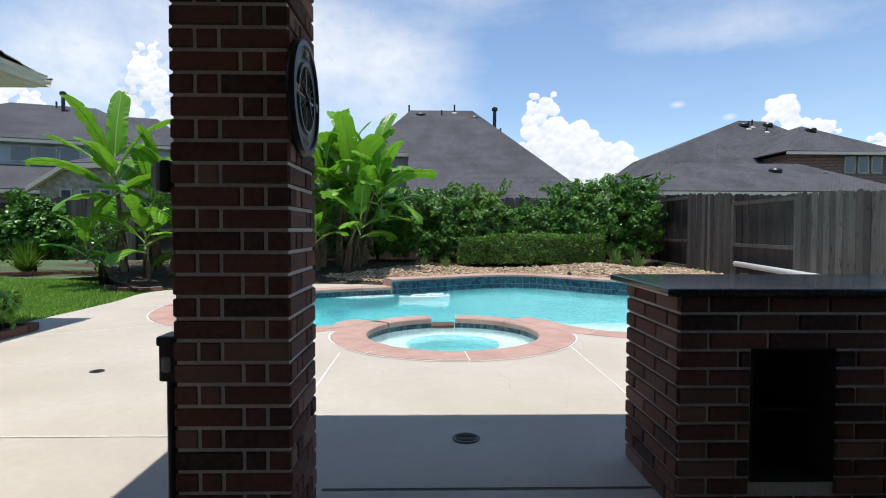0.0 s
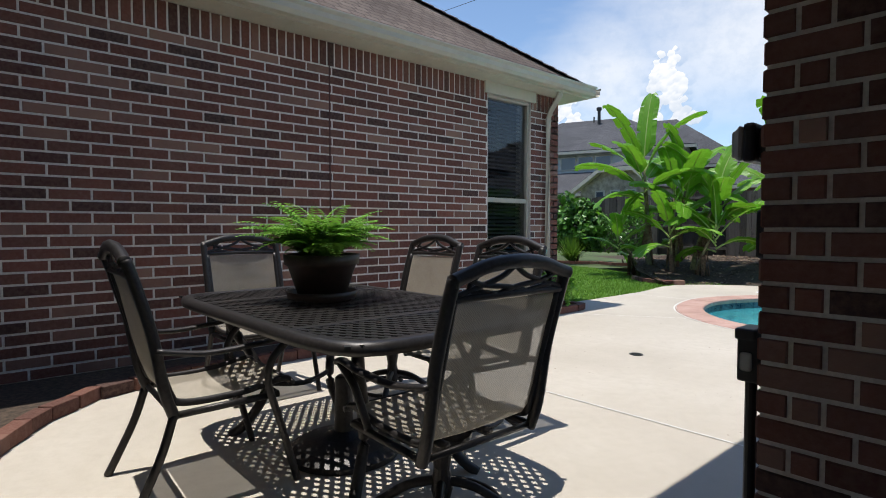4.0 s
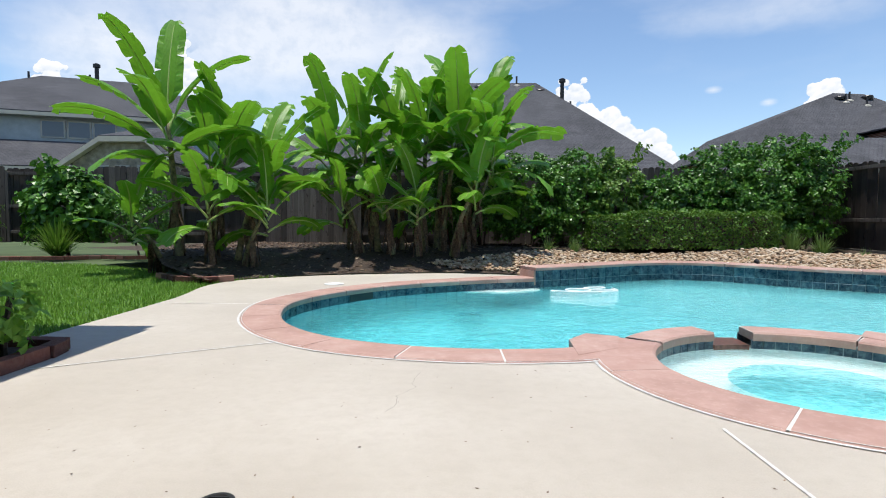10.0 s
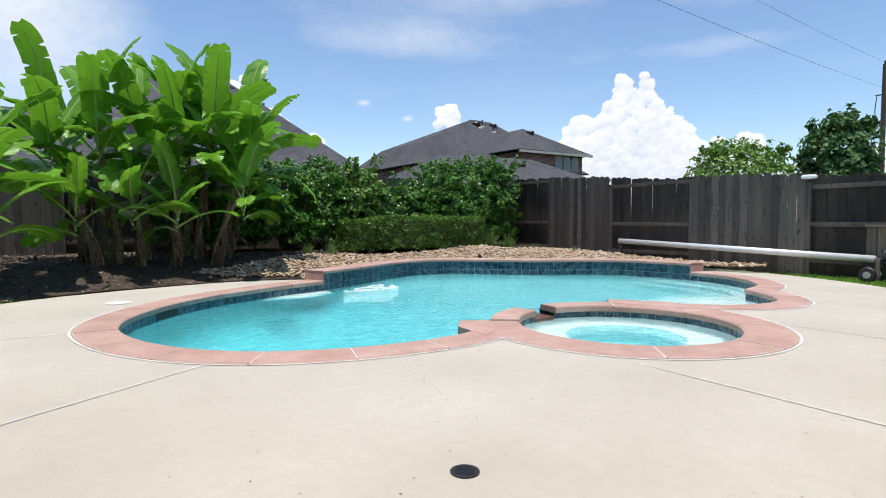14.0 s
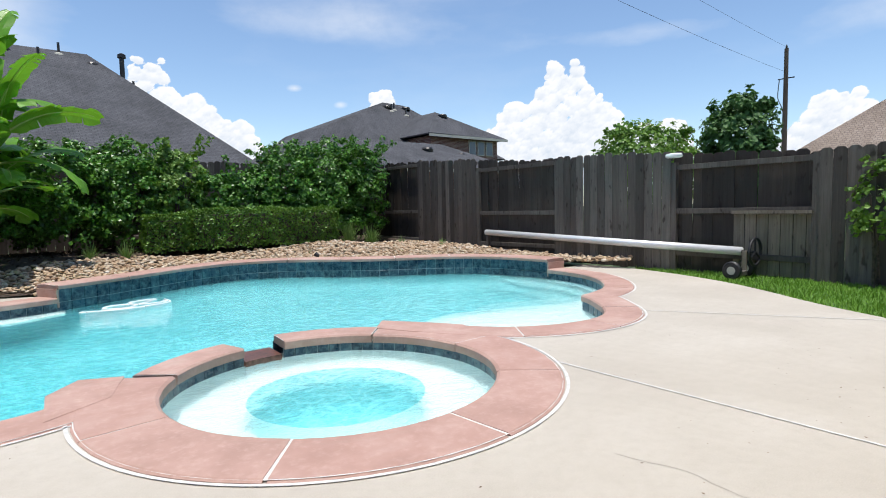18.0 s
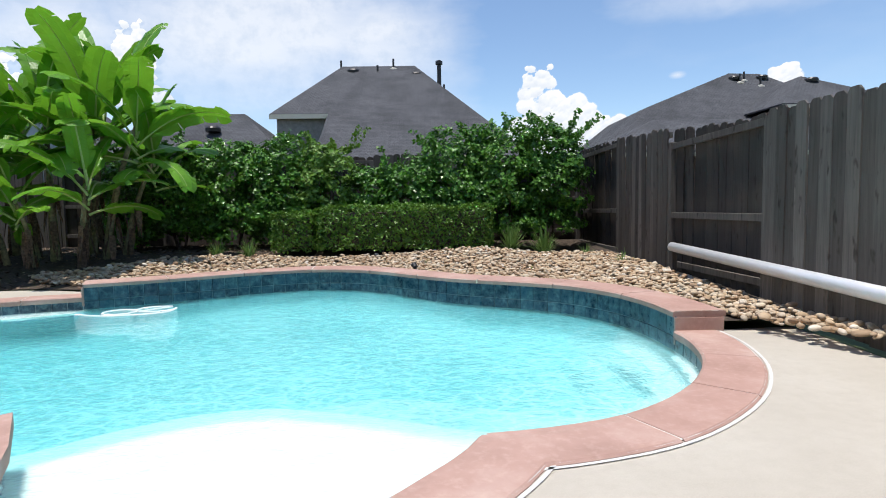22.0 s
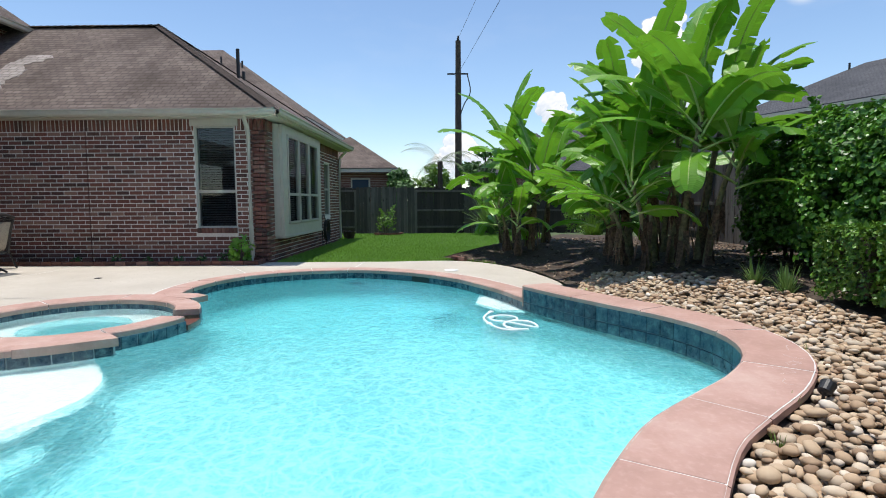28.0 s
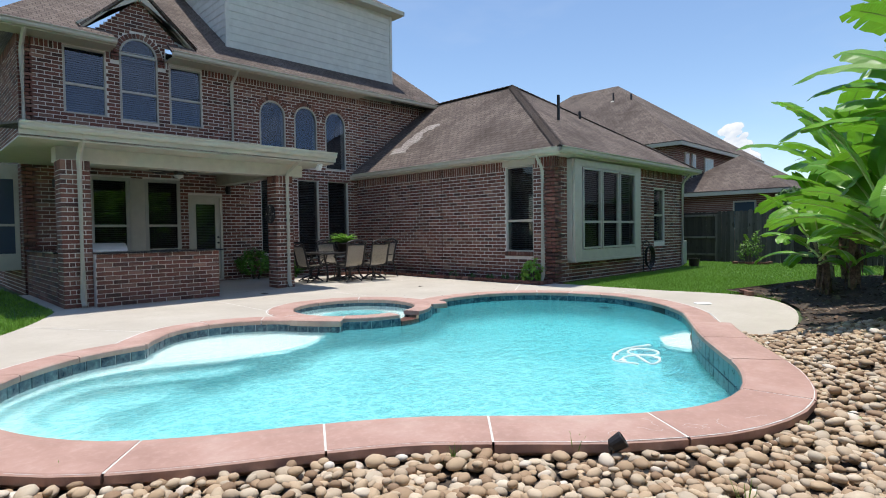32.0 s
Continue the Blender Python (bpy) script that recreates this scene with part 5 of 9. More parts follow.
CX0, CY0 = -1.05, -1.34
brick_column("column_patio_west", CX0, CY0, CX0 + 0.395, CY0 + 0.395, 2.45, "square red-brown brick column at the patio's corner")
brick_column("column_patio_east", 2.86, -1.10, 3.28, -0.68, 2.45, "square red-brown brick column beside the outdoor bar")
downspout("downspout", [(-0.90, pyf - 0.02, PE - 0.1), (-0.90, pyf - 0.05, PE - 0.20), (-0.90, CY0 + 0.50, PE - 0.42), (-0.90, CY0 + 0.44, PE - 0.54), (-0.90, CY0 + 0.44, 0.14), (-0.90, CY0 + 0.50, 0.03)], "cream downspout down the patio column")
downspout("downspout", [(3.02, pyf - 0.02, PE - 0.1), (3.02, pyf - 0.05, PE - 0.20), (3.02, -0.58, PE - 0.40), (3.02, -0.63, PE - 0.52), (3.02, -0.63, 0.14), (3.02, -0.57, 0.03)], "cream downspout down the east patio column")

# brick bar
bar = thing("brick_bar", "outdoor brick bar with an open niche and granite top", "bar counter", kind="structure")
ix0, ix1, iy0, iy1, iz = 0.815, 2.86, -1.07, -0.49, 0.885
bm = bmesh.new()
nx0, nx1, nz0, nz1 = 1.11, 1.45, 0.13, 0.67
box(bm, ix0 + 0.008, iy1 - 0.25, -0.02, ix1, iy1 - 0.008, iz)
box(bm, ix0 + 0.008, iy0 + 0.008, -0.02, nx0, iy1 - 0.25, iz)
box(bm, nx1, iy0 + 0.008, -0.02, ix1, iy1 - 0.25, iz)
box(bm, nx0, iy0 + 0.008, nz1, nx1, iy1 - 0.25, iz)
box(bm, nx0, iy0 + 0.008, -0.02, nx1, iy1 - 0.25, nz0)
part("bar_core", bm, MORTAR, bar)
# near-black lining puts the shade of the open niche into its colour
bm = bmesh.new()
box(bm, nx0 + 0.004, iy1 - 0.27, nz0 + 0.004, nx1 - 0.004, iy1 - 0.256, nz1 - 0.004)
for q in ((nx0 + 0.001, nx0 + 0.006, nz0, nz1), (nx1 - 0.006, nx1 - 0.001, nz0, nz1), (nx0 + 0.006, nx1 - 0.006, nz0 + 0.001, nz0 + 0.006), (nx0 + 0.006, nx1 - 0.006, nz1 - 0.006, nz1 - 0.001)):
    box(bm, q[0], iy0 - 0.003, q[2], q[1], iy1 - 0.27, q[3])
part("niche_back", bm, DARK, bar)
part("niche_rack", boxed(nx0 + 0.005, iy0 + 0.06, 0.40, nx1 - 0.005, iy1 - 0.28, 0.412), METAL_DARK, bar)
ALLN = lambda u, z: True
brick_wall("bar_south", (ix0, iy0), (1, 0), (0, -1), ix1 - ix0, 0.0, iz, [(nx0 - ix0, nx1 - ix0, nz0, nz1)], bar, soldier=False, near=ALLN, course=CHC, pitch=BLC)
brick_wall("bar_west", (ix0, iy0), (0, 1), (-1, 0), iy1 - iy0, 0.0, iz, [], bar, soldier=False, near=ALLN, course=CHC, pitch=BLC, shift=0.1)
brick_wall("bar_north", (ix0, iy1), (1, 0), (0, 1), ix1 - ix0, 0.0, iz, [], bar, soldier=False, near=ALLN, course=CHC, pitch=BLC)
top = tagged(part("bar_top", boxed(ix0 - 0.07, iy0 - 0.06, iz, ix1, iy1 + 0.07, iz + 0.032, 0.008), GRANITE), "dark speckled granite bar top laid in slabs", "bar top")
for x in (1.35, 1.86, 2.37):
    part("slab_joint", boxed(x - 0.002, iy0 - 0.055, iz + 0.0318, x + 0.002, iy1 + 0.065, iz + 0.0326), BLACK, top)


# ---- fences ----
picket_meshes = {}


def picket_mesh(h, far):
    key = (round(h, 2), far)
    if key not in picket_meshes:
        w, d = 0.066, 0.008
        pts = [(-w, 0), (w, 0), (w, h - 0.03), (w - 0.03, h), (-w + 0.03, h), (-w, h - 0.03)]
        v = [(x, -d, z) for x, z in pts] + [(x, d, z) for x, z in pts]
        f = [tuple(range(5, -1, -1)), tuple(range(6, 12))] + [(i, (i + 1) % 6, (i + 1) % 6 + 6, i + 6) for i in range(6)]
        me = bpy.data.meshes.new("picket")
        me.from_pydata(v, [], [q[::-1] for q in f])
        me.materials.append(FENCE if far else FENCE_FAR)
        picket_meshes[key] = me
    return picket_meshes[key]


def fence(name, a, b, inward, cuts, first, label, height=1.74, z0=0.0, pale=(), tops=None):
    """A board fence from a to b; panels between cuts alternate pickets on our side (True) and rails on our side."""
    t = thing(name, label, "fence", kind="structure")
    a, b = Vector((*a, 0)), Vector((*b, 0))
    d = (b - a).normalized()
    n = Vector((*inward, 0))
    ang = math.degrees(math.atan2(d.y, d.x))
    rng = random.Random(name)
    front = first
    for k, (s0, s1) in enumerate(zip(cuts, cuts[1:])):
        cnt = max(1, round((s1 - s0) / 0.139))
        w = (s1 - s0) / cnt
        if tops:
            height = float(np.interp((s0 + s1) / 2, *tops))
        for i in range(cnt):
            p = a + d * (s0 + w * (i + 0.5)) + n * (0.055 if front else -0.03)
            h = (float(np.interp(s0 + w * (i + 0.5), *tops)) if tops else height) + rng.uniform(-0.02, 0.02) + (0.0 if front else -0.02)
            p = p + n * (0.003 if i % 2 else -0.003)
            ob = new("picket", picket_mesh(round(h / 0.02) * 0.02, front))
            ob.matrix_basis = pose(p.x, p.y, z0 + rng.uniform(-0.01, 0.01), rng.uniform(-0.6, 0.6), rng.uniform(-0.5, 0.5), ang + rng.uniform(-1, 1)) @ Matrix.Diagonal((w / 0.139 * (rng.uniform(1.0, 1.03) if front else 1.09), 1, 1, 1))
            ob.parent = t
        mid = a + d * (s0 + s1) / 2
        for z in (0.24, 0.86, height - 0.15):
            bm = boxed(-(s1 - s0) / 2, -0.018, -0.036, (s1 - s0) / 2, 0.018, 0.036, 0.004)
            r = part("rail", bm, RAIL, t)
            q = mid + n * 0.008
            r.matrix_basis = pose(q.x, q.y, z0 + z + rng.uniform(-0.02, 0.02), 0, rng.uniform(-0.5, 0.5), ang)
        if not front:
            for s in (s0 + 0.03, s1 - 0.03):
                q = a + d * s + n * 0.0
                r = part("post", boxed(-0.045, -0.045, 0, 0.045, 0.045, height - 0.1, 0.004), RAIL, t)
                r.matrix_basis = pose(q.x, q.y, z0, 0, 0, ang)
            if k in pale:
                for i in range(cnt // 2, cnt):
                    p = a + d * (s0 + w * (i + 0.5)) + n * -0.012
                    r = part("picket", boxed(-0.066, -0.006, 0.02, 0.066, 0.006, 0.80), RAIL_NEW, t, "pale newer board")
                    r.matrix_basis = pose(p.x, p.y, z0, 0, 0, ang)
                r = part("rail", boxed(-(s1 - s0) / 4, -0.05, -0.02, (s1 - s0) / 4, 0.05, 0.02), RAIL_NEW, t, "pale newer ledge board")
                q = a + d * (s0 + (s1 - s0) * 0.72) + n * 0.04
                r.matrix_basis = pose(q.x, q.y, z0 + 0.83, 0, 0, ang)
        front = not front
    return t


FX, FY, FW = 6.12, 12.65, -15.0
fence("fence_east", (FX, FY), (FX, -5.5), (-1, 0), [0, 2.55, 4.45, 6.53, 8.58, 10.42, 12.45, 14.5, 16.5, 18.15], False, "weathered grey cedar board fence with alternating panels", pale=(4,), tops=([0, 2.4, 5.8, 8.5, 10.4, 18.2], [2.12, 2.05, 1.82, 1.70, 1.58, 1.46]))
fence("fence_north", (FW, FY), (FX, FY), (0, -1), [0.01 + 2.112 * i for i in range(11)], True, "weathered grey cedar board fence behind the planting", height=1.80, z0=0.26)
fence("fence_west", (FW, 0.3), (FW, FY), (1, 0), [0, 1.3, 2.9, 5.1, 7.0, 9.0, 11.0, 12.34], True, "weathered grey cedar board fence across the lawn")

# ---- planting ----
def leaf_cloud(name, n, sample, size, mat, parent=None, seed=1, lean=0.6, label="", fold=0.25, ratio=0.45):
    """Many small leaves, each a folded pair of faces, at sampled places and facings."""
    rng = np.random.RandomState(seed)
    verts, faces = [], []
    for i in range(n):
        p, out = sample(rng)
        p = Vector(p)
        out = Vector(out) + Vector(rng.normal(0, lean, 3))
        out = out.normalized() if out.length > 1e-3 else Vector((0, 0, 1))
        side = out.cross(Vector(rng.normal(0, 1, 3)))
        side = side.normalized() if side.length > 1e-3 else Vector((1, 0, 0))
        along = out.cross(side)
        s = size * rng.uniform(0.6, 1.35)
        w = s * ratio
        b = len(verts)
        verts += [tuple(p), tuple(p + along * s * 0.5 + side * w + out * fold * w), tuple(p + along * s), tuple(p + along * s * 0.5 - side * w + out * fold * w)]
        faces += [(b, b + 1, b + 2), (b, b + 2, b + 3)]
    ob = raw(name, verts, faces, mat, parent, label)
    return ob


def lumpy(p, s, seed):
    return noise.noise(Vector((p[0] * s + seed, p[1] * s, p[2] * s)))


def shrub(name, cx, cy, rx, ry, h, n, mat, label, seed, leaf=0.055, base=0.1, stems=3, shoots=0, z=0.0, flowers=0):
    """A bush: stems, leaves in many clumps on an uneven shell with dark gaps between, long shoots on top."""
    t = thing(name, label, "tree" if "tree" in name else "shrub", at=(cx, cy, z))
    crng = np.random.RandomState(seed + 300)
    big = max(rx, ry)
    clumps = []
    for i in range(int(60 + 130 * rx * h)):
        a, u = crng.uniform(0, 2 * math.pi), crng.uniform(-0.85, 1)
        r = math.sqrt(max(0.0, 1 - u * u * (0.6 if u < 0 else 1)))
        d = Vector((r * math.cos(a), r * math.sin(a), u))
        k = (1 + 0.34 * lumpy((d.x * rx, d.y * ry, d.z * h), 2.4, seed)) * crng.choice([1.0, 0.98, 0.92, 0.78])
        clumps.append((Vector((d.x * rx * k, d.y * ry * k, base + (h - base) * 0.5 * (1 + d.z * k * 0.95))), d, min(0.17, 0.16 * big + 0.03) * crng.uniform(0.6, 1.25)))

    def sample(rng):
        c, d, s = clumps[rng.randint(len(clumps))]
        q = Vector(rng.normal(0, 1, 3)).normalized()
        p = c + Vector((q.x, q.y, q.z * 0.8)) * s * rng.uniform(0.35, 1.0)
        return (p.x, p.y, max(p.z, 0.02)), (d.x * 0.7 + q.x * 0.6, d.y * 0.7 + q.y * 0.6, d.z * 0.5 + q.z * 0.5 + 0.55)

    leaf_cloud("foliage", n, sample, leaf, mat, t, seed, 0.45)
    bm = bmesh.new()
    rng = random.Random(seed)
    for i in range(stems):
        a = rng.uniform(0, 6.28)
        tube(bm, [(0.06 * math.cos(a), 0.06 * math.sin(a), 0), (0.3 * rx * math.cos(a), 0.3 * ry * math.sin(a), h * 0.35), (0.55 * rx * math.cos(a), 0.55 * ry * math.sin(a), h * 0.7)], [0.022, 0.016, 0.008], 6)
    tagged(part("twig_mass", bm, BARK, t), kind="stuff")
    if shoots:
        def shoot(rng2):
            k = rng2.randint(shoots)
            r3 = random.Random(seed * 100 + k)
            a, f = r3.uniform(0, 6.28), rng2.uniform(0, 1)
            x, y = rx * 0.7 * math.cos(a), ry * 0.7 * math.sin(a)
            lean = r3.uniform(0.2, 1.2)
            rise = r3.uniform(0.25, 0.6)
            w = rng2.normal(0, 0.022, 2)
            return (x + f * 0.4 * math.cos(a) * lean + w[0], y + f * 0.3 * math.sin(a) * lean + w[1], h * 0.86 + f * rise - 0.12 * f * f), (math.cos(a), math.sin(a), 0.6)
        tagged(leaf_cloud("top_growth", shoots * 46, shoot, leaf, mat, t, seed + 9), kind="stuff")
    if flowers:
        def bloom(rng3):
            c, d, s = clumps[rng3.randint(len(clumps))]
            return c + d * s * 0.9, (d.x, d.y, d.z + 0.4)
        tagged(leaf_cloud("blossoms", flowers, bloom, 0.045, WHITE_PLASTIC, t, seed + 12, 0.3, "small white blossoms", 0.1, 0.6), kind="stuff")
    return t


_bed_rim = np.array([(p.x, p.y) for p in offset(wall_r, 0.34)] + [(p.x, p.y) for p in west[16:]])


def bed_z(x, y):
    """The planting bed rises from the coping towards the back fence."""
    d = float(np.sqrt(((_bed_rim - (x, y)) ** 2).sum(1).min()))
    low = 0.012 + 0.06 * step(x, -1.2, -0.4)
    top = 0.302 - 0.13 * step(x, 3.6, 5.0)
    return low + (top - low) * step(d, 0.0, 2.1)


# tall hedge of shrubs along the back fence
for i, (x, y, rx, ry, h, m, sh, fl) in enumerate(((-2.35, 11.75, 0.75, 0.65, 1.75, 0, 3, 0), (-1.55, 11.55, 0.80, 0.75, 1.95, 0, 4, 0), (-0.55, 11.5, 0.85, 0.75, 2.02, 0, 4, 0), (0.35, 11.5, 0.80, 0.72, 2.05, 0, 5, 0), (1.20, 11.25, 0.58, 0.55, 2.02, 1, 7, 0), (2.00, 11.6, 0.60, 0.6, 1.50, 0, 3, 10), (2.75, 11.4, 0.65, 0.62, 1.62, 0, 4, 12), (3.50, 11.5, 0.80, 0.75, 2.12, 0, 9, 0), (4.45, 11.45, 0.85, 0.78, 2.20, 0, 10, 0), (5.25, 11.5, 0.72, 0.7, 2.22, 0, 13, 0))):
    shrub("shrub", x, y, rx, ry, h, int(5200 * rx * ry * h / 0.9) + 2200, (BUSH, BUSH_LIGHT)[m], "dense glossy green evergreen shrub along the back fence" if not m else "lighter yellow-green shrub with open stems", 20 + i, 0.066, 0.05, 4, sh, 0.27, fl)


def box_hedge(x0, x1, y0, y1, h, label, seed):
    t = thing("box_hedge", label, "hedge", at=((x0 + x1) / 2, (y0 + y1) / 2, 0.25))
    lx, ly = (x1 - x0) / 2, (y1 - y0) / 2

    def sample(rng):
        f = rng.randint(10)
        u, v = rng.uniform(-1, 1), rng.uniform(-1, 1)
        bump = lambda q: 0.05 * lumpy(q, 3.2, seed) + 0.03 * lumpy(q, 9.0, seed + 3) + rng.normal(0, 0.016)
        z = 0.06 + (h - 0.06) * (v + 1) / 2
        if f < 4:
            q = (u * lx, v * ly, h)
            return (q[0], q[1], h + bump(q)), (0, 0, 1)
        if f < 8:
            s = -1 if f < 7 else 1
            return (u * lx, s * (ly + bump((u * lx, 0, z))), z), (0, s, 0.4)
        s = -1 if f < 9 else 1
        return (s * (lx + bump((0, u * ly, z))), u * ly, z), (s, 0, 0.4)

    leaf_cloud("foliage", int((x1 - x0) * 5600), sample, 0.040, HEDGE, t, seed, 0.7)
    bm = boxed(-lx + 0.07, -ly + 0.07, 0.1, lx - 0.07, ly - 0.07, h - 0.07, 0.05)
    part("inner_core", bm, BARK, t)
    return t


box_hedge(0.50, 1.14, 10.25, 10.8, 0.66, "clipped low boxwood hedge, short end piece", 51)
box_hedge(1.24, 4.06, 10.28, 10.9, 0.745, "clipped low boxwood hedge in front of the tall shrubs", 52)


def tuft(name, x, y, n, ln, label, seed, mat=None, z=0.03):
    """A grassy tuft of arching blades."""
    rng = random.Random(seed)
    verts, faces = [], []
    for i in range(n):
        a, tilt, l = rng.uniform(0, 6.28), rng.uniform(0.15, 1.0), ln * rng.uniform(0.6, 1.1)
        r0 = rng.uniform(0, 0.05)
        w = ln * 0.022
        dx, dy = math.cos(a), math.sin(a)
        b = len(verts)
        for k in range(5):
            f = k / 4
            rr = r0 + l * math.sin(tilt) * f
            zz = l * (math.cos(tilt) * f + 0.25 * f - 0.55 * f * f * tilt)
            ww = w * (1 - f * f) + 0.0006
            verts += [(rr * dx - dy * ww, rr * dy + dx * ww, zz), (rr * dx + dy * ww, rr * dy - dx * ww, zz)]
        faces += [(b + 2 * k, b + 2 * k + 1, b + 2 * k + 3, b + 2 * k + 2) for k in range(4)]
    ob = raw(name, verts, faces, mat or TUFT)
    ob.matrix_basis = pose(x, y, z)
    return tagged(ob, label, "ornamental grass")


for i, (x, y, n, l) in enumerate(((-0.35, 10.15, 70, 0.30), (0.15, 10.2, 70, 0.32), (4.40, 10.45, 150, 0.46), (4.95, 10.40, 150, 0.44), (5.6, 10.2, 40, 0.2), (5.75, 8.9, 40, 0.2))):
    tuft("liriope_tuft", x, y, n, l, "arching tuft of green border grass among the stones", 60 + i, None, bed_z(x, y))


# banana plants
def banana_leaf(bm_v, bm_f, uvs, base, az, rise, length, width, droop, rng, ribs):
    """An arching blade on a stalk; short tears part its edges into lobes."""
    n = 20
    d = Vector((math.cos(az), math.sin(az), 0))
    side0 = Vector((-math.sin(az), math.cos(az), 0))
    pts, p, ang = [], Vector(base), rise
    step = length / n
    bend = rng.uniform(-0.25, 0.25)
    for i in range(n + 1):
        pts.append(p.copy())
        p = p + step * ((d + side0 * bend * i / n) * math.cos(ang) + Vector((0, 0, math.sin(ang))))
        ang -= droop / n * (0.35 + 1.3 * i / n)
    stalk = 3
    twist = rng.uniform(-0.55, 0.55)
    vee = rng.uniform(0.10, 0.40)
    ribs.append((pts[:-1], [0.017 * (1 - 0.88 * i / n) + 0.002 for i in range(n)]))
    for s in (-1, 1):
        i = stalk
        while i < n:
            run = rng.choice((1, 2, 3, 4, 5, 7)) if i > stalk else rng.choice((4, 6, 9))
            j = min(n, i + run)
            sag = rng.uniform(0.0, 0.34)
            tear = rng.uniform(0.10, 0.55)
            b = len(bm_v)
            for k in range(i, j + 1):
                f = (k - stalk) / (n - stalk)
                w = width * 0.5 * (min(1.0, f * 5.0 + 0.12)) ** 0.7 * (1 - 0.12 * f) * math.sqrt(max(0.0, 1 - (max(0, f - 0.78) / 0.235) ** 2.4))
                tng = (pts[min(k + 1, n)] - pts[max(k - 1, 0)]).normalized()
                back = step * (-tear if k == j and j < n else tear * 0.3 if k == i and i > stalk else 0.0)
                up = side0.cross(tng) * -1
                sd = (side0 * math.cos(twist) + up * math.sin(twist)) * s
                up2 = (up * math.cos(twist) - side0 * math.sin(twist))
                wav = 0.05 * w * math.sin(k * 1.9 + s)
                q = pts[k]
                e1 = q + sd * w * 0.5 + up2 * (vee * w * 0.5) + tng * 0.015
                e2 = q + sd * w + up2 * (vee * w * 0.55 - sag * w * 0.6 + wav) - Vector((0, 0, sag * w * 0.55)) + tng * (0.045 + back)
                bm_v += [tuple(q), tuple(e1), tuple(e2)]
                for u in (0.0, 0.5, 1.0):
                    uvs.append((u, f * length))
            for k in range(j - i):
                o = b + 3 * k
                bm_f += [(o, o + 3, o + 4, o + 1), (o + 1, o + 4, o + 5, o + 2)]
            i = j


def banana_plant(name, x, y, stems, label, seed, z=0.0):
    t = thing(name, label, "banana plant", at=(x, y, z))
    rng = random.Random(seed)
    for (sx, sy, h, lean_x, lean_y, leaves, scale) in stems:
        r0 = 0.056 * scale
        pts = [(sx, sy, -0.02), (sx + lean_x * 0.2, sy + lean_y * 0.2, h * 0.33), (sx + lean_x * 0.55, sy + lean_y * 0.55, h * 0.68), (sx + lean_x, sy + lean_y, h)]
        sp = spline(pts, 4)
        bm = tube(bmesh.new(), sp, [r0 * (1.25 - 0.75 * i / (len(sp) - 1)) for i in range(len(sp))], 10)
        part("stem", bm, BANANA_STEM, t, smooth=True)
        bm = bmesh.new()
        for k in range(9):
            a, z = rng.uniform(0, 6.28), rng.uniform(0.15, 0.62) * h
            q = Vector((sx + lean_x * z / h * 0.8, sy + lean_y * z / h * 0.8, z))
            o = Vector((math.cos(a), math.sin(a), 0))
            rows = [[q + o * r0 * 1.05 + Vector((-o.y, o.x, 0)) * w for w in (-0.04, 0, 0.04)], [q + o * (r0 * 1.35) + Vector((-o.y, o.x, 0)) * w * 1.1 - Vector((0, 0, 0.18)) for w in (-0.045, 0, 0.045)], [q + o * (r0 * 1.6 + 0.04) + Vector((-o.y, o.x, 0)) * w - Vector((0, 0, rng.uniform(0.3, 0.6))) for w in (-0.02, 0, 0.02)]]
            strip(bm, rows)
        part("dry_sheath", bm, BANANA_DRY, t, "torn dry brown leaf sheaths")
        a0 = rng.uniform(0, 6.28)
        crown = Vector(pts[-1])
        for k in range(leaves):
            f = k / max(1, leaves - 1)
            az = a0 + k * 2.4 + rng.uniform(-0.4, 0.4)
            rise = radians(84 - 64 * f ** 0.75 + rng.uniform(-10, 10))
            ln = scale * rng.uniform(1.50, 1.90) * (1.0 - 0.16 * f)
            v, fc, uv, ribs = [], [], [], []
            banana_leaf(v, fc, uv, crown - Vector((0, 0, 0.62 * f * scale)), az, rise, ln, scale * rng.uniform(0.38, 0.47), radians(rng.uniform(30, 62) + 34 * f), rng, ribs)
            me_uv = [uv[i] for face in fc for i in face]
            lf = raw("leaf", v, fc, BANANA, t, uvs=me_uv)
            bm = bmesh.new()
            for rp, rr in ribs:
                tube(bm, rp, rr, 5)
            part("midrib", bm, BANANA_RIB, lf)
    return t


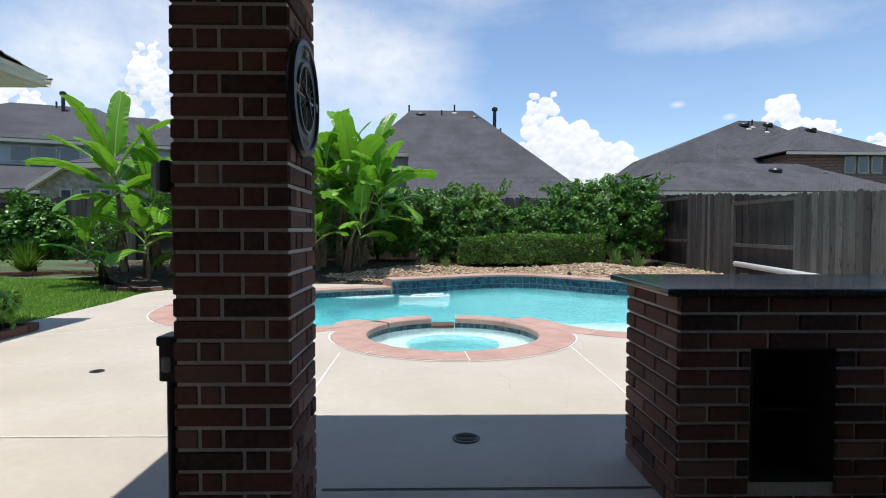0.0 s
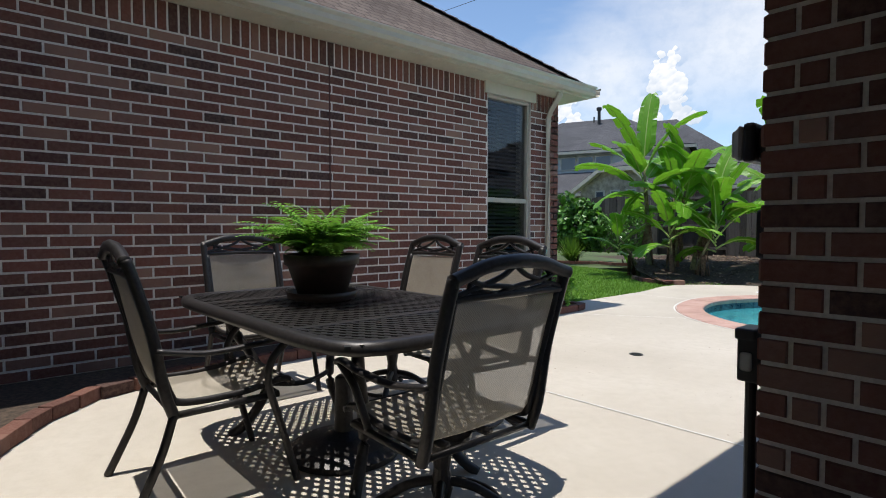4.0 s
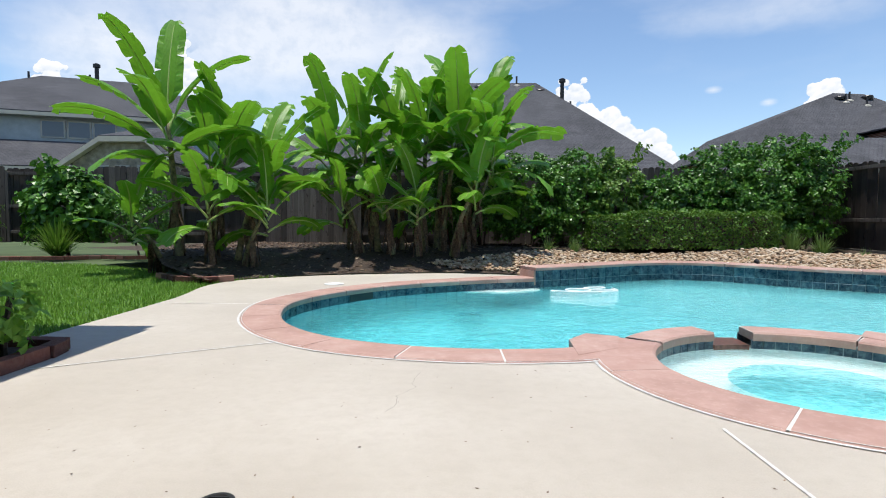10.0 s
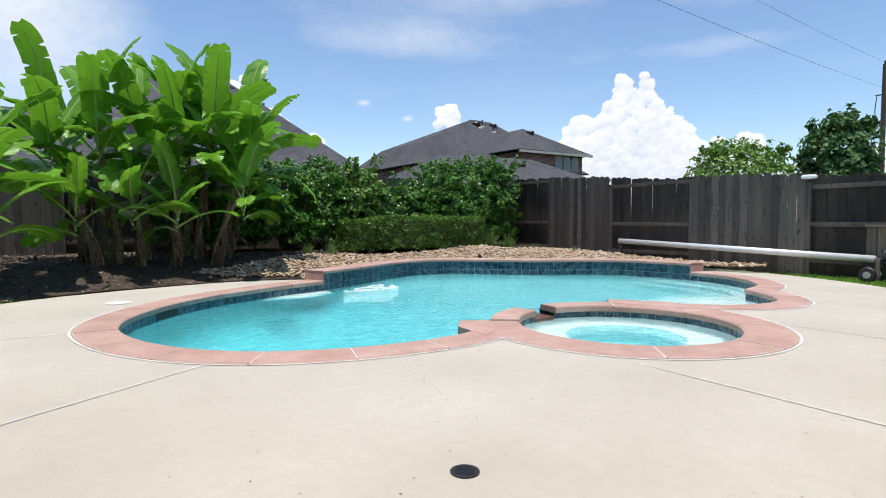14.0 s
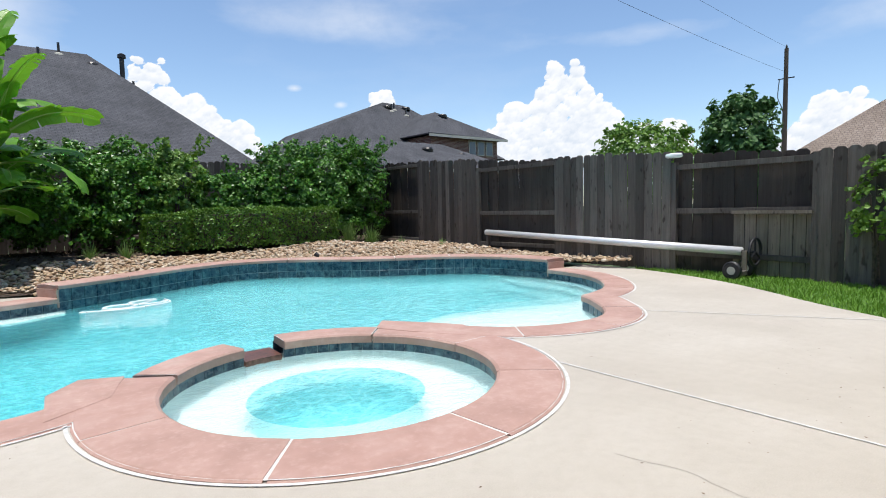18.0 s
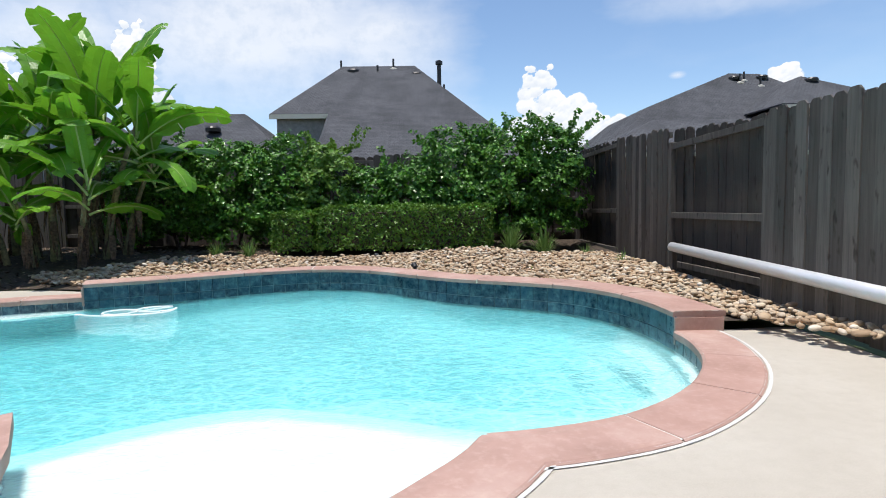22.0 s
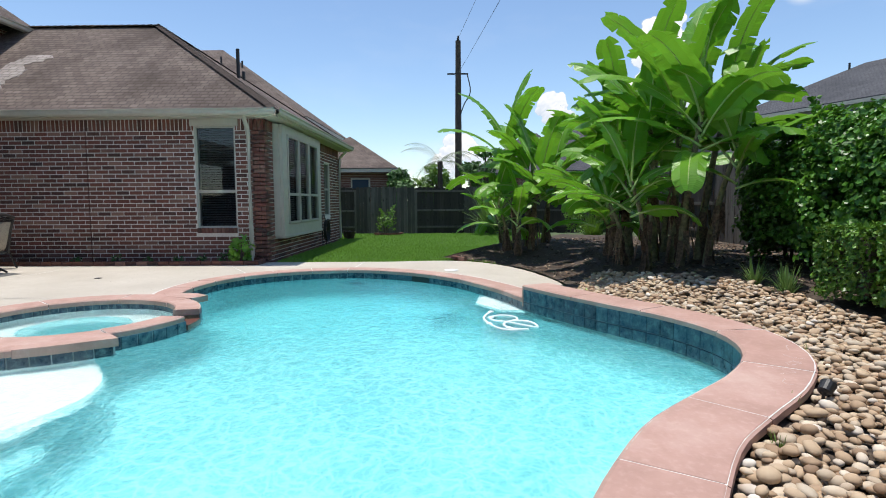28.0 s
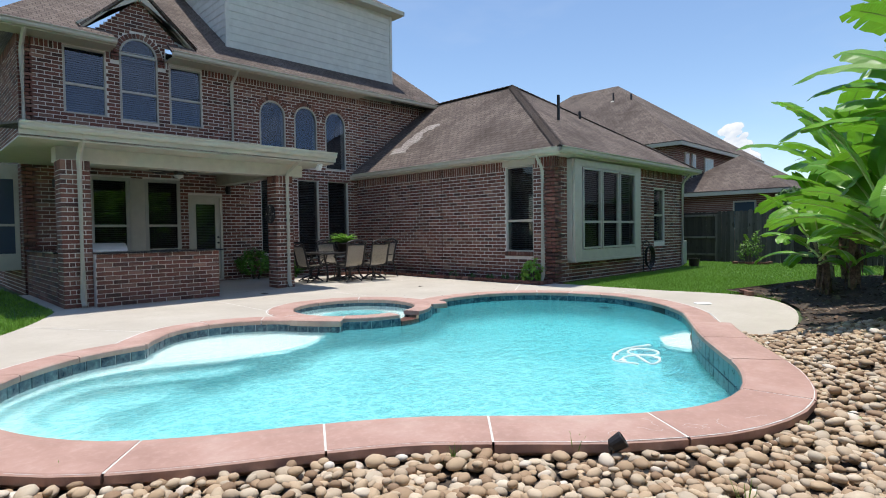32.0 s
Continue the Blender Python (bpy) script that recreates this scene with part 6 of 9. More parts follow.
banana_plant("banana_plant", -6.15, 8.25, [(-0.32, -0.05, 2.28, -0.08, -0.14, 10, 1.05), (0.1, 0.15, 1.78, 0.22, 0.07, 10, 0.92), (0.5, 0.15, 1.63, 0.45, 0.14, 10, 0.88), (-0.1, 0.5, 1.73, -0.08, 0.28, 8, 0.85), (0.7, -0.1, 0.97, 0.42, -0.07, 8, 0.68), (-0.45, -0.25, 0.82, -0.38, -0.21, 7, 0.62), (0.25, -0.2, 1.07, 0.08, -0.28, 8, 0.7)], "clump of tall banana plants with torn bright leaves", 71, 0.04)
banana_plant("banana_plant", -2.95, 9.95, [(-1, -0.05, 1.88, -0.48, -0.14, 10, 0.95), (-0.6, -0.15, 2.03, -0.27, -0.17, 10, 0.98), (-0.2, 0.1, 2.13, -0.08, 0.00, 10, 0.98), (0.2, -0.05, 2.23, 0.08, -0.14, 11, 1), (0.55, 0.1, 2.28, 0.33, -0.07, 11, 1.02), (0.92, 0.05, 2.13, 0.57, 0.00, 11, 1), (-0.75, 0.45, 1.98, -0.45, 0.35, 9, 0.95), (0.45, 0.5, 2.33, 0.15, 0.28, 9, 1), (-0.3, -0.35, 1.17, -0.15, -0.35, 8, 0.75), (0.75, -0.3, 1.27, 0.42, -0.42, 8, 0.78), (0.15, -0.4, 1.02, 0.00, -0.35, 8, 0.68), (-0.85, -0.3, 0.97, -0.33, -0.28, 7, 0.68), (1.05, 0.35, 1.68, 0.48, 0.14, 9, 0.85)], "large clump of banana plants with torn bright leaves", 72, 0.17)

# shrubs of the far lawn corner
shrub("shrub", -10.7, 11.7, 0.95, 0.6, 1.95, 3600, BUSH, "dark broad-leaved bush against the fence", 81, 0.13, 0.25, 4, 2)
shrub("shrub", -8.85, 11.3, 0.62, 0.5, 1.45, 2300, BUSH, "small rounded bush in a brick-edged bed", 82, 0.065, 0.25, 3, 3)
tuft("daylily_clump", -10.4, 10.9, 260, 0.85, "bright green strap-leaved clump", 83, BUSH_LIGHT, 0.0)
shrub("shrub", -12.9, 11.3, 0.7, 0.7, 1.75, 2500, BUSH_LIGHT, "feathery light green bush at the lawn's far corner", 84, 0.07, 0.1, 3, 4)
tuft("pampas_grass", -14.2, 8.2, 160, 1.9, "tall reedy grass clump by the far fence", 85, TUFT, 0.0)
shrub("shrub", -14.4, 4.4, 0.35, 0.35, 0.85, 420, BUSH_LIGHT, "sparse young shrub in a small brick ring", 86, 0.06, 0.1, 3, 3)
for i, (x, y, r, h) in enumerate(((-4.83, 2.72, 0.20, 0.55), (-4.86, 2.35, 0.14, 0.28), (-4.84, 1.5, 0.14, 0.22), (-4.84, 0.9, 0.12, 0.20), (-4.82, 0.3, 0.15, 0.25), (-4.84, -0.5, 0.12, 0.2), (-4.85, 1.95, 0.12, 0.25))):
    shrub("bedding_plant", x, y, r if i == 0 else r * 0.8, r if i == 0 else r * 0.6, h if i == 0 else h * 0.7, int(1500 * r) if i == 0 else int(420 * r), FERN if i == 0 else TREE, "leafy green plant in the narrow brick-edged bed by the house wall", 90 + i, 0.075 if i == 0 else 0.05, 0.0, 2)
shrub("bedding_plant", -1.5, -3.7, 0.45, 0.35, 0.75, 1500, BUSH, "dark green shrub in the bed under the patio windows", 98, 0.06)
shrub("bedding_plant", -2.4, -3.75, 0.5, 0.3, 0.45, 1300, BUSH, "low dark green plants in the bed under the patio windows", 99, 0.06)


def grass_field(name, poly, dens, ln, label, seed, weight=None):
    """Grass blades over a plan area."""
    rng = np.random.RandomState(seed)
    xs, ys = [p[0] for p in poly], [p[1] for p in poly]
    area = (max(xs) - min(xs)) * (max(ys) - min(ys))
    verts, faces = [], []
    pl = [(p[0], p[1]) for p in poly]
    for i in range(int(area * dens)):
        x, y = rng.uniform(min(xs), max(xs)), rng.uniform(min(ys), max(ys))
        if weight and rng.uniform() > weight(x, y):
            continue
        if not inside((x, y), pl):
            continue
        a, l, t = rng.uniform(0, 6.28), ln * rng.uniform(0.6, 1.3), rng.uniform(0.1, 0.7)
        w = 0.006 + 0.004 * rng.uniform()
        c, s = math.cos(a), math.sin(a)
        b = len(verts)
        verts += [(x - s * w, y + c * w, -0.012), (x + s * w, y - c * w, -0.012), (x + c * l * math.sin(t), y + s * l * math.sin(t), l * math.cos(t) - 0.012)]
        faces.append((b, b + 1, b + 2))
    return tagged(raw(name, verts, faces, GRASS), label, "grass", kind="stuff")


grass_field("grass", lawn_w_poly, 1500, 0.05, "short mown lawn grass", 5, lambda x, y: 1.0 if x > -9 else 0.55)
grass_field("grass", lawn_e_poly, 1900, 0.05, "short mown grass strip by the fence", 6, lambda x, y: 1.0 if y > 0 else 0.4)

# beds of mulch and river stones
bed_soil_poly = [Vector((-5.35, 6.6, 0)), Vector((-5.2, 7.2, 0)), Vector((-4.65, 7.7, 0)), Vector((-3.95, 8.05, 0)), Vector((-3.0, 8.30, 0)), Vector((-2.1, 8.42, 0)), Vector((-1.3, 8.25, 0)), Vector((-0.98, 8.12, 0))] + offset(wall_r, 0.3)[::-1] + [Vector((5.95, 5.4, 0)), Vector((6.06, 5.4, 0)), Vector((6.06, 12.6, 0)), Vector((-7.5, 12.6, 0)), Vector((-9.0, 9.7, 0)), Vector((-7.2, 8.7, 0)), Vector((-6.3, 7.4, 0))]
soil = tagged(raw("ground_planting_bed", *gridded(bed_soil_poly, 0.22, lambda x, y: bed_z(x, y) if y < 12.5 else 0.29), SOIL), "dark mulch and soil of the planting bed", "planting bed", kind="structure")


# ---- river stones ----
STONE = Mat("river_stone", 0.75, spec=0.3)
_r, _a, _b = STONE.rand(), STONE.noise(STONE.pos(), 7.0, 4.0), STONE.noise(STONE.pos(), 60.0, 4.0)
_c = STONE.ramp(_r, (0.0, (0.24, 0.155, 0.095)), (0.25, (0.42, 0.30, 0.19)), (0.5, (0.54, 0.41, 0.275)), (0.75, (0.46, 0.39, 0.30)), (0.92, (0.64, 0.53, 0.39)), (1.0, (0.70, 0.65, 0.57)))
_c = STONE.mix(STONE.level(_a, 0.4, 0.7, 0, 0.55), _c, (0.36, 0.235, 0.14))
STONE.color(_c).bump(_b, 0.35, 0.004)
STONE = STONE.m


def stone_shape(seed):
    bm = bmesh.new()
    bmesh.ops.create_icosphere(bm, subdivisions=2, radius=1.0)
    rng = random.Random(seed)
    sx, sy, sz = rng.uniform(0.8, 1.3), rng.uniform(0.65, 0.95), rng.uniform(0.42, 0.65)
    for v in bm.verts:
        k = 1 + 0.22 * noise.noise(v.co * 0.9 + Vector((seed * 3.7, 0, 0))) + 0.05 * noise.noise(v.co * 3 + Vector((0, seed, 0)))
        v.co = Vector((v.co.x * sx, v.co.y * sy, v.co.z * sz)) * k
    me = bpy.data.meshes.new("stone")
    bm.to_mesh(me)
    bm.free()
    me.materials.append(STONE)
    me.polygons.foreach_set("use_smooth", [True] * len(me.polygons))
    return me


stone_meshes = [stone_shape(s) for s in range(10)]
rock_inner = offset(wall_r, 0.40)
rock_poly = [(p.x, p.y) for p in rock_inner[4:]] + [(-1.1, 8.35), (-2.2, 8.75), (-2.6, 9.1), (-1.2, 9.6), (-0.3, 10.1), (0.5, 10.25), (2.5, 10.3), (4.2, 10.35), (5.3, 10.5), (5.98, 10.3), (6.02, 4.2), (5.82, 4.6), (5.66, 5.1), (5.40, 5.6)]
stones = thing("river_stone_bed", "bed of rounded tan and brown river stones behind the pool", "river stones", kind="structure")
_rng = np.random.RandomState(12)
_placed, _joined_v, _joined_f, _base = [], [], [], 0
_cell = {}
_tris = []
for me in stone_meshes:
    co = np.empty(len(me.vertices) * 3)
    me.vertices.foreach_get("co", co)
    _tris.append((co.reshape(-1, 3), np.array([p.vertices[:] for p in me.polygons])))
_count = 0
for _i in range(46000):
    x, y = _rng.uniform(-2.6, 6.0), _rng.uniform(4.6, 10.5)
    if not inside((x, y), rock_poly):
        continue
    s = 0.021 + 0.032 * _rng.beta(1.4, 2.8)
    key = (int(x / 0.18), int(y / 0.18))
    near_by = [q for i in (-1, 0, 1) for j in (-1, 0, 1) for q in _cell.get((key[0] + i, key[1] + j), ())]
    ground_here = bed_z(x, y)
    z = 0.006 + s * 0.38
    bad = False
    for (qx, qy, qz, qs) in near_by:
        d2 = (qx - x) ** 2 + (qy - y) ** 2
        if d2 < (0.72 * (s + qs)) ** 2:
            if d2 < (0.42 * (s + qs)) ** 2 or qz > 0.048:
                bad = True
                break
            z = max(z, qz + 0.4 * (s + qs) * 0.6)
    if bad:
        continue
    _cell.setdefault(key, []).append((x, y, z, s))
    k, a, tx, ty = _rng.randint(10), _rng.uniform(0, 360), _rng.uniform(-16, 16), _rng.uniform(-16, 16)
    m = pose(x, y, z + ground_here, tx, ty, a) @ Matrix.Diagonal((s, s, s, 1))
    if _count < 300 and 2.3 < x < 5.0 and 7.75 < y < 9.9 and (x - 1.5) * 0.55 + y > 9.35:
        ob = new("stone", stone_meshes[k])
        ob.matrix_basis = m
        ob.parent = stones
        _count += 1
    else:
        M = np.array(m)
        co, tri = _tris[k]
        _joined_v.append(co @ M[:3, :3].T + M[:3, 3])
        _joined_f.append(tri + _base)
        _base += len(co)
_me = bpy.data.meshes.new("stones")
_me.from_pydata(np.concatenate(_joined_v).tolist(), [], np.concatenate(_joined_f).tolist())
_me.materials.append(STONE)
_me.polygons.foreach_set("use_smooth", [True] * len(_me.polygons))
_ob = new("stones", _me)
_ob.parent = stones
tagged(_ob, "rounded river stones", kind="stuff")

# bark chips on the mulch
_v, _f = [], []
_r2 = np.random.RandomState(4)
_bp = [(p[0], p[1]) for p in bed_soil_poly]
for _i in range(9000):
    x, y = _r2.uniform(-7.5, 0.5), _r2.uniform(6.6, 12.4)
    if not inside((x, y), _bp) or inside((x, y), rock_poly):
        continue
    s, a, t = _r2.uniform(0.012, 0.04), _r2.uniform(0, 6.28), _r2.uniform(-0.5, 0.5)
    c, q = math.cos(a) * s, math.sin(a) * s
    b = len(_v)
    g = bed_z(x, y) + 0.004
    _v += [(x - c - q * 0.4, y - q + c * 0.4, g), (x + c - q * 0.4, y + q + c * 0.4, g + 0.002 + abs(t) * s), (x + c + q * 0.4, y + q - c * 0.4, g + 0.006 + abs(t) * s), (x - c + q * 0.4, y - q - c * 0.4, g)]
    _f.append((b, b + 1, b + 2, b + 3))
CHIP = Mat("bark_chip", 0.95, spec=0.1)
CHIP.color(CHIP.ramp(CHIP.rand(), (0.0, (0.04, 0.027, 0.02)), (0.7, (0.15, 0.10, 0.07)), (1.0, (0.34, 0.27, 0.2))))
tagged(raw("mulch_chips", _v, _f, CHIP.m), "scattered bark mulch and leaf litter", "mulch", kind="stuff")


# ---- neighbouring houses ----
def block_house(name, at, rz, w, d, wall_h, ridge_h, ridge_len, wall_mat, roof_mat, label, windows=(), vents=(), over=0.45, lower=None, planes=None):
    """A hipped house: walls, roof, fascia, windows (x along, z, width, height on the side facing -y) and roof vents."""
    t = thing(name, label, "house", at=(*at, 0), rz=rz)
    part("wall", boxed(-w / 2, -d / 2, -0.1, w / 2, d / 2, wall_h), wall_mat, t)
    x, y, r = w / 2 + over, d / 2 + over, ridge_len / 2
    z = wall_h
    for slope in planes or [[(-x, -y, z), (x, -y, z), (r, 0, ridge_h), (-r, 0, ridge_h)], [(x, y, z), (-x, y, z), (-r, 0, ridge_h), (r, 0, ridge_h)], [(x, -y, z), (x, y, z), (r, 0, ridge_h)], [(-x, y, z), (-x, -y, z), (-r, 0, ridge_h)]]:
        roof("roof_slope", [slope], roof_mat, t, thick=0.08)
    bm = bmesh.new()
    box(bm, -x, -y, z - 0.2, x, -y + 0.04, z - 0.04)
    box(bm, -x, y - 0.04, z - 0.2, x, y, z - 0.04)
    box(bm, -x, -y + 0.041, z - 0.2, -x + 0.04, y - 0.041, z - 0.04)
    box(bm, x - 0.04, -y + 0.041, z - 0.2, x, y - 0.041, z - 0.04)
    if planes:
        bm.free()
    else:
        part("fascia", bm, TRIM if lower is None else lower, t)
    for (wx, wz, ww, wh, side) in windows:
        win = part("window", boxed(-ww / 2, -0.03, -wh / 2, ww / 2, 0.03, wh / 2, 0.01), FRAME, t)
        pane = part("pane", boxed(-ww / 2 + 0.07, -0.036, -wh / 2 + 0.07, ww / 2 - 0.07, 0.0, wh / 2 - 0.07), WIN_FAR, win)
        if side == "s":
            win.matrix_basis = pose(wx, -d / 2 - 0.02, wz)
        elif side == "e":
            win.matrix_basis = pose(w / 2 + 0.02, wx, wz, 0, 0, 90)
        else:
            win.matrix_basis = pose(-w / 2 - 0.02, wx, wz, 0, 0, -90)
    for (vx, vy, vz, kind) in vents:
        if kind == "pipe":
            v = part("vent_pipe", tube(bmesh.new(), [(0, 0, -0.3), (0, 0, 0.45)], 0.05, 10), METAL_DARK, t)
            part("flashing", lathe(bmesh.new(), [(0.22, -0.12), (0.20, -0.04), (0.07, 0.02)], 12), TRIM, v)
        elif kind == "flue":
            v = part("flue_pipe", tube(bmesh.new(), [(0, 0, -0.3), (0, 0, 0.95)], 0.10, 12), METAL_DARK, t)
            part("cap", lathe(bmesh.new(), [(0.10, 0.93), (0.17, 0.95), (0.17, 1.10), (0.06, 1.16)], 14), METAL_DARK, v)
        else:
            v = part("roof_vent", lathe(bmesh.new(), [(0.30, -0.08), (0.32, 0.06), (0.26, 0.14), (0.05, 0.17)], 16), METAL_DARK, t)
        v.matrix_basis = pose(vx, vy, vz)
    return t


WIN_FAR = Mat("far_window_glass", 0.08, spec=0.8).color((0.05, 0.07, 0.10)).m
BRICK_FAR = Mat("far_brick", 0.9, spec=0.2)
_bt = BRICK_FAR.t.nodes.new("ShaderNodeTexBrick")
BRICK_FAR.set(_bt.inputs["Vector"], BRICK_FAR.node("ShaderNodeMapping", Vector=BRICK_FAR.coord.outputs["Object"], Rotation=(radians(90), 0, 0)).outputs[0])
for _k, _val in (("Scale", 1.0), ("Mortar Size", 0.008), ("Brick Width", 0.26), ("Row Height", 0.081)):
    _bt.inputs[_k].default_value = _val
_bt.inputs["Color1"].default_value, _bt.inputs["Color2"].default_value, _bt.inputs["Mortar"].default_value = (0.13, 0.06, 0.05, 1), (0.22, 0.11, 0.085, 1), (0.40, 0.35, 0.31, 1)
BRICK_FAR.color(_bt.outputs["Color"])
BRICK_FAR = BRICK_FAR.m
STONE_WALL = plain("pale_stone_wall", (0.42, 0.37, 0.29), 0.9, grain=5, amount=0.25)
SIDING_BLUE = plain("grey_blue_siding", (0.42, 0.46, 0.47), 0.7, grain=4, amount=0.08)
SIDING_TAUPE = plain("taupe_siding", (0.30, 0.27, 0.24), 0.8, grain=6, amount=0.15)

hip = [[(-1.7, -9.25, 2.25), (6.75, -9.25, 2.25), (1.8, 0, 8.05), (-1.8, 0, 8.05), (-4.15, -4.95, 4.95), (-1.7, -4.95, 4.95)], [(6.75, -9.25, 2.25), (6.75, 9.25, 2.25), (1.8, 0, 8.05)], [(-4.15, 4.95, 4.95), (-4.15, -4.95, 4.95), (-1.8, 0, 8.05)], [(6.75, 9.25, 2.25), (-4.15, 9.25, 2.25), (-1.8, 0, 8.05), (1.8, 0, 8.05)]]
hn = block_house("house", (0.4, 30.6), 0, 3.4, 17.6, 2.2, 8.05, 3.6, BRICK_FAR, SHINGLE_DARK, "neighbour's house with a tall charcoal hip roof", planes=hip, vents=[(-1.9, 0.25, 7.95, "pipe"), (-1.2, -0.45, 7.65, "vent"), (0.0, -0.6, 7.5, "pipe"), (0.75, -0.2, 7.9, "pipe"), (1.9, -0.7, 7.4, "vent"), (3.0, -1.0, 6.9, "flue"), (3.2, -2.2, 6.2, "pipe")])
hn.matrix_basis = hn.matrix_basis @ Matrix.Diagonal((1.04, 1.0, 1.04, 1))
part("upper_wall", boxed(-3.9, -4.75, -0.1, -1.72, 4.7, 4.9), SIDING_TAUPE, hn, "taupe lap siding")
part("wall", boxed(1.71, -8.8, -0.1, 6.3, 8.8, 2.2), BRICK_FAR, hn)
part("fascia", boxed(-4.15, -4.99, 4.74, -1.7, -4.93, 4.93), TRIM, hn)
part("soffit", boxed(-4.15, -4.92, 4.84, -1.71, -4.76, 4.88), TRIM, hn)
block_house("house", (-7.1, 27.0), 0, 8.2, 7.0, 3.0, 5.4, 3.4, BRICK_FAR, SHINGLE_DARK, "low wing of the neighbour's house with a charcoal roof", vents=[(1.0, -2.0, 4.4, "vent")])
ne = [[(12.2, 28.0, 4.3), (27.0, 28.0, 4.3), (21.8, 33, 8.3), (20.0, 33, 8.36), (14.1, 30.03, 5.95)], [(12.2, 38.0, 4.3), (12.2, 28.0, 4.3), (14.1, 30.03, 5.95), (14.1, 36.0, 5.95)], [(14.1, 36.0, 5.95), (14.1, 30.03, 5.95), (20.0, 33, 8.36)], [(27.0, 28.0, 4.3), (27.0, 38.0, 4.3), (21.8, 33, 8.3)], [(27.0, 38.0, 4.3), (12.2, 38.0, 4.3), (14.1, 36.0, 5.95), (20.0, 33, 8.36), (21.8, 33, 8.3)],
      [(18.9, 26.3, 5.45), (25.5, 26.3, 5.4), (21.5, 29.0, 7.25)], [(25.5, 26.3, 5.4), (25.5, 33.0, 5.4), (21.8, 33.0, 7.3), (21.5, 29.0, 7.25)], [(18.9, 33.0, 5.45), (18.9, 26.3, 5.45), (21.5, 29.0, 7.25), (21.8, 33.0, 7.3)]]
nb = block_house("house", (22.2, 30.0), 0, 5.6, 6.4, 5.36, 7.0, 1.0, BRICK_FAR, SHINGLE_DARK, "two-storey brick house with a charcoal hip roof", windows=[(0.55, 4.75, 0.62, 0.95, "s"), (1.30, 4.75, 0.62, 0.95, "s"), (2.05, 4.75, 0.62, 0.95, "s")], vents=[(-2.15, 2.5, 7.92, "vent"), (-2.0, 2.2, 7.70, "pipe"), (-1.65, 2.4, 7.85, "pipe"), (-1.0, 1.9, 7.45, "pipe"), (-0.55, 2.55, 7.97, "vent"), (-0.5, -1.5, 6.90, "vent")], planes=[[(x - 22.2, y - 30.0, z) for x, y, z in face] for face in ne])
part("wall", boxed(-9.6, -1.6, -0.1, -2.81, 7.6, 4.25), BRICK_FAR, nb)
part("fascia", boxed(-3.3, -3.72, 5.24, 3.3, -3.68, 5.40), TRIM, nb)
block_house("house", (15.3, 24.4), 0, 11.6, 5.6, 2.9, 4.5, 6.0, BRICK_FAR, SHINGLE_DARK, "single-storey front of the brick house with a charcoal roof", vents=[(1.2, -1.0, 4.0, "vent"), (3.5, -1.0, 3.8, "vent")])
block_house("house", (-21.2, 28.2), 21, 12.0, 9.0, 5.45, 8.0, 4.0, SIDING_BLUE, SHINGLE_DARK, "two-storey house with pale siding and three upstairs windows", windows=[(-0.35, 4.75, 0.95, 0.8, "s"), (0.65, 4.75, 0.95, 0.8, "s"), (1.65, 4.75, 0.95, 0.8, "s")], vents=[(-2.4, -0.5, 7.6, "pipe"), (0.6, -0.8, 7.5, "flue"), (0.2, -0.4, 7.7, "pipe")])
block_house("house", (-20.6, 23.4), 21, 12.5, 4.5, 2.9, 4.2, 9.0, STONE_WALL, SHINGLE_DARK, "single-storey front of the pale-sided house", windows=[(0.2, 2.0, 0.5, 1.0, "s"), (1.2, 2.0, 0.5, 1.0, "s"), (2.2, 2.0, 0.5, 1.0, "s")])
sb = block_house("house", (-14.5, 21.9), 0, 3.7, 3.9, 2.95, 4.5, 0.4, STONE_WALL, SHINGLE_DARK, "stone-faced gabled bay of the pale-sided house", windows=[(-0.75, 2.35, 0.5, 0.9, "s"), (0.05, 2.35, 0.5, 0.9, "s"), (0.85, 2.35, 0.5, 0.9, "s")], planes=[[(-2.15, -2.25, 2.9), (-0.65, -2.25, 3.86), (-0.35, 0.2, 4.5), (-2.15, 2.2, 2.9)], [(2.05, -2.25, 2.9), (2.05, 2.2, 2.9), (0.75, 0.2, 4.5), (1.05, -2.25, 3.86)], [(-0.65, -2.25, 3.86), (1.05, -2.25, 3.86), (0.75, 0.2, 4.5), (-0.35, 0.2, 4.5)]])
bm = bmesh.new()
bm.faces.new([bm.verts.new(q) for q in ((-1.85, -1.96, 2.9), (1.85, -1.96, 2.9), (1.05, -1.96, 3.8), (-0.65, -1.96, 3.8))])
part("gable_wall", bm, STONE_WALL, sb)
for p, q in (((-2.2, 2.86), (-0.65, 3.83)), ((-0.65, 3.83), (1.05, 3.83)), ((1.05, 3.83), (2.1, 2.86))):
    bm = bmesh.new()
    strip(bm, [[(p[0], -2.28, p[1]), (q[0], -2.28, q[1])], [(p[0], -2.28, p[1] - 0.2), (q[0], -2.28, q[1] - 0.2)], [(p[0], -2.0, p[1] - 0.2), (q[0], -2.0, q[1] - 0.2)]])
    part("rake_board", bm, TRIM, sb, "cream raking board")
block_house("house", (-32.0, 17.0), 60, 13.0, 10.0, 3.0, 6.8, 4.0, BRICK_FAR, SHINGLE_DARK, "brick house with a dark roof beyond the fence", vents=[(1.0, -1.0, 6.0, "pipe"), (-1.0, -1.2, 5.9, "pipe")])
block_house("house", (-28.5, 22.0), 50, 5.0, 5.0, 5.3, 6.0, 3.0, SIDING_TAUPE, SHINGLE_DARK, "upper storey of a dark-roofed house", over=0.35)
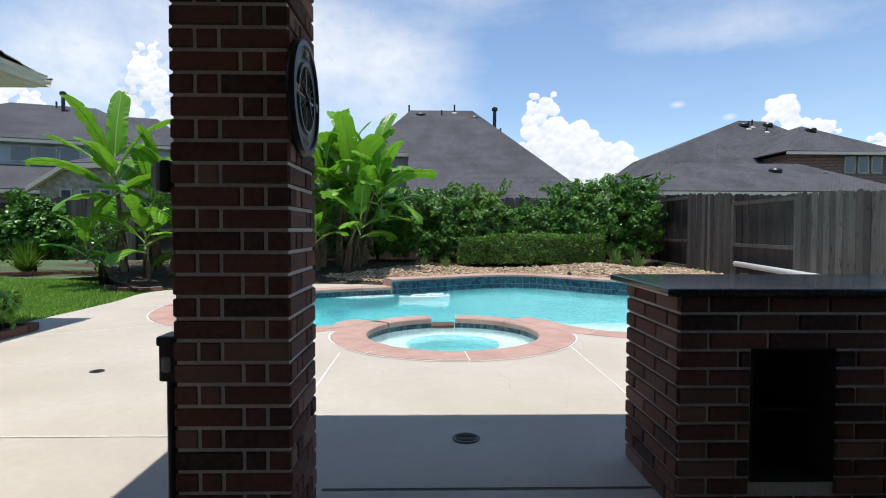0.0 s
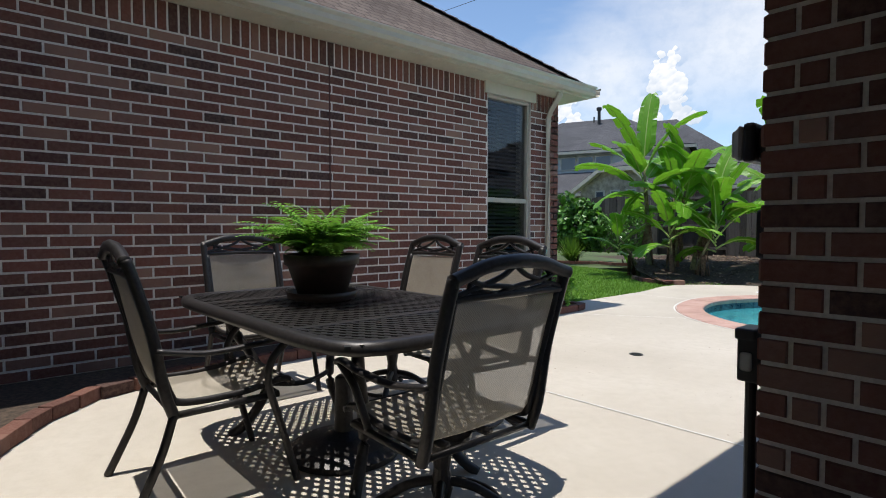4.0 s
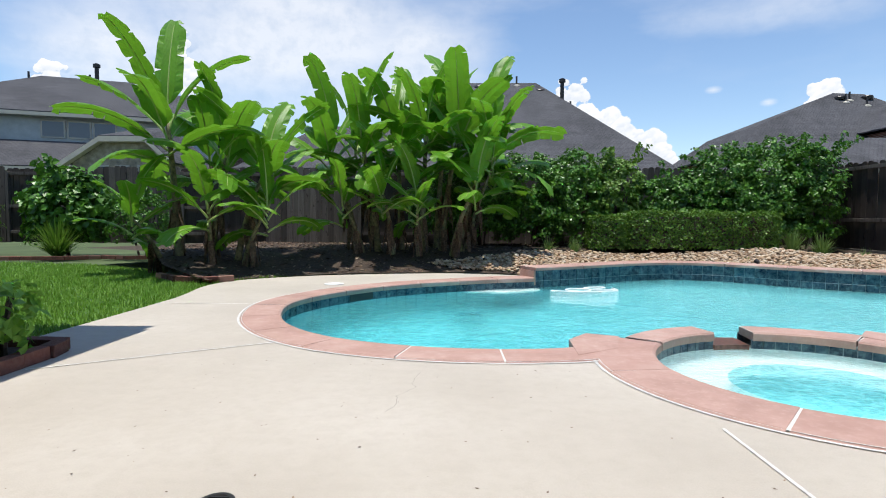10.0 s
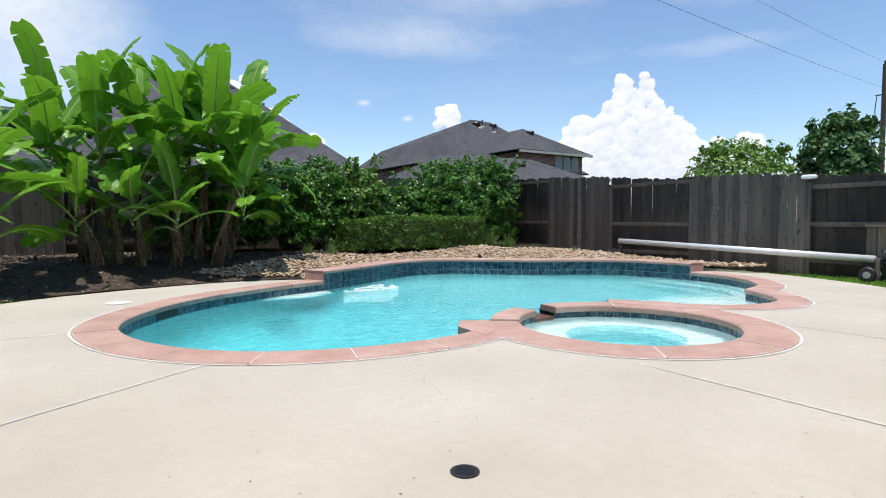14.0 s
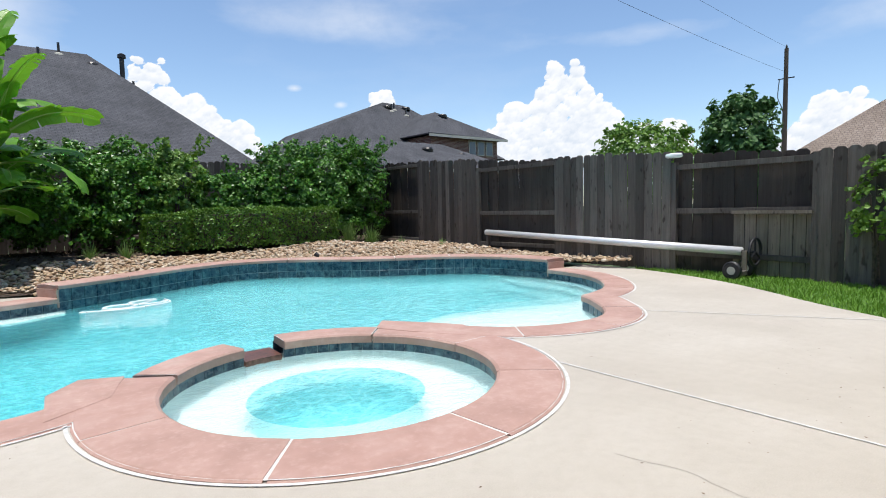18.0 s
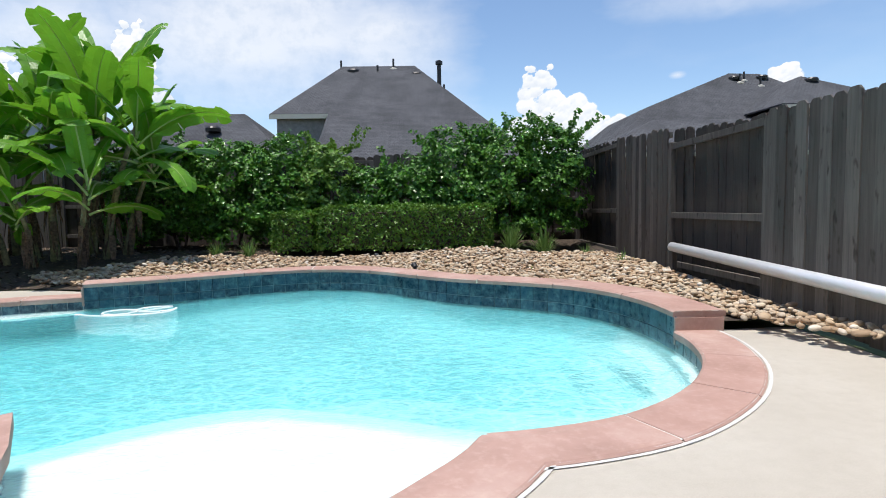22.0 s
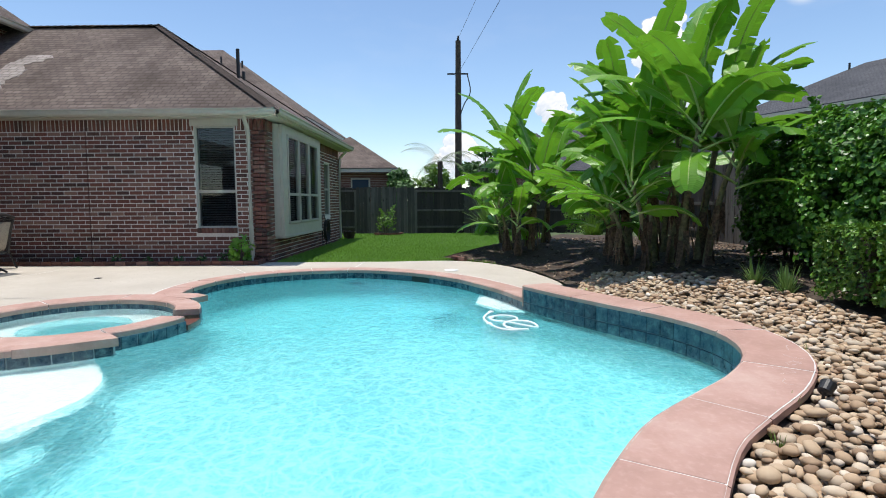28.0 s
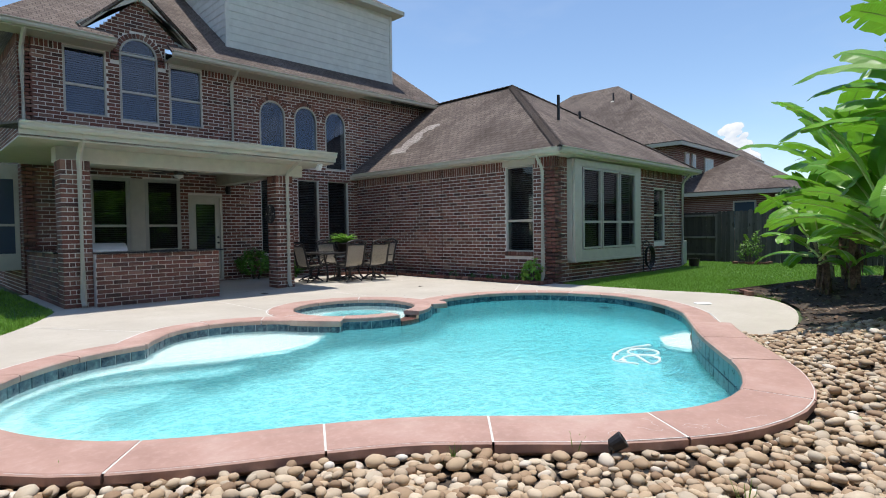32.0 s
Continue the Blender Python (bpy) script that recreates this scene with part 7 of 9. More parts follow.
block_house("house", (-20.5, 35.5), 20, 11.0, 9.0, 5.0, 8.8, 2.5, BRICK_FAR, SHINGLE_DARK, "house with a steep charcoal hip roof", vents=[(2.5, -1.5, 7.0, "pipe")])
block_house("house", (-46.0, 14.0), 80, 10.0, 10.0, 3.2, 7.4, 1.0, BRICK_FAR, SHINGLE_DARK, "distant house with a pointed dark roof")
block_house("house", (-25.0, -7.2), 90, 14.2, 11.0, 5.0, 9.5, 3.0, BRICK_FAR, SHINGLE, "two-storey brick house with a brown hip roof", windows=[(5.5, 4.2, 1.1, 1.0, "s"), (-4.3, 4.0, 0.5, 1.3, "e"), (-3.5, 4.0, 0.5, 1.3, "e"), (-1.6, 4.0, 1.2, 1.2, "e")], vents=[(2.0, -1.5, 8.3, "pipe"), (3.2, -1.8, 8.0, "pipe")])
block_house("house", (-23.4, 1.6), 0, 6.4, 4.4, 2.75, 4.5, 1.6, BRICK_FAR, SHINGLE, "single-storey rear part of the brown-roofed house", windows=[(0.9, 1.7, 0.9, 1.2, "e")])
block_house("house", (34.0, 3.0), 0, 12.5, 14.0, 2.8, 8.3, 3.5, BRICK_FAR, SHINGLE_TAN, "neighbour's house with a tan roof beyond the east fence")


# ---- trees, poles, wires ----
def far_tree(name, x, y, h, r, label, seed, mat=None, n=2600, leaf=0.22, trunk=0.12, base=0.35):
    t = thing(name, label, "tree", at=(x, y, 0))
    rng = random.Random(seed)
    bm = tube(bmesh.new(), spline([(0, 0, -0.05), (0.1, 0.05, h * 0.3), (0.0, 0.1, h * 0.6), (0.1, 0, h * 0.85)], 3), [trunk * (1 - 0.08 * i) for i in range(10)], 8)
    part("trunk", bm, BARK, t)
    clumps = []
    bm = bmesh.new()
    for i in range(16):
        a, f = rng.uniform(0, 6.28), rng.uniform(base, 1.0)
        rr = r * (0.35 + 0.65 * math.sin(math.pi * min(1, (f - base) / (1 - base) * 0.85 + 0.1))) * rng.uniform(0.35, 1.0)
        q = Vector((rr * math.cos(a), rr * math.sin(a), h * f))
        clumps.append((q, r * rng.uniform(0.22, 0.42)))
        tube(bm, [(0, 0, h * max(0.15, f - 0.25)), q * 0.5 + Vector((0, 0, h * f * 0.45)), q], [trunk * 0.4, trunk * 0.25, 0.02], 5)
    part("limb_cluster", bm, BARK, t)

    def sample(r2):
        q, s = clumps[r2.randint(len(clumps))]
        d = Vector(r2.normal(0, 1, 3)).normalized()
        return q + Vector((d.x, d.y, d.z * 0.75)) * s * r2.uniform(0.5, 1.1), d + Vector((0, 0, 0.5))

    leaf_cloud("crown", n, sample, leaf, mat or TREE, t, seed)
    return t


shrub("crape_myrtle_tree", 21.3, 13.6, 2.5, 2.0, 4.5, 9000, BUSH_LIGHT, "pale flowering crape myrtle tree behind the fence", 31, 0.16, 0.4, 5, 16)
shrub("oak_tree", 24.0, 10.8, 1.55, 1.4, 5.7, 9000, TREE, "dark green upright tree behind the fence", 32, 0.19, 0.3, 4, 12)
for i, (x, y, h, r) in enumerate(((-20.0, 4.2, 2.6, 1.0), (-21.0, 6.0, 2.8, 1.2), (-19.0, 8.3, 3.4, 1.1), (-22.5, 2.2, 2.6, 1.0))):
    far_tree("tree", x, y, h, r, "bushy green tree beyond the far fence", 40 + i, BUSH_LIGHT if i % 2 else TREE, 1600, 0.16)


def palm(x, y, h, label, seed):
    t = thing("palm_tree", label, "palm tree", at=(x, y, 0))
    part("trunk", tube(bmesh.new(), [(0, 0, -0.05), (0.05, 0, h * 0.5), (0, 0, h)], [0.16, 0.13, 0.12], 10), BARK, t)
    rng = random.Random(seed)
    for k in range(15):
        a, rise = k * 2.4, radians(rng.uniform(5, 70))
        v, f = [], []
        p, ang = Vector((0, 0, h)), rise
        d = Vector((math.cos(a), math.sin(a), 0))
        sd = Vector((-math.sin(a), math.cos(a), 0))
        for i in range(26):
            p = p + 0.075 * (d * math.cos(ang) + Vector((0, 0, math.sin(ang))))
            ang -= 0.065
            for s in (-1, 1):
                l = 0.42 * math.sin(math.pi * (i + 2) / 29)
                tip = p + sd * s * l * 0.75 + d * l * 0.55 - Vector((0, 0, l * 0.45))
                b = len(v)
                v += [tuple(p - d * 0.012), tuple(p + d * 0.012), tuple(tip)]
                f.append((b, b + 1, b + 2))
        raw("frond", v, f, PALM, t)
    return t


palm(-18.9, 6.25, 2.95, "feathery palm tree beyond the far fence", 44)


def utility_pole(x, y, h, label):
    t = thing("utility_pole", label, "utility pole", at=(x, y, 0))
    part("pole", tube(bmesh.new(), [(0, 0, -0.1), (0, 0, h)], [0.20, 0.13], 12), BARK, t)
    part("bracket", boxed(-0.03, -0.55, h * 0.82, 0.03, 0.5, h * 0.82 + 0.07), METAL_DARK, t)
    part("insulator", lathe(bmesh.new(), [(0.05, h), (0.07, h + 0.1), (0.03, h + 0.25)], 10), METAL_DARK, t)
    part("cable_drop", tube(bmesh.new(), spline([(0.1, 0.45, h * 0.82), (0.3, 0.6, h * 0.72), (0.15, 0.3, h * 0.66), (0.1, 0.1, h * 0.6)], 4), 0.03, 5), BLACK, t)
    return t


utility_pole(-22.7, 7.1, 9.2, "dark wooden utility pole beyond the far fence")
utility_pole(42.0, 15.4, 11.5, "dark wooden utility pole beyond the east fence")
for dz, label in ((0.0, "thin black overhead power line"), (-1.7, "thin black overhead telephone line")):
    pts = [Vector((42.0, 15.4, 11.6 + dz)).lerp(Vector((-22.7, 7.1, 9.3 + dz)), f) - Vector((0, 0, 2.2 * f * (1 - f))) for f in [i / 24 for i in range(25)]]
    tagged(part("power_line", tube(bmesh.new(), pts, 0.008, 4), BLACK), label, "power line")


# ---- clouds: a far band of sky behind everything ----
SOFT = [(-19, 18, 19, 10, 0.9), (-4, 16, 10, 7, 0.75), (-32, 15, 8, 8, 0.8), (4, 26, 16, 5, 0.6), (-14, 28, 20, 6, 0.7), (42, 24, 26, 3.0, 0.42), (28, 18, 14, 2.0, 0.34), (66, 22, 14, 4.0, 0.5), (58, 16, 12, 1.5, 0.34), (80, 15, 10, 2.5, 0.35), (-90, 5, 6, 2.5, 0.3)]
PILES = [(47.8, 2.5, 4.6, 8.0), (54.0, 2.5, 4.2, 9.0), (58.5, 3.0, 3.6, 4.8), (13.8, 3.0, 4.6, 8.4), (18.5, 3.0, 3.6, 5.8), (34.8, 4.0, 3.2, 5.8), (11.5, 3.0, 3.6, 11.0), (16.0, 3.0, 3.8, 7.0), (20.0, 3.0, 2.4, 4.5), (33.0, 4.5, 2.6, 7.5), (36.5, 4.0, 2.2, 5.5), (40.5, 3.5, 2.6, 4.5), (46.0, 2.5, 3.6, 6.0), (51.5, 2.5, 4.0, 11.8), (55.5, 2.5, 3.4, 7.5), (62.0, 3.5, 2.4, 4.5), (75.0, 4.0, 4.0, 5.0)]
PILES2 = [(-69.0, 6.0, 4.6, 11.0), (-64.5, 5.0, 3.0, 6.0), (-79.5, 8.0, 2.0, 3.0), (-89.0, 3.0, 3.5, 4.0), (-107.0, 6.0, 2.0, 3.6), (-27.5, 10.0, 2.4, 7.0), (-37.0, 6.0, 2.6, 7.0), (-46.0, 4.0, 3.4, 4.0)]
SMALL = [(24.5, 12.0, 0.7, 0.3), (29.0, 10.5, 0.6, 0.3), (-58.0, 17.0, 1.0, 0.6)]


def cloud_band():
    az = np.arange(-180, 180.01, 0.25)
    el = np.arange(-1.0, 36.0, 0.2)
    A, E = np.meshgrid(az, el)
    dens, shade, veils = np.zeros_like(A), np.ones_like(A), np.zeros_like(A)
    wrap = lambda a, c: (a - c + 180) % 360 - 180
    for a, e, ra, re, s in SOFT:
        veils = np.maximum(veils, s * np.exp(-((wrap(A, a) / ra) ** 2 + ((E - e) / re) ** 2) * 1.2))
    rng = np.random.RandomState(3)
    for a, e, w, h in PILES + PILES2:
        for k in range(80):
            f = rng.uniform(0, 1) ** 0.85
            r = 0.34 * w * (1 - 0.4 * f) * rng.uniform(0.35, 1.1)
            pa, pe = a + rng.uniform(-1, 1) * w * 1.15 * (1 - 0.70 * f ** 0.8), e + f * (h - 0.6 * r)
            q = np.sqrt((wrap(A, pa) / r) ** 2 + ((E - pe) / (r * 0.9)) ** 2)
            d = np.clip(1.0 + (1.0 - q) * 1.1, 0, 1.6)
            lit = np.clip(0.84 + 0.14 * (E - pe) / r + 0.12 * (E - e) / h, 0.55, 1.05)
            shade = np.where(d > dens, lit, shade)
            dens = np.maximum(dens, d)
    for a, e, w, h in SMALL:
        q = (wrap(A, a) / w) ** 2 + ((E - e) / h) ** 2
        veils = np.maximum(veils, 0.8 * np.exp(-q))
    R, cy = 330.0, 5.0
    ar = np.radians(A)
    X, Y, Z = R * np.sin(ar), cy + R * np.cos(ar), 1.0 + R * np.tan(np.radians(E))
    ny, nx = A.shape
    verts = np.stack([X, Y, Z], -1).reshape(-1, 3)
    i = np.arange(ny - 1)[:, None] * nx + np.arange(nx - 1)[None]
    faces = np.stack([i, i + 1, i + nx + 1, i + nx], -1).reshape(-1, 4)
    me = bpy.data.meshes.new("backdrop_clouds")
    me.from_pydata(verts.tolist(), [], faces.tolist())
    for key, val in (("cover", dens), ("lit", shade), ("veil", veils)):
        at = me.attributes.new(key, "FLOAT", "POINT")
        at.data.foreach_set("value", val.astype(np.float32).ravel())
    m = Mat("cloud")
    da = m.node("ShaderNodeAttribute")
    da.attribute_name = "cover"
    la = m.node("ShaderNodeAttribute")
    la.attribute_name = "lit"
    va = m.node("ShaderNodeAttribute")
    va.attribute_name = "veil"
    n1 = m.noise(m.pos(0.11, 0.11, 0.11), 1.0, 8.0, 0.6)
    n2 = m.noise(m.pos(0.006, 0.006, 0.018), 1.5, 7.0, 0.55)
    hard = m.level(m.math("ADD", da.outputs["Fac"], m.math("MULTIPLY", m.math("SUBTRACT", n1, 0.5), 1.7)), 0.95, 1.12)
    soft = m.math("MULTIPLY", m.level(m.math("ADD", va.outputs["Fac"], m.math("MULTIPLY", m.math("SUBTRACT", n2, 0.5), 1.1)), 0.12, 0.85), 0.72)
    veil = m.level(n2, 0.5, 0.9, 0.0, 0.16)
    alpha = m.math("MINIMUM", m.math("MAXIMUM", m.math("MAXIMUM", hard, soft), veil), 1.0)
    tone = m.math("MULTIPLY", la.outputs["Fac"], m.level(n1, 0.3, 0.7, 0.84, 1.06))
    col = m.mix(m.level(tone, 0.6, 0.98), (0.50, 0.60, 0.74), (0.92, 0.93, 0.95))
    em = m.node("ShaderNodeEmission", Color=col, Strength=1.0)
    tr = m.node("ShaderNodeBsdfTransparent")
    mixer = m.node("ShaderNodeMixShader", Fac=alpha)
    m.t.links.new(tr.outputs[0], mixer.inputs[1])
    m.t.links.new(em.outputs[0], mixer.inputs[2])
    m.t.links.new(mixer.outputs[0], m.t.nodes["Material Output"].inputs[0])
    me.materials.append(m.m)
    ob = new("backdrop_clouds", me)
    return tagged(ob, "distant white summer clouds in a blue sky", "sky", kind="structure")


cloud_band()


# ---- patio furniture ----
SLING = Mat("woven_sling", 0.8, spec=0.2)
_w = SLING.node("ShaderNodeTexChecker", Vector=SLING.local(1, 1, 1), Scale=230.0)
_n = SLING.noise(SLING.local(), 9.0, 4.0)
_c = SLING.mix(_w.outputs["Fac"], (0.40, 0.355, 0.285), (0.27, 0.235, 0.185))
_c = SLING.mix(SLING.level(_n, 0.35, 0.7, 0, 0.35), _c, (0.48, 0.44, 0.37))
SLING.color(_c)
_tl = SLING.node("ShaderNodeBsdfTranslucent", Color=(0.34, 0.29, 0.22, 1))
_m1 = SLING.node("ShaderNodeMixShader", Fac=0.15)
SLING.t.links.new(SLING.b.outputs[0], _m1.inputs[1])
SLING.t.links.new(_tl.outputs[0], _m1.inputs[2])
_tp = SLING.node("ShaderNodeBsdfTransparent")
_m2 = SLING.node("ShaderNodeMixShader", Fac=0.24)
SLING.t.links.new(_m1.outputs[0], _m2.inputs[1])
SLING.t.links.new(_tp.outputs[0], _m2.inputs[2])
SLING.t.links.new(_m2.outputs[0], SLING.t.nodes["Material Output"].inputs[0])
SLING = SLING.m


def tpart(name, pts, r, parent, mat=None, n=5, sides=8, label="", flat=1.0):
    p = spline(pts, n) if len(pts) > 2 else [Vector(q) for q in pts]
    return part(name, tube(bmesh.new(), p, r, sides, True, flat), mat or METAL_DARK, parent, label, smooth=True)


def patio_chair(swivel, label):
    """A cast-metal sling chair that faces -y, with its seat's middle over the origin."""
    c = thing("patio_chair", label, "chair", group="chairs round the patio table")
    for s in (-1, 1):
        tpart("back_post", [(s * 0.252, 0.20, 0.345), (s * 0.254, 0.235, 0.45), (s * 0.254, 0.27, 0.65), (s * 0.254, 0.318, 0.82), (s * 0.252, 0.352, 0.925)], 0.021, c)
        tpart("sling_rail", [(s * 0.235, 0.328, 0.855), (s * 0.232, 0.262, 0.62), (s * 0.232, 0.215, 0.44), (s * 0.232, 0.16, 0.392), (s * 0.232, -0.05, 0.392), (s * 0.232, -0.22, 0.418), (s * 0.232, -0.262, 0.40)], 0.014, c)
        tpart("arm", [(s * 0.268, 0.262, 0.60), (s * 0.285, 0.10, 0.575), (s * 0.295, -0.08, 0.585), (s * 0.292, -0.20, 0.60), (s * 0.285, -0.245, 0.585)], 0.019, c, flat=0.6)
        if swivel:
            tpart("arm_support", [(s * 0.285, -0.235, 0.59), (s * 0.272, -0.16, 0.52), (s * 0.262, -0.12, 0.44), (s * 0.25, -0.10, 0.37)], 0.015, c)
        else:
            tpart("front_leg", [(s * 0.287, -0.24, 0.59), (s * 0.275, -0.17, 0.52), (s * 0.268, -0.15, 0.42), (s * 0.268, -0.20, 0.25), (s * 0.272, -0.27, 0.0)], 0.016, c)
            tpart("rear_leg", [(s * 0.257, 0.205, 0.36), (s * 0.262, 0.26, 0.2), (s * 0.266, 0.36, 0.0)], 0.017, c)
        tpart("seat_rail", [(s * 0.25, 0.215, 0.355), (s * 0.25, -0.20, 0.365)], 0.014, c)
    tpart("top_rail", [(-0.262, 0.356, 0.918), (-0.225, 0.354, 0.928), (-0.12, 0.36, 0.958), (0, 0.364, 0.968), (0.12, 0.36, 0.958), (0.225, 0.354, 0.928), (0.262, 0.356, 0.918)], 0.023, c)
    tpart("lower_rail", [(-0.255, 0.336, 0.862), (0, 0.34, 0.866), (0.255, 0.336, 0.862)], 0.012, c)
    for s in (-1, 1):
        tpart("scroll", [(s * 0.21, 0.35, 0.925), (s * 0.13, 0.346, 0.90), (s * 0.02, 0.344, 0.888), (-s * 0.07, 0.34, 0.868)], 0.009, c, sides=6)
        tpart("scroll", [(s * 0.24, 0.338, 0.872), (s * 0.17, 0.342, 0.89), (s * 0.06, 0.348, 0.92), (0.0, 0.355, 0.955)], 0.009, c, sides=6)
        tpart("scroll", [(s * 0.15, 0.352, 0.94), (s * 0.19, 0.342, 0.89), (s * 0.13, 0.342, 0.88), (s * 0.05, 0.34, 0.868)], 0.008, c, sides=6)
    for z, y in ((0.356, 0.20), (0.37, -0.19), (0.40, -0.262)):
        tpart("cross_bar", [(-0.25, y, z), (0.25, y, z)], 0.012, c)

    def cloth(name, prof, lab):
        rows = []
        for y, z, bow in prof:
            rows.append([Vector((x, y + bow * (1 - (x / 0.232) ** 2), z)) for x in [-0.232 + 0.058 * k for k in range(9)]])
        bm = bmesh.new()
        strip(bm, rows)
        return part(name, bm, SLING, c, lab, smooth=True)

    cloth("sling_back", [(0.328, 0.85, 0.004), (0.292, 0.73, 0.022), (0.26, 0.61, 0.03), (0.238, 0.52, 0.028), (0.214, 0.44, 0.02), (0.185, 0.402, 0.012)], "tan woven mesh sling back")
    rows = []
    for y, z, sag in ((0.185, 0.402, 0.006), (0.14, 0.39, 0.018), (0.04, 0.388, 0.03), (-0.08, 0.392, 0.028), (-0.18, 0.41, 0.015), (-0.235, 0.418, 0.004), (-0.266, 0.40, 0.0)):
        rows.append([Vector((x, y, z - sag * (1 - (x / 0.232) ** 2))) for x in [-0.232 + 0.058 * k for k in range(9)]])
    bm = bmesh.new()
    strip(bm, rows)
    part("sling_seat", bm, SLING, c, "tan woven mesh sling seat", smooth=True)
    if swivel:
        part("swivel_column", lathe(bmesh.new(), [(0.03, 0.08), (0.04, 0.12), (0.03, 0.2), (0.045, 0.29), (0.11, 0.315), (0.11, 0.33)], 16), METAL_DARK, c)
        for sx in (-1, 1):
            tpart("rocker_spring", [(sx * 0.10, 0.14, 0.345), (sx * 0.10, -0.14, 0.345)], 0.022, c, flat=0.6)
        for k in range(4):
            a = radians(45 + 90 * k)
            ca, sa = math.cos(a), math.sin(a)
            tpart("foot", [(0.02 * ca, 0.02 * sa, 0.15), (0.12 * ca, 0.12 * sa, 0.13), (0.24 * ca, 0.24 * sa, 0.06), (0.30 * ca, 0.30 * sa, 0.017)], 0.017, c)
        ring = [(0.22 * math.cos(radians(a)), 0.22 * math.sin(radians(a)), 0.06) for a in range(0, 361, 15)]
        part("base_ring", tube(bmesh.new(), ring, 0.011, 6, False), METAL_DARK, c, smooth=True)
    return c


sw = patio_chair(True, "bronze swivel patio chair with tan sling, turned to the table")
TALL = Matrix.Diagonal((1, 1, 1.035, 1))
sw.matrix_basis = pose(-1.955, -1.755, 0, 0, 0, -91) @ TALL
copy_thing(sw, pose(-2.60, -1.045, 0, 0, 0, -4))
copy_thing(sw, pose(-3.29, -1.00, 0, 0, 0, -2))
sw.matrix_basis = pose(-1.955, -1.755, 0, 0, 0, -91)
fx = patio_chair(False, "bronze four-legged patio chair with tan sling")
fx.matrix_basis = pose(-3.975, -1.56, 0, 0, 0, 89) @ TALL
copy_thing(fx, pose(-2.90, -2.25, 0, 0, 0, 177))

TX, TY, TZ = -2.73, -1.695, 0.712
table = thing("patio_table", "dark bronze cast-metal dining table with an open lattice top", "table", at=(TX, TY, 0))
hw, hd = 0.885, 0.535


def rounded(hx, hy, bow, n=40):
    """A rectangle with soft corners and slightly bowed sides."""
    res = []
    for k in range(n):
        a = 2 * math.pi * (k + 0.5) / n
        c, s = math.cos(a), math.sin(a)
        p = 7.0
        r = (abs(c) ** p + abs(s) ** p) ** (-1 / p)
        res.append(Vector((hx * c * r, hy * s * r, 0)))
    return res


rim_line = rounded(hw, hd, 0.0, 64)
bm = bmesh.new()
rows = []
for f, z in ((0.90, TZ - 0.004), (0.915, TZ + 0.006), (0.985, TZ + 0.002), (1.0, TZ - 0.018), (0.995, TZ - 0.038), (0.93, TZ - 0.03), (0.90, TZ - 0.012)):
    ring = []
    for p in rim_line:
        k = Vector((p.x * (1 - (1 - f) * hd / hw * 1.0), p.y * f, z))
        ring.append(k)
    rows.append(ring + [ring[0]])
strip(bm, rows)
bmesh.ops.remove_doubles(bm, verts=bm.verts, dist=1e-5)
bmesh.ops.recalc_face_normals(bm, faces=bm.faces)
part("rim", bm, METAL_DARK, table, smooth=True)
bm = bmesh.new()
ihw, ihd = hw * 0.945, hd * 0.905
for fam, dirx in enumerate((1, -1)):
    ang = radians(33) * dirx
    d = Vector((math.cos(ang), math.sin(ang), 0))
    nrm = Vector((-d.y, d.x, 0))
    k = -28
    while k <= 28:
        o = nrm * (k * 0.043)
        ts = []
        t0, t1 = -3.0, 3.0
        for ax, lim in ((0, ihw), (1, ihd)):
            a, b = (-lim - o[ax]) / d[ax], (lim - o[ax]) / d[ax]
            t0, t1 = max(t0, min(a, b)), min(t1, max(a, b))
        if t1 - t0 > 0.03:
            a, b = o + d * t0, o + d * t1
            w, h0, h1 = nrm * 0.0105, TZ - 0.010 - 0.002 * fam, TZ - 0.001 - 0.002 * fam
            vs = [bm.verts.new(q) for q in (Vector((*(a - w).xy, h0)), Vector((*(a + w).xy, h0)), Vector((*(b + w).xy, h0)), Vector((*(b - w).xy, h0)), Vector((*(a - w).xy, h1)), Vector((*(a + w).xy, h1)), Vector((*(b + w).xy, h1)), Vector((*(b - w).xy, h1)))]
            for f in ((0, 3, 2, 1), (4, 5, 6, 7), (0, 1, 5, 4), (2, 3, 7, 6), (1, 2, 6, 5), (3, 0, 4, 7)):
                bm.faces.new([vs[i] for i in f])
        k += 1
part("lattice_top", bm, METAL_DARK, table, "open diagonal lattice")
for x in (-0.45, 0.45):
    part("top_band", boxed(x - 0.022, -ihd, TZ - 0.012, x + 0.022, ihd, TZ + 0.001, 0.003), METAL_DARK, table)
for sx in (-1, 1):
    for sy in (-1, 1):
        tpart("leg", [(sx * 0.62, sy * 0.32, TZ - 0.03), (sx * 0.60, sy * 0.30, 0.55), (sx * 0.50, sy * 0.22, 0.38), (sx * 0.46, sy * 0.19, 0.22), (sx * 0.52, sy * 0.27, 0.06), (sx * 0.58, sy * 0.32, 0.0)], 0.024, table)
    tpart("stretcher", [(sx * 0.47, -0.20, 0.27), (sx * 0.40, 0, 0.25), (sx * 0.47, 0.20, 0.27)], 0.014, table)
part("umbrella_base", lathe(bmesh.new(), [(0.26, 0.0), (0.27, 0.03), (0.22, 0.06), (0.10, 0.085), (0.045, 0.11), (0.04, 0.36), (0.03, 0.37)], 28), METAL_DARK, table)

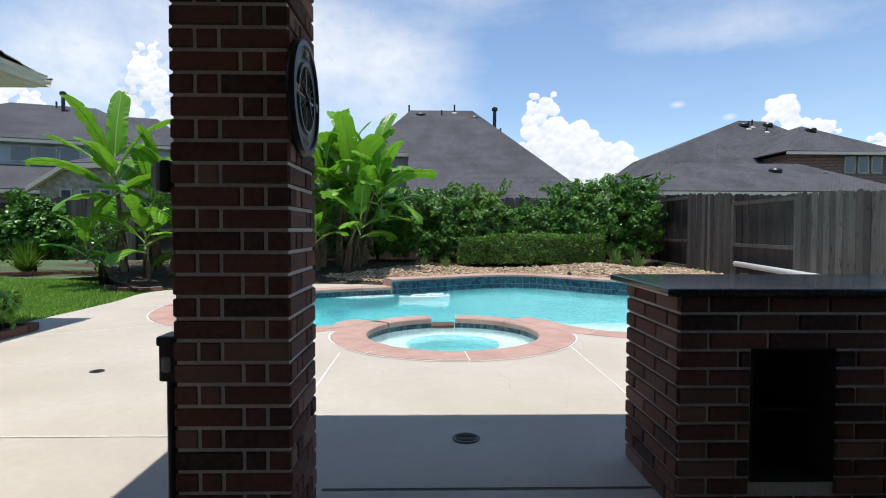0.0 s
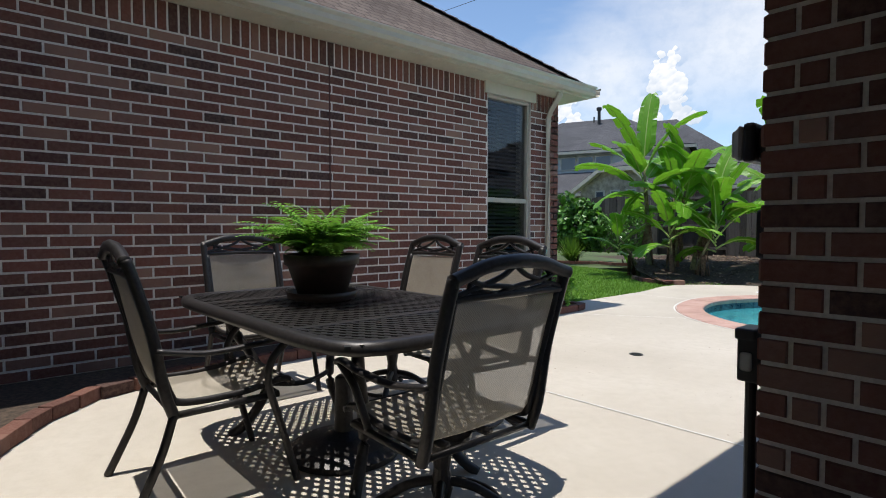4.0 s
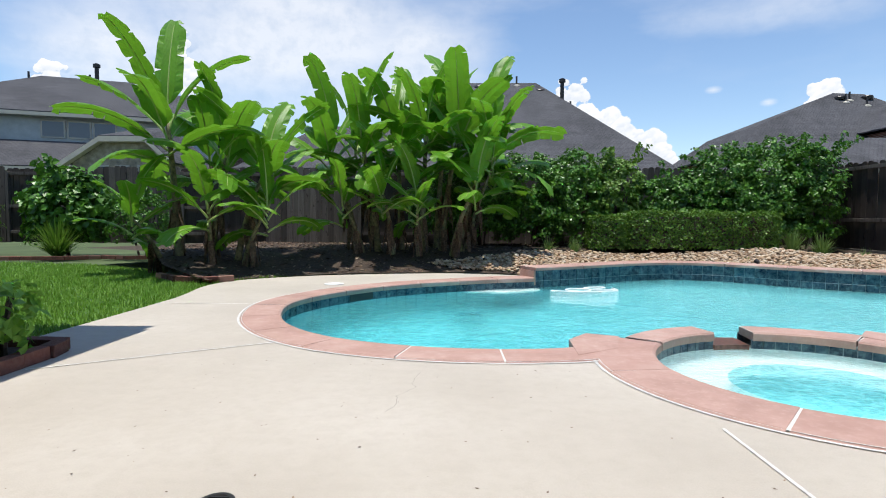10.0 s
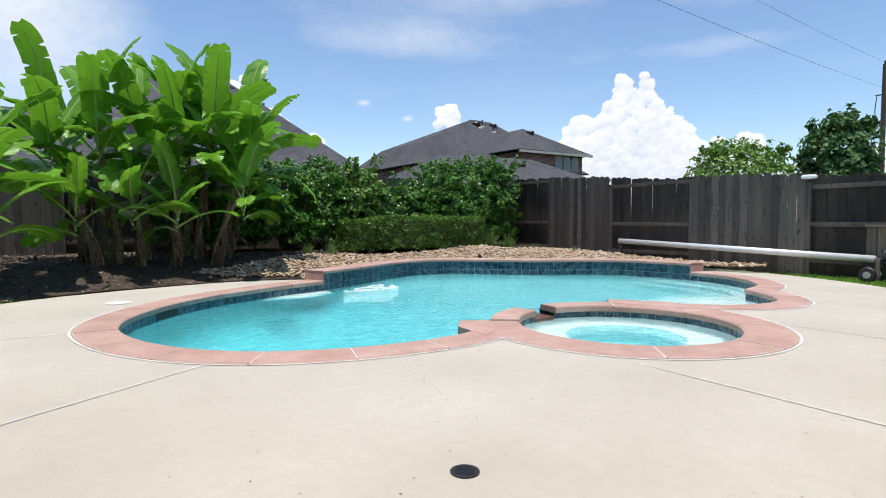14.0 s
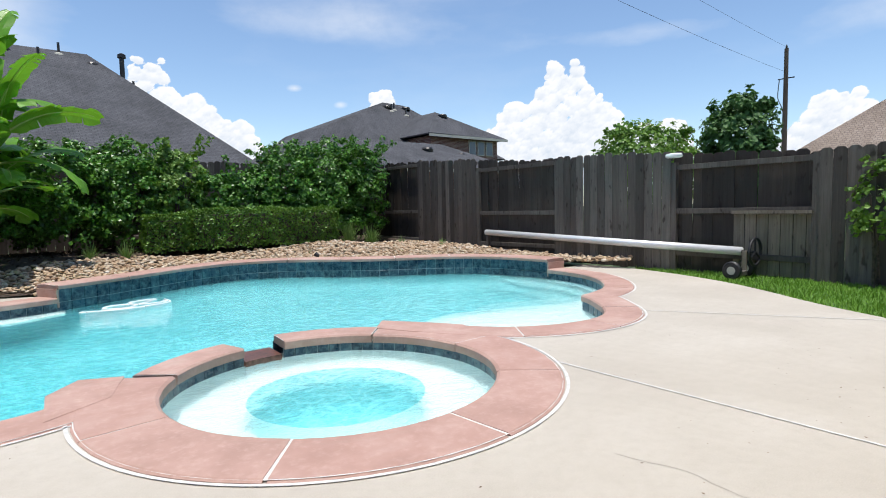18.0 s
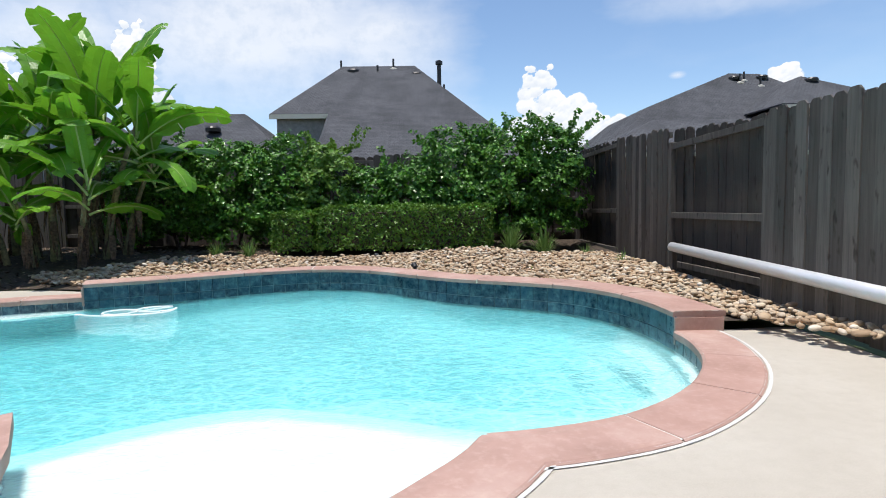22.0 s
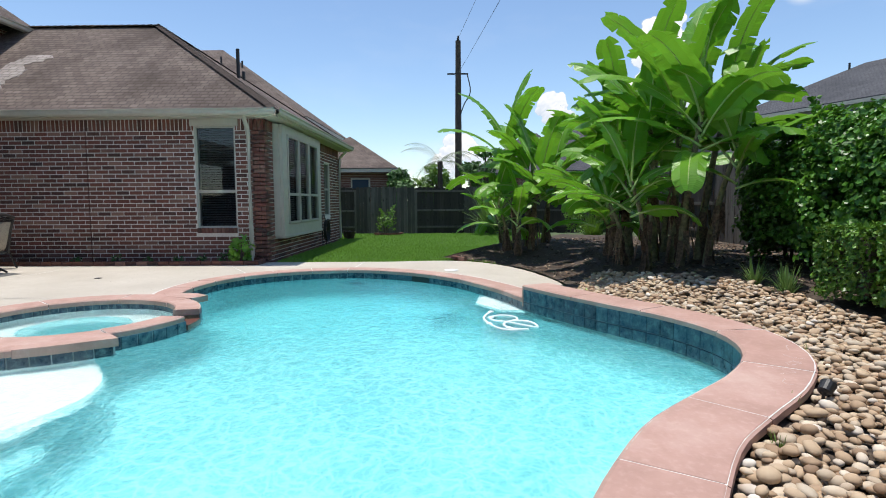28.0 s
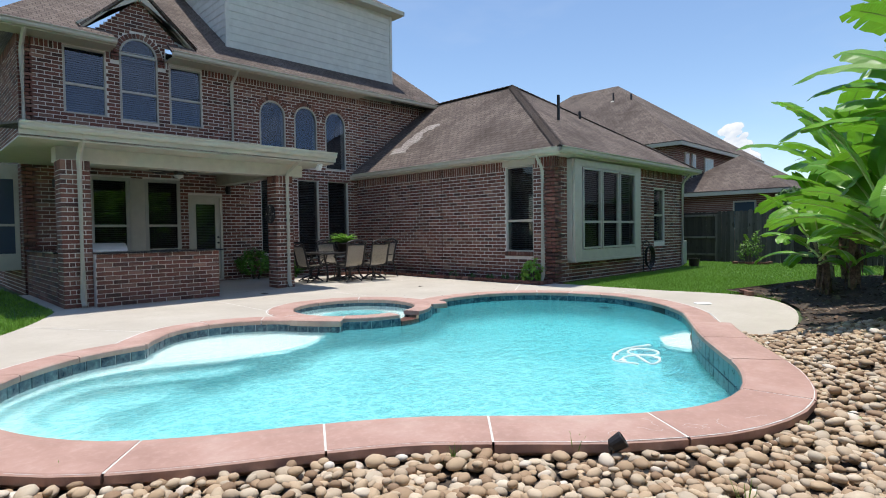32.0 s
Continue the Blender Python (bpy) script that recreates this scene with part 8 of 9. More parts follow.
POT = plain("brown_glazed_pot", (0.055, 0.035, 0.025), 0.45, grain=12, amount=0.25)
pot = thing("potted_fern", "green fern in a dark brown pot on a saucer", "potted plant", at=(-2.90, -1.71, TZ + 0.004))
part("saucer", lathe(bmesh.new(), [(0.135, 0.0), (0.165, 0.012), (0.175, 0.045), (0.165, 0.045), (0.15, 0.02)], 32), POT, pot, smooth=True)
part("pot", lathe(bmesh.new(), [(0.10, 0.012), (0.115, 0.02), (0.165, 0.17), (0.18, 0.175), (0.185, 0.225), (0.17, 0.225), (0.165, 0.19), (0.03, 0.185)], 32), POT, pot, smooth=True)
_rg = random.Random(8)
_v, _f = [], []
for k in range(130):
    a, rise, ln = _rg.uniform(0, 6.28), radians(_rg.uniform(54, 90)), _rg.uniform(0.20, 0.42)
    p, ang = Vector((0.07 * math.cos(a) * _rg.random(), 0.07 * math.sin(a) * _rg.random(), 0.19)), rise
    d, sd = Vector((math.cos(a), math.sin(a), 0)), Vector((-math.sin(a), math.cos(a), 0))
    n = 20
    for i in range(n):
        st = ln / n
        p = p + st * (d * math.cos(ang) + Vector((0, 0, math.sin(ang))))
        ang = max(ang - _rg.uniform(0.02, 0.13), -0.7)
        l = 0.048 * math.sin(math.pi * (i + 2.5) / (n + 3)) + 0.006
        for s in (-1, 1):
            b = len(_v)
            tip = p + sd * s * l + d * l * 0.35 - Vector((0, 0, l * 0.25))
            _v += [tuple(p - d * 0.007), tuple(p + sd * s * l * 0.5 + d * 0.014), tuple(tip), tuple(p + sd * s * l * 0.5 - d * 0.006)]
            _f.append((b, b + 1, b + 2, b + 3))
tagged(raw("fern_fronds", _v, _f, FERN, pot, "dense arching fern fronds"), kind="stuff")

# ---- things on the column ----
clk = thing("wall_clock", "round dark metal sundial-style clock on the brick column", "clock", at=(-0.650, -1.19, 1.618), rz=90)
bm = lathe(bmesh.new(), [(0.001, 0.0), (0.205, 0.0), (0.21, 0.01), (0.205, 0.028), (0.185, 0.03), (0.18, 0.02), (0.13, 0.018), (0.125, 0.026), (0.115, 0.026), (0.11, 0.016), (0.001, 0.014)], 40)
bmesh.ops.rotate(bm, cent=(0, 0, 0), matrix=Matrix.Rotation(radians(90), 3, "X"), verts=bm.verts)
part("clock_face", bm, METAL_DARK, clk, smooth=False)
for k in range(24):
    a = 2 * math.pi * k / 24
    q = part("clock_ray", boxed(0.03, -0.024, -0.003, 0.108, -0.014, 0.003), TRIM if k % 6 == 0 else RAIL, clk)
    q.matrix_basis = Matrix.Rotation(a, 4, "Y")
for k, ln in ((50, 0.085), (200, 0.06)):
    q = part("clock_hand", boxed(-0.01, -0.032, -0.004, ln, -0.028, 0.004), METAL_DARK, clk)
    q.matrix_basis = Matrix.Rotation(radians(k), 4, "Y")
for k, word in enumerate(("XII", "III", "VI", "IX")):
    cu = bpy.data.curves.new("numeral", "FONT")
    cu.body, cu.size, cu.align_x, cu.align_y, cu.extrude = word, 0.045, "CENTER", "CENTER", 0.002
    tx = new("numeral", cu)
    cu.materials.append(TRIM)
    a = radians(90 * k)
    tx.parent = clk
    tx.matrix_basis = Matrix.Translation((0.155 * math.sin(a), -0.026, 0.155 * math.cos(a))) @ Matrix.Rotation(radians(90), 4, "X")

LAMP_GREY = plain("floodlight_lens", (0.42, 0.42, 0.38), 0.3, grain=10, amount=0.05)
flood = thing("floodlight", "dark outdoor floodlight with a grey lens on the column", "floodlight", at=(-1.055, -1.175, 1.325))
part("mount", boxed(-0.05, -0.04, -0.045, 0.0, 0.04, 0.05, 0.008), BLACK, flood)
part("housing", boxed(-0.085, -0.07, -0.055, -0.05, 0.07, 0.065, 0.01), BLACK, flood)
bm = boxed(-0.125, -0.066, -0.05, -0.0855, 0.066, 0.06, 0.012)
for v in bm.verts:
    if v.co.x < -0.105:
        v.co.y *= 0.8
        v.co.z *= 0.8
part("lens", bm, LAMP_GREY, flood, "pale grey lens")
up = thing("outlet_box", "dark weatherproof outlet box with conduit on the column", "outlet box", at=(-1.055, -1.16, 1.05))
part("cover", boxed(-0.055, -0.05, -0.075, 0.0, 0.05, 0.075, 0.01), BLACK, up)
part("conduit", tube(bmesh.new(), [(-0.03, 0, -0.09), (-0.03, 0, -0.34)], 0.014, 10), BLACK, up)
lo = thing("outlet_box", "dark weatherproof outlet box low on the column", "outlet box", at=(-1.055, -1.26, 0.69))
part("cover", boxed(-0.065, -0.05, -0.08, 0.0, 0.05, 0.07, 0.008), BLACK, lo)
part("lid", boxed(-0.072, -0.054, 0.045, -0.01, 0.054, 0.08, 0.008), BLACK, lo)
part("knockout_plate", boxed(-0.052, -0.06, -0.045, -0.02, -0.051, 0.01, 0.008), LAMP_GREY, lo, "blue-grey cast plate")
part("conduit", tube(bmesh.new(), [(-0.032, -0.02, -0.08), (-0.032, -0.02, -0.69)], 0.017, 12), BLACK, lo)

eave_lights = thing("eave_floodlights", "pair of white bulb floodlights under the patio eave", "floodlight", at=(-1.45, -0.45, 2.66))
part("base", lathe(bmesh.new(), [(0.05, 0.05), (0.05, 0.02), (0.02, 0.0)], 14), WHITE_PLASTIC, eave_lights)
for s in (-1, 1):
    b = part("bulb", lathe(bmesh.new(), [(0.02, 0.0), (0.03, -0.04), (0.065, -0.12), (0.06, -0.14), (0.01, -0.15)], 16), WHITE_PLASTIC, eave_lights)
    b.matrix_basis = pose(s * 0.05, 0.02, 0.03, -40, s * 30, 0)
tagged(part("cable", tube(bmesh.new(), [(-0.75, -0.5, 2.72), (-1.42, -0.46, 2.71)], 0.02, 8), TRIM), "cream conduit run under the patio eave", "conduit")

fan = thing("ceiling_fan", "dark bronze ceiling fan with a light bowl over the patio", "ceiling fan", at=(0.85, -2.35, 2.70))
part("canopy", lathe(bmesh.new(), [(0.07, 0.0), (0.06, -0.05), (0.015, -0.06), (0.015, -0.1), (0.09, -0.11), (0.11, -0.16), (0.09, -0.22), (0.05, -0.23)], 20), METAL_DARK, fan)
part("light_bowl", lathe(bmesh.new(), [(0.10, -0.23), (0.10, -0.25), (0.07, -0.29), (0.01, -0.305)], 20), WHITE_PLASTIC, fan, "white glass light bowl")
for k in range(5):
    q = part("blade", boxed(0.14, -0.065, -0.168, 0.62, 0.065, -0.158, 0.004), METAL_DARK, fan)
    q.matrix_basis = Matrix.Rotation(radians(72 * k + 10), 4, "Z") @ Matrix.Rotation(radians(8), 4, "X")
for x in (2.75, -0.98):
    sc = thing("wall_sconce", "dark metal cylinder wall light on brick", "wall light", at=(x, YB + 0.012, 2.33))
    part("backplate", boxed(-0.05, 0, -0.08, 0.05, 0.02, 0.08, 0.005), METAL_DARK, sc)
    part("cylinder", tube(bmesh.new(), [(0, 0.075, -0.1), (0, 0.075, 0.1)], 0.055, 16), METAL_DARK, sc)

# bar's return leg, sink tap, grill
leg = thing("brick_bar_return", "low brick return of the outdoor bar with granite top", "bar counter", kind="structure")
part("bar_core", boxed(2.87, YB + 0.02, -0.02, 3.27, -1.11, 0.90), MORTAR, leg)
brick_wall("bar_east", (3.28, -1.11), (0, -1), (1, 0), -1.11 - YB - 0.02, 0.0, 0.90, [], leg, soldier=False)
tagged(part("bar_top", boxed(2.80, YB + 0.02, 0.90, 3.34, -1.105, 0.932, 0.008), GRANITE), "dark granite top on the bar return", "bar top")
tap = thing("sink_tap", "tall chrome gooseneck tap on the bar", "tap", at=(3.05, -1.9, 0.932))
tpart("spout", [(0, 0, 0), (0, 0, 0.2), (-0.05, 0, 0.27), (-0.12, 0, 0.25), (-0.14, 0, 0.18)], 0.011, tap, ALU)
grill = thing("gas_grill", "grey covered gas grill beside the bar", "grill", at=(2.3, -2.2, 0))
part("cart", boxed(-0.3, -0.25, 0.0, 0.3, 0.25, 0.75, 0.02), BLACK, grill)
bm = bmesh.new()
tube(bm, [(-0.32, 0, 0.86), (0.32, 0, 0.86)], 0.24, 20, True, 0.8)
part("hood", bm, ALU, grill, "pale metal hood")

# bay on the house's east side
bay2 = thing("window_bay_east", "projecting cream box bay on the side wall", "bay window", kind="structure")
part("bay_box", boxed(3.33, -6.9, 0.5, 3.83, -4.45, 2.72, 0.01), TRIM, bay2)
for y in (-5.0, -5.75):
    part("pane", boxed(3.825, y - 0.3, 0.85, 3.84, y + 0.3, 2.4), WIN_FAR, bay2)
part("pane", boxed(3.42, -4.455, 0.85, 3.74, -4.44, 2.4), WIN_FAR, bay2)
part("bay_rail", boxed(3.41, -4.45, 1.42, 3.75, -4.432, 1.47), FRAME, bay2)

# ---- bed along the wing ----
bedw = tagged(part("ground_wall_bed", filled([Vector((*p, 0)) for p in ((-5.11, 3.05), (-5.11, -3.6), (-3.0, -3.6), (-3.0, -3.35), (-4.2, -2.75), (-4.62, -2.2), (-4.66, 3.0))], [], 0.03), SOIL), "narrow soil bed along the house wall", "planting bed", kind="structure")
edge = thing("brick_edging", "row of loose red bricks edging the narrow bed", "brick edging", kind="structure")
ed_mesh = {}
_rg = random.Random(5)


def edging(line, parent, h=0.075, ln=0.20, mat=None):
    run, tot = [0.0], 0.0
    for a, b in zip(line, line[1:]):
        tot += math.hypot(b[0] - a[0], b[1] - a[1])
        run.append(tot)
    s = 0.0
    while s < tot - 0.05:
        x, y = np.interp(s + ln / 2, run, [p[0] for p in line]), np.interp(s + ln / 2, run, [p[1] for p in line])
        x2, y2 = np.interp(s + ln / 2 + 0.02, run, [p[0] for p in line]), np.interp(s + ln / 2 + 0.02, run, [p[1] for p in line])
        if "m" not in ed_mesh:
            bm = boxed(-0.098, -0.045, 0, 0.098, 0.045, 0.08, 0.005)
            me = bpy.data.meshes.new("edging_brick")
            bm.to_mesh(me)
            bm.free()
            me.materials.append(BRICK)
            ed_mesh["m"] = me
        ob = new("edging_brick", ed_mesh["m"])
        ob.matrix_basis = pose(x, y, 0.0, _rg.uniform(-2, 2), _rg.uniform(-2, 2), math.degrees(math.atan2(y2 - y, x2 - x + 1e-9)) + _rg.uniform(-4, 4))
        ob.parent = parent
        s += ln * 1.02


edging([(-5.05, 3.1), (-4.66, 3.08), (-4.63, 2.9), (-4.60, 0.0), (-4.62, -1.9), (-4.45, -2.45), (-4.15, -2.75), (-3.0, -3.4)], edge)
edge2 = thing("brick_edging", "loose bricks along the banana bed", "brick edging", kind="structure")
edging([(-6.35, 7.35), (-5.9, 6.95), (-5.45, 6.85), (-5.2, 7.05)], edge2)
edge3 = thing("brick_edging", "brick ring round the young shrub", "brick edging", kind="structure")
edging([(-14.0, 4.0), (-13.9, 4.5), (-14.1, 4.9), (-14.5, 4.95)], edge3)
edge4 = thing("brick_edging", "bricks round the far planting bed", "brick edging", kind="structure")
edging([(-12.4, 10.6), (-11.2, 10.35), (-10.0, 10.55), (-9.4, 10.9), (-8.9, 10.75), (-8.2, 10.9)], edge4)

# ---- pool things ----
for (x, y, z, r) in ((-2.85, 1.21, 0.0, 0.055), (0.02, -0.25, 0.0, 0.075)):
    g = thing("deck_drain", "round dark slotted drain cover in the concrete", "drain", at=(x, y, z))
    part("ring", lathe(bmesh.new(), [(r, 0.002), (r, 0.006), (r - 0.015, 0.007), (r - 0.018, 0.003)], 24), METAL_DARK, g)
    for k in range(-2, 3):
        w = math.sqrt(max(1e-4, (r - 0.014) ** 2 - (k * r * 0.25) ** 2))
        part("bar", boxed(-w, k * r * 0.25 - 0.004, 0.0035, w, k * r * 0.25 + 0.004, 0.0062), METAL_DARK, g)
lid = tagged(part("access_cover", lathe(bmesh.new(), [(0.13, 0.003), (0.13, 0.008), (0.115, 0.010), (0.02, 0.010)], 28), WHITE_PLASTIC), "round white plastic access cover set in the deck", "access cover")
lid.matrix_basis = pose(-3.72, 6.80, 0)
hose = thing("pool_cleaner_hose", "white floating hose looped on the water with round floats", "pool hose", at=(-0.25, 7.42, WATER - 0.003))
loops = []
for k in range(41):
    a = 2 * math.pi * k / 20
    second = k > 20
    loops.append(((0.20 if second else -0.14) + (0.21 if second else 0.17) * math.cos(a + (0.4 if second else 0)), (0.12 if second else -0.02) + (0.17 if second else 0.15) * math.sin(a + (0.4 if second else 0)), 0.004 * second))
part("hose", tube(bmesh.new(), spline(loops[::2], 3), 0.014, 8), WHITE_PLASTIC, hose, smooth=True)
tail = [loops[-1], (0.40, -0.06, 0.0), (0.12, -0.20, 0.0), (-0.2, -0.24, 0), (-0.52, -0.14, 0)]
tpart("tail", tail, 0.014, hose, WHITE_PLASTIC)
for p in (loops[3], loops[14], loops[27], loops[36], tail[2], tail[4]):
    part("float", lathe(bmesh.new(), [(0.005, -0.03), (0.036, -0.02), (0.036, 0.008), (0.005, 0.018)], 12, p), WHITE_PLASTIC, hose)
cleaner = thing("pool_cleaner", "dark blue robotic cleaner on the pool floor", "pool cleaner", at=(-1.90, 6.75, floor_z((-1.9, 6.75)) + 0.02))
part("body", boxed(-0.16, -0.13, 0.03, 0.16, 0.13, 0.13, 0.04), plain("cleaner_plastic", (0.02, 0.07, 0.12), 0.4), cleaner)
for sx in (-1, 1):
    for sy in (-1, 1):
        part("wheel", tube(bmesh.new(), [(sx * 0.11, sy * 0.13, 0.06), (sx * 0.11, sy * 0.17, 0.06)], 0.06, 14), BLACK, cleaner)

# ---- cover reel by the fence ----
reel = thing("pool_cover_reel", "long aluminium cover reel lying along the fence", "cover reel", at=(5.965, 3.0, 0))
part("tube", tube(bmesh.new(), [(0, 0.04, 0.33), (0, 4.8, 0.47)], 0.055, 20), ALU, reel, "silver tube", smooth=True)
tpart("axle", [(0, 0.05, 0.33), (0, -0.12, 0.325)], 0.018, reel, BLACK)
part("stand_post", boxed(-0.03, -0.03, 0.05, 0.03, 0.03, 0.34, 0.006), RAIL_NEW, reel)
part("stand_foot", boxed(-0.34, -0.035, 0.03, 0.05, 0.035, 0.09, 0.006), RAIL, reel)
part("far_post", boxed(-0.03, 4.72, 0.0, 0.03, 4.78, 0.44, 0.006), RAIL, reel)
for x in (-0.36, 0.03):
    bm = lathe(bmesh.new(), [(0.02, -0.03), (0.10, -0.03), (0.115, -0.015), (0.115, 0.015), (0.10, 0.03), (0.02, 0.03)], 24)
    wh = part("wheel", bm, BLACK, reel, smooth=False)
    wh.matrix_basis = pose(x, 0.0, 0.115, 90, 0, 90)
    part("hubcap", lathe(bmesh.new(), [(0.05, -0.034), (0.05, 0.034)], 20), LAMP_GREY, wh, "grey hub")
ring = [(0.17 * math.cos(radians(a)), 0.0, 0.17 * math.sin(radians(a))) for a in range(0, 361, 15)]
hwl = part("hand_wheel", tube(bmesh.new(), ring, 0.018, 8, False), BLACK, reel, "black hand wheel", smooth=True)
hwl.matrix_basis = pose(0, -0.12, 0.33)
for k in range(3):
    sp = part("spoke", tube(bmesh.new(), [(0, 0, 0), (0.17, 0, 0)], 0.014, 6), BLACK, hwl)
    sp.matrix_basis = Matrix.Rotation(radians(120 * k + 30), 4, "Y")
tagged(part("white_float", tube(bmesh.new(), spline([(6.06, 4.14, 1.63), (6.06, 4.08, 1.635), (6.06, 3.96, 1.635), (6.06, 3.90, 1.63)], 3), [0.02, 0.03, 0.034, 0.035, 0.036, 0.036, 0.035, 0.034, 0.03, 0.02][:10], 12), WHITE_PLASTIC), "white plastic float resting on the fence rail", "float")

shrub("shrub", 6.0, 1.62, 0.22, 0.28, 1.45, 900, BUSH_LIGHT, "leafy green shrub against the grey fence", 137, 0.06, 0.45, 2)

# ---- by the wing's far end ----
rack = thing("hose_rack", "black wire hose rack with a coiled garden hose", "hose rack", at=(-9.3, YN + 0.16, 0))
for s in (-1, 1):
    tpart("upright", [(s * 0.2, 0, 0), (s * 0.2, -0.02, 0.75)], 0.012, rack, BLACK)
tpart("cross_bar", [(-0.2, -0.02, 0.75), (0, -0.02, 0.86), (0.2, -0.02, 0.75)], 0.012, rack, BLACK)
for k in range(5):
    ring = [((0.2 + 0.012 * k) * math.cos(radians(a)), 0.03 + 0.018 * k, 0.42 + (0.26 + 0.012 * k) * math.sin(radians(a))) for a in range(0, 361, 20)]
    part("hose_coil", tube(bmesh.new(), ring, 0.012, 6, False), BLACK, rack)
ac = thing("air_conditioner", "pale grey air-conditioning unit at the house corner", "air conditioner", at=(-12.75, 2.5, 0))
part("casing", boxed(-0.38, -0.38, 0.03, 0.38, 0.38, 0.78, 0.02), LAMP_GREY, ac)
part("fan_grille", lathe(bmesh.new(), [(0.30, 0.78), (0.30, 0.80), (0.05, 0.81)], 24), BLACK, ac)
for x, y, r in ((-12.1, 3.5, 0.16), (-12.5, 3.3, 0.13)):
    p = thing("plant_pot", "dark plastic plant pot by the house corner", "plant pot", at=(x, y, 0))
    part("pot", lathe(bmesh.new(), [(r * 0.7, 0.0), (r, 0.22), (r * 1.06, 0.24), (r * 0.95, 0.24), (r * 0.9, 0.2)], 20), POT, p)


# ---- small things in the stones and on the coping ----
_rg = random.Random(17)
CHALK = plain("white_chalk", (0.62, 0.52, 0.47), 0.95, grain=90, amount=0.2)
bm = bmesh.new()
for cx, cy in ((2.25, 8.98), (2.12, 9.02), (2.42, 8.84), (2.60, 8.70), (2.02, 9.08), (2.33, 8.92), (2.52, 8.76)):
    p = Vector((cx + _rg.uniform(-0.03, 0.03), cy + _rg.uniform(-0.03, 0.03), RAISED + 0.0012))
    a = _rg.uniform(0, 6.28)
    line = [p.copy()]
    for k in range(9):
        a += _rg.uniform(-1.1, 1.1)
        p = p + Vector((0.018 * math.cos(a), 0.018 * math.sin(a), 0))
        line.append(p.copy())
    strip(bm, [offset(line, -0.0018), offset(line, 0.0018)])
for v in bm.verts:
    v.co.z = RAISED + 0.0035
tagged(part("chalk_scribble", bm, CHALK), "faint white chalk scribbles on the raised coping", "chalk marks", kind="stuff")

spot = thing("garden_spotlight", "small black landscape spotlight among the river stones", "spotlight", at=(2.87, 8.78, bed_z(2.87, 8.78)), rz=35)
part("head", lathe(bmesh.new(), [(0.02, 0.0), (0.034, 0.01), (0.040, 0.07), (0.036, 0.075), (0.03, 0.06), (0.002, 0.058)], 16), BLACK, spot).matrix_basis = pose(0, 0, 0.09, -55, 0, 0)
part("stake", tube(bmesh.new(), [(0, 0, -0.03), (0, 0, 0.10)], 0.009, 8), BLACK, spot)
for i, (x, y, n, l) in enumerate(((3.37, 8.26, 14, 0.07), (2.89, 8.60, 10, 0.09), (1.84, 9.35, 12, 0.06), (4.72, 7.12, 16, 0.08), (3.0, 9.4, 12, 0.08), (4.4, 8.4, 10, 0.07))):
    tuft("weed", x, y, n, l, "tiny green weed sprouting between the river stones", 160 + i, BUSH_LIGHT, bed_z(x, y) + 0.03)

CRACK = plain("crack_shadow", (0.30, 0.27, 0.23), 0.95)
for pts in (((-2.32, 2.66), (-2.36, 2.45), (-2.33, 2.38), (-2.41, 2.24), (-2.40, 2.12), (-2.45, 1.98)), ((0.35, 1.15), (0.42, 0.9), (0.39, 0.7), (0.47, 0.45)), ((3.3, 1.9), (3.42, 1.75), (3.5, 1.5))):
    line = []
    for a, b in zip(pts, pts[1:]):
        for k in range(4):
            q = Vector((*a, 0)).lerp(Vector((*b, 0)), k / 4)
            line.append(q + Vector((_rg.uniform(-0.008, 0.008), _rg.uniform(-0.008, 0.008), 0)))
    flat_strip(line, 0.0022, 0.0012, CRACK, floor_slab, "hairline_crack")
_v, _f = [], []
for k in range(420):
    x, y = _rg.uniform(-5.0, 4.0), _rg.uniform(-0.2, 3.0)
    if (x * x + (y - 2.87) ** 2) < 2.1 or (y > 2.4 and x > 1.1):
        continue
    s, a = _rg.uniform(0.003, 0.009), _rg.uniform(0, 6.28)
    b = len(_v)
    _v += [(x + s * math.cos(a + i * 1.57) * (1.0 if i % 2 else 0.5), y + s * math.sin(a + i * 1.57) * (1.0 if i % 2 else 0.5), 0.0022 + 0.001 * (i % 2)) for i in range(4)]
    _f.append((b, b + 1, b + 2, b + 3))
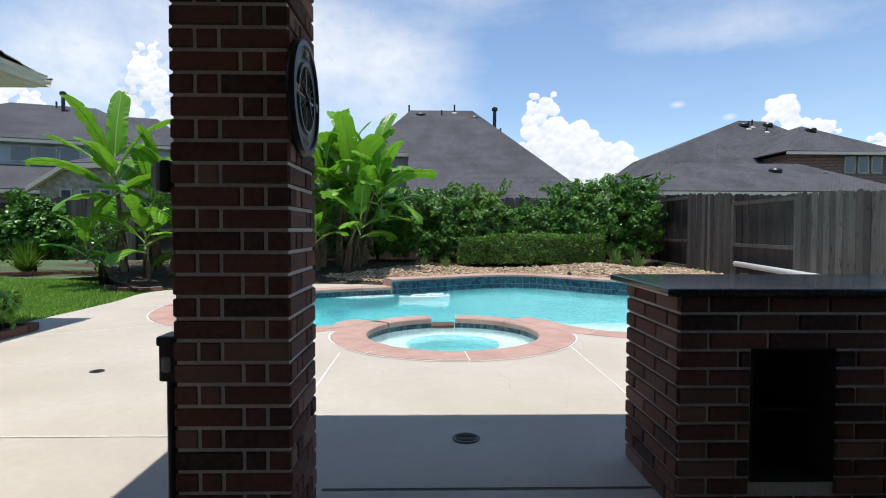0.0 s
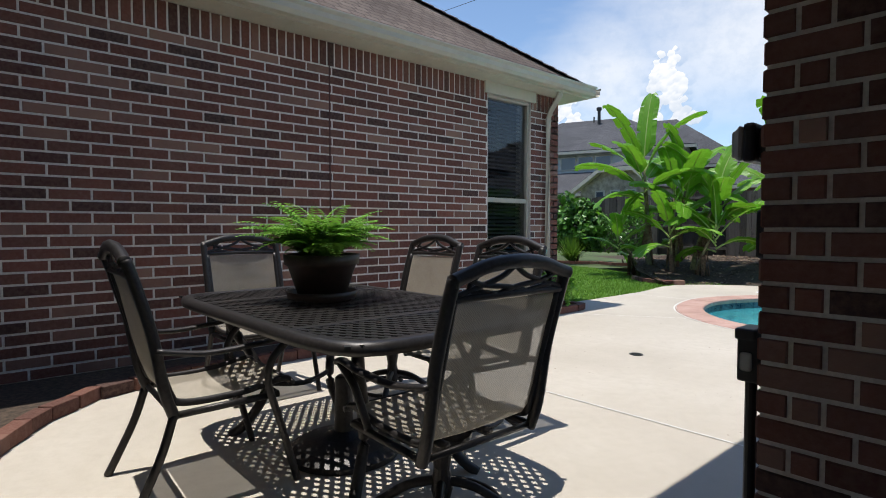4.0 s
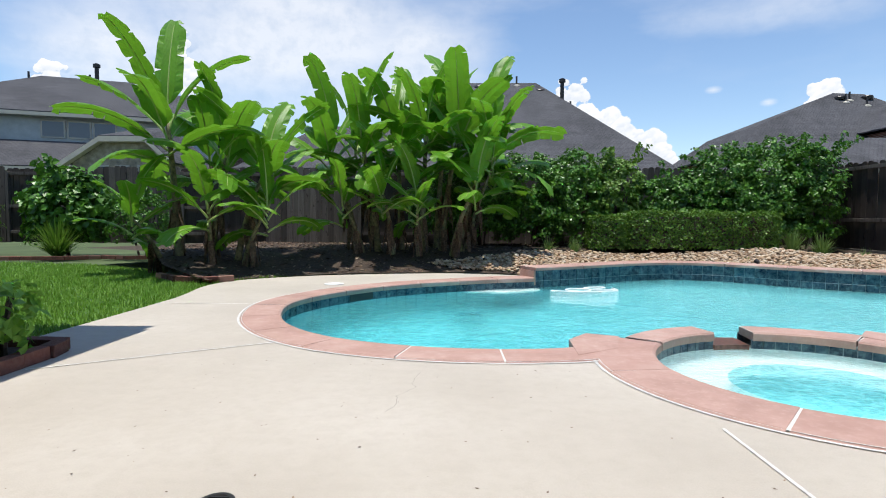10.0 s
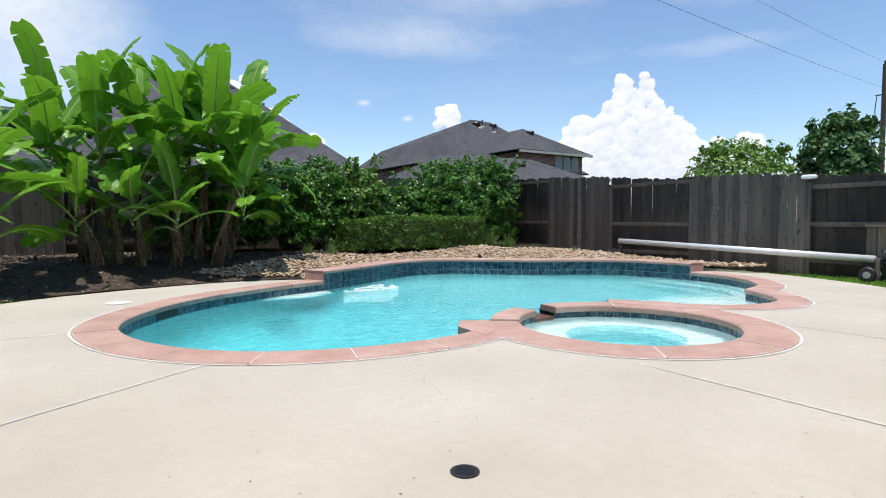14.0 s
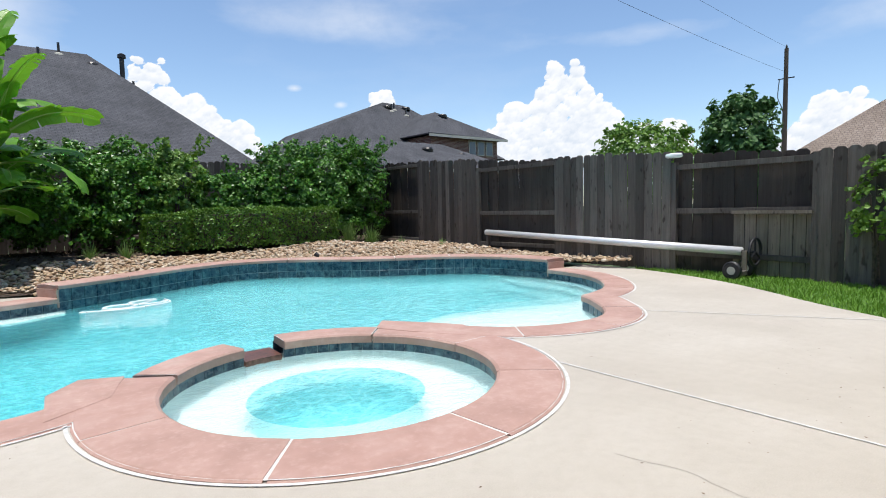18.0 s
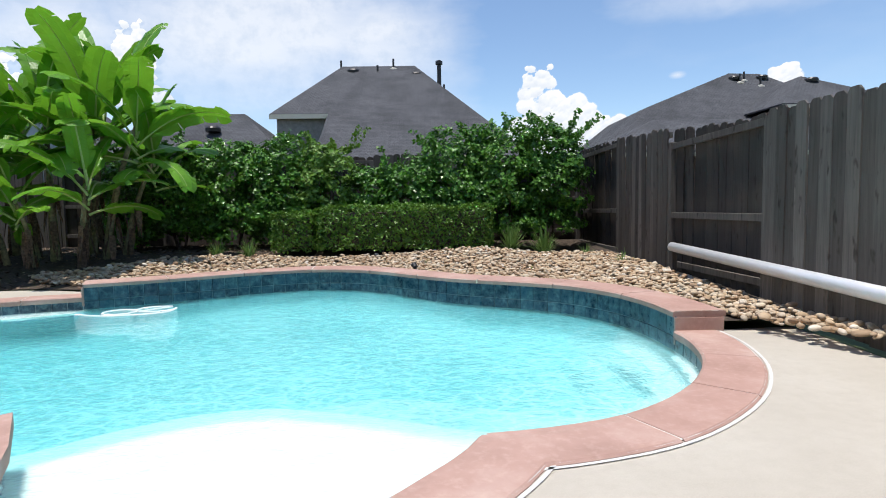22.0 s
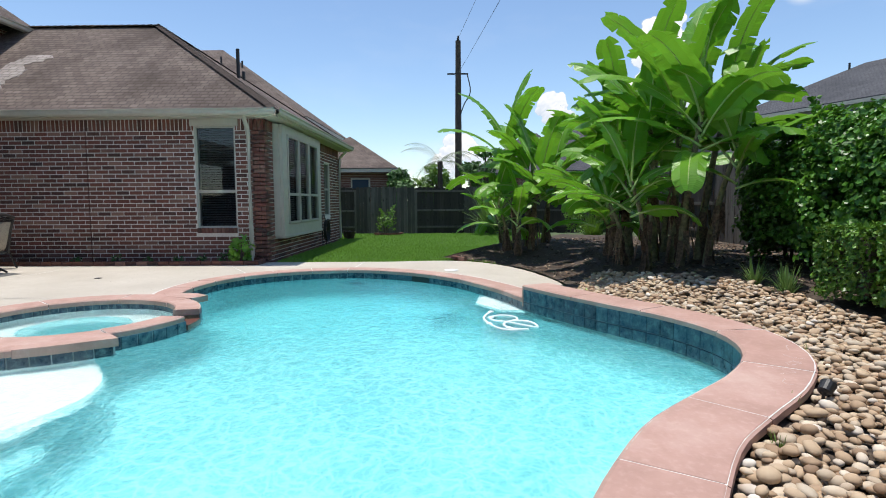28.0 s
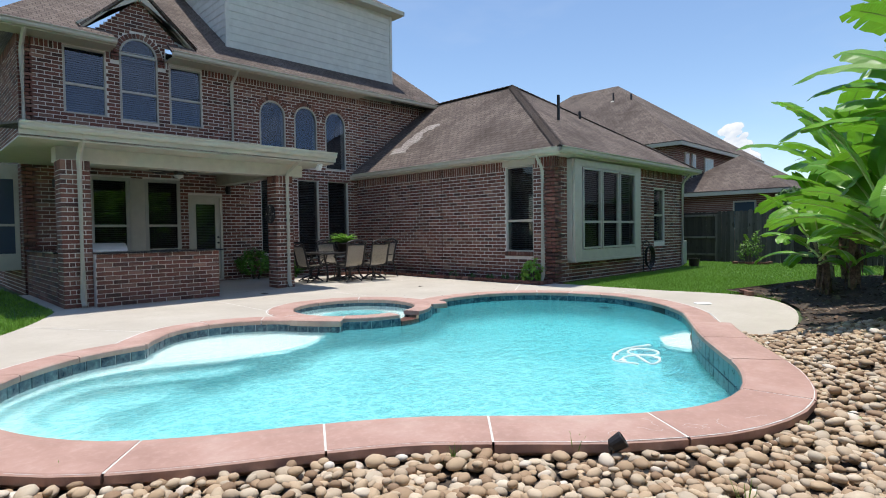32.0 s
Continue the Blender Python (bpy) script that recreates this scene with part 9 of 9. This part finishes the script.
tagged(raw("leaf_litter", _v, _f, BANANA_DRY), "scattered specks of dry leaf litter on the deck", "leaf litter", kind="stuff")

lamp = thing("pool_light", "round underwater pool light with a dark ring", "pool light", at=(-3.60, 5.17, -0.55), rz=0)
lamp.rotation_euler = (0, radians(90), 0)
part("ring", lathe(bmesh.new(), [(0.10, 0.0), (0.105, 0.006), (0.125, 0.006), (0.13, 0.0)], 28), GROUT, lamp, "dark blue-grey ring")
part("lens", lathe(bmesh.new(), [(0.10, 0.002), (0.05, 0.008), (0.002, 0.01)], 24), GROUT, lamp, "pale lens")


# ---- single pieces: bricks and tiles ----
piece_meshes = {}


def brick_mesh(w, h, d):
    key = (round(w, 2), round(h, 3), round(d, 3))
    if key not in piece_meshes:
        w2, e = key[0] / 2, 0.004
        v = [(-w2, -0.008, -h / 2), (w2, -0.008, -h / 2), (w2, -0.008, h / 2), (-w2, -0.008, h / 2)]
        v += [(-w2 + e, d, -h / 2 + e), (w2 - e, d, -h / 2 + e), (w2 - e, d, h / 2 - e), (-w2 + e, d, h / 2 - e)]
        f = [(7, 6, 5, 4)] + [(a + 4, (a + 1) % 4 + 4, (a + 1) % 4, a) for a in range(4)]
        me = bpy.data.meshes.new("brick")
        me.from_pydata(v, [], f)
        me.materials.append(BRICK)
        me.update()
        piece_meshes[key] = me
    return piece_meshes[key]


for parent, o, ux, uy, u0, u1, z0, z1, d in near_bricks:
    ob = new("brick", brick_mesh(u1 - u0, z1 - z0, d))
    c = (u0 + u1) / 2
    s = (u1 - u0) / round(u1 - u0, 2)
    rot = Matrix(((ux[0], uy[0], 0), (ux[1], uy[1], 0), (0, 0, 1))).to_4x4()
    ob.matrix_basis = Matrix.Translation((o[0] + ux[0] * c, o[1] + ux[1] * c, (z0 + z1) / 2)) @ rot @ Matrix.Diagonal((s, 1, 1, 1))
    ob.parent = parent
for parent, w, h, x, y, z, ang in tile_jobs:
    ob = new("tile", tile_mesh(round(w, 2), round(h, 3)))
    ob.matrix_basis = pose(x, y, z, 0, 0, ang)
    ob.parent = parent
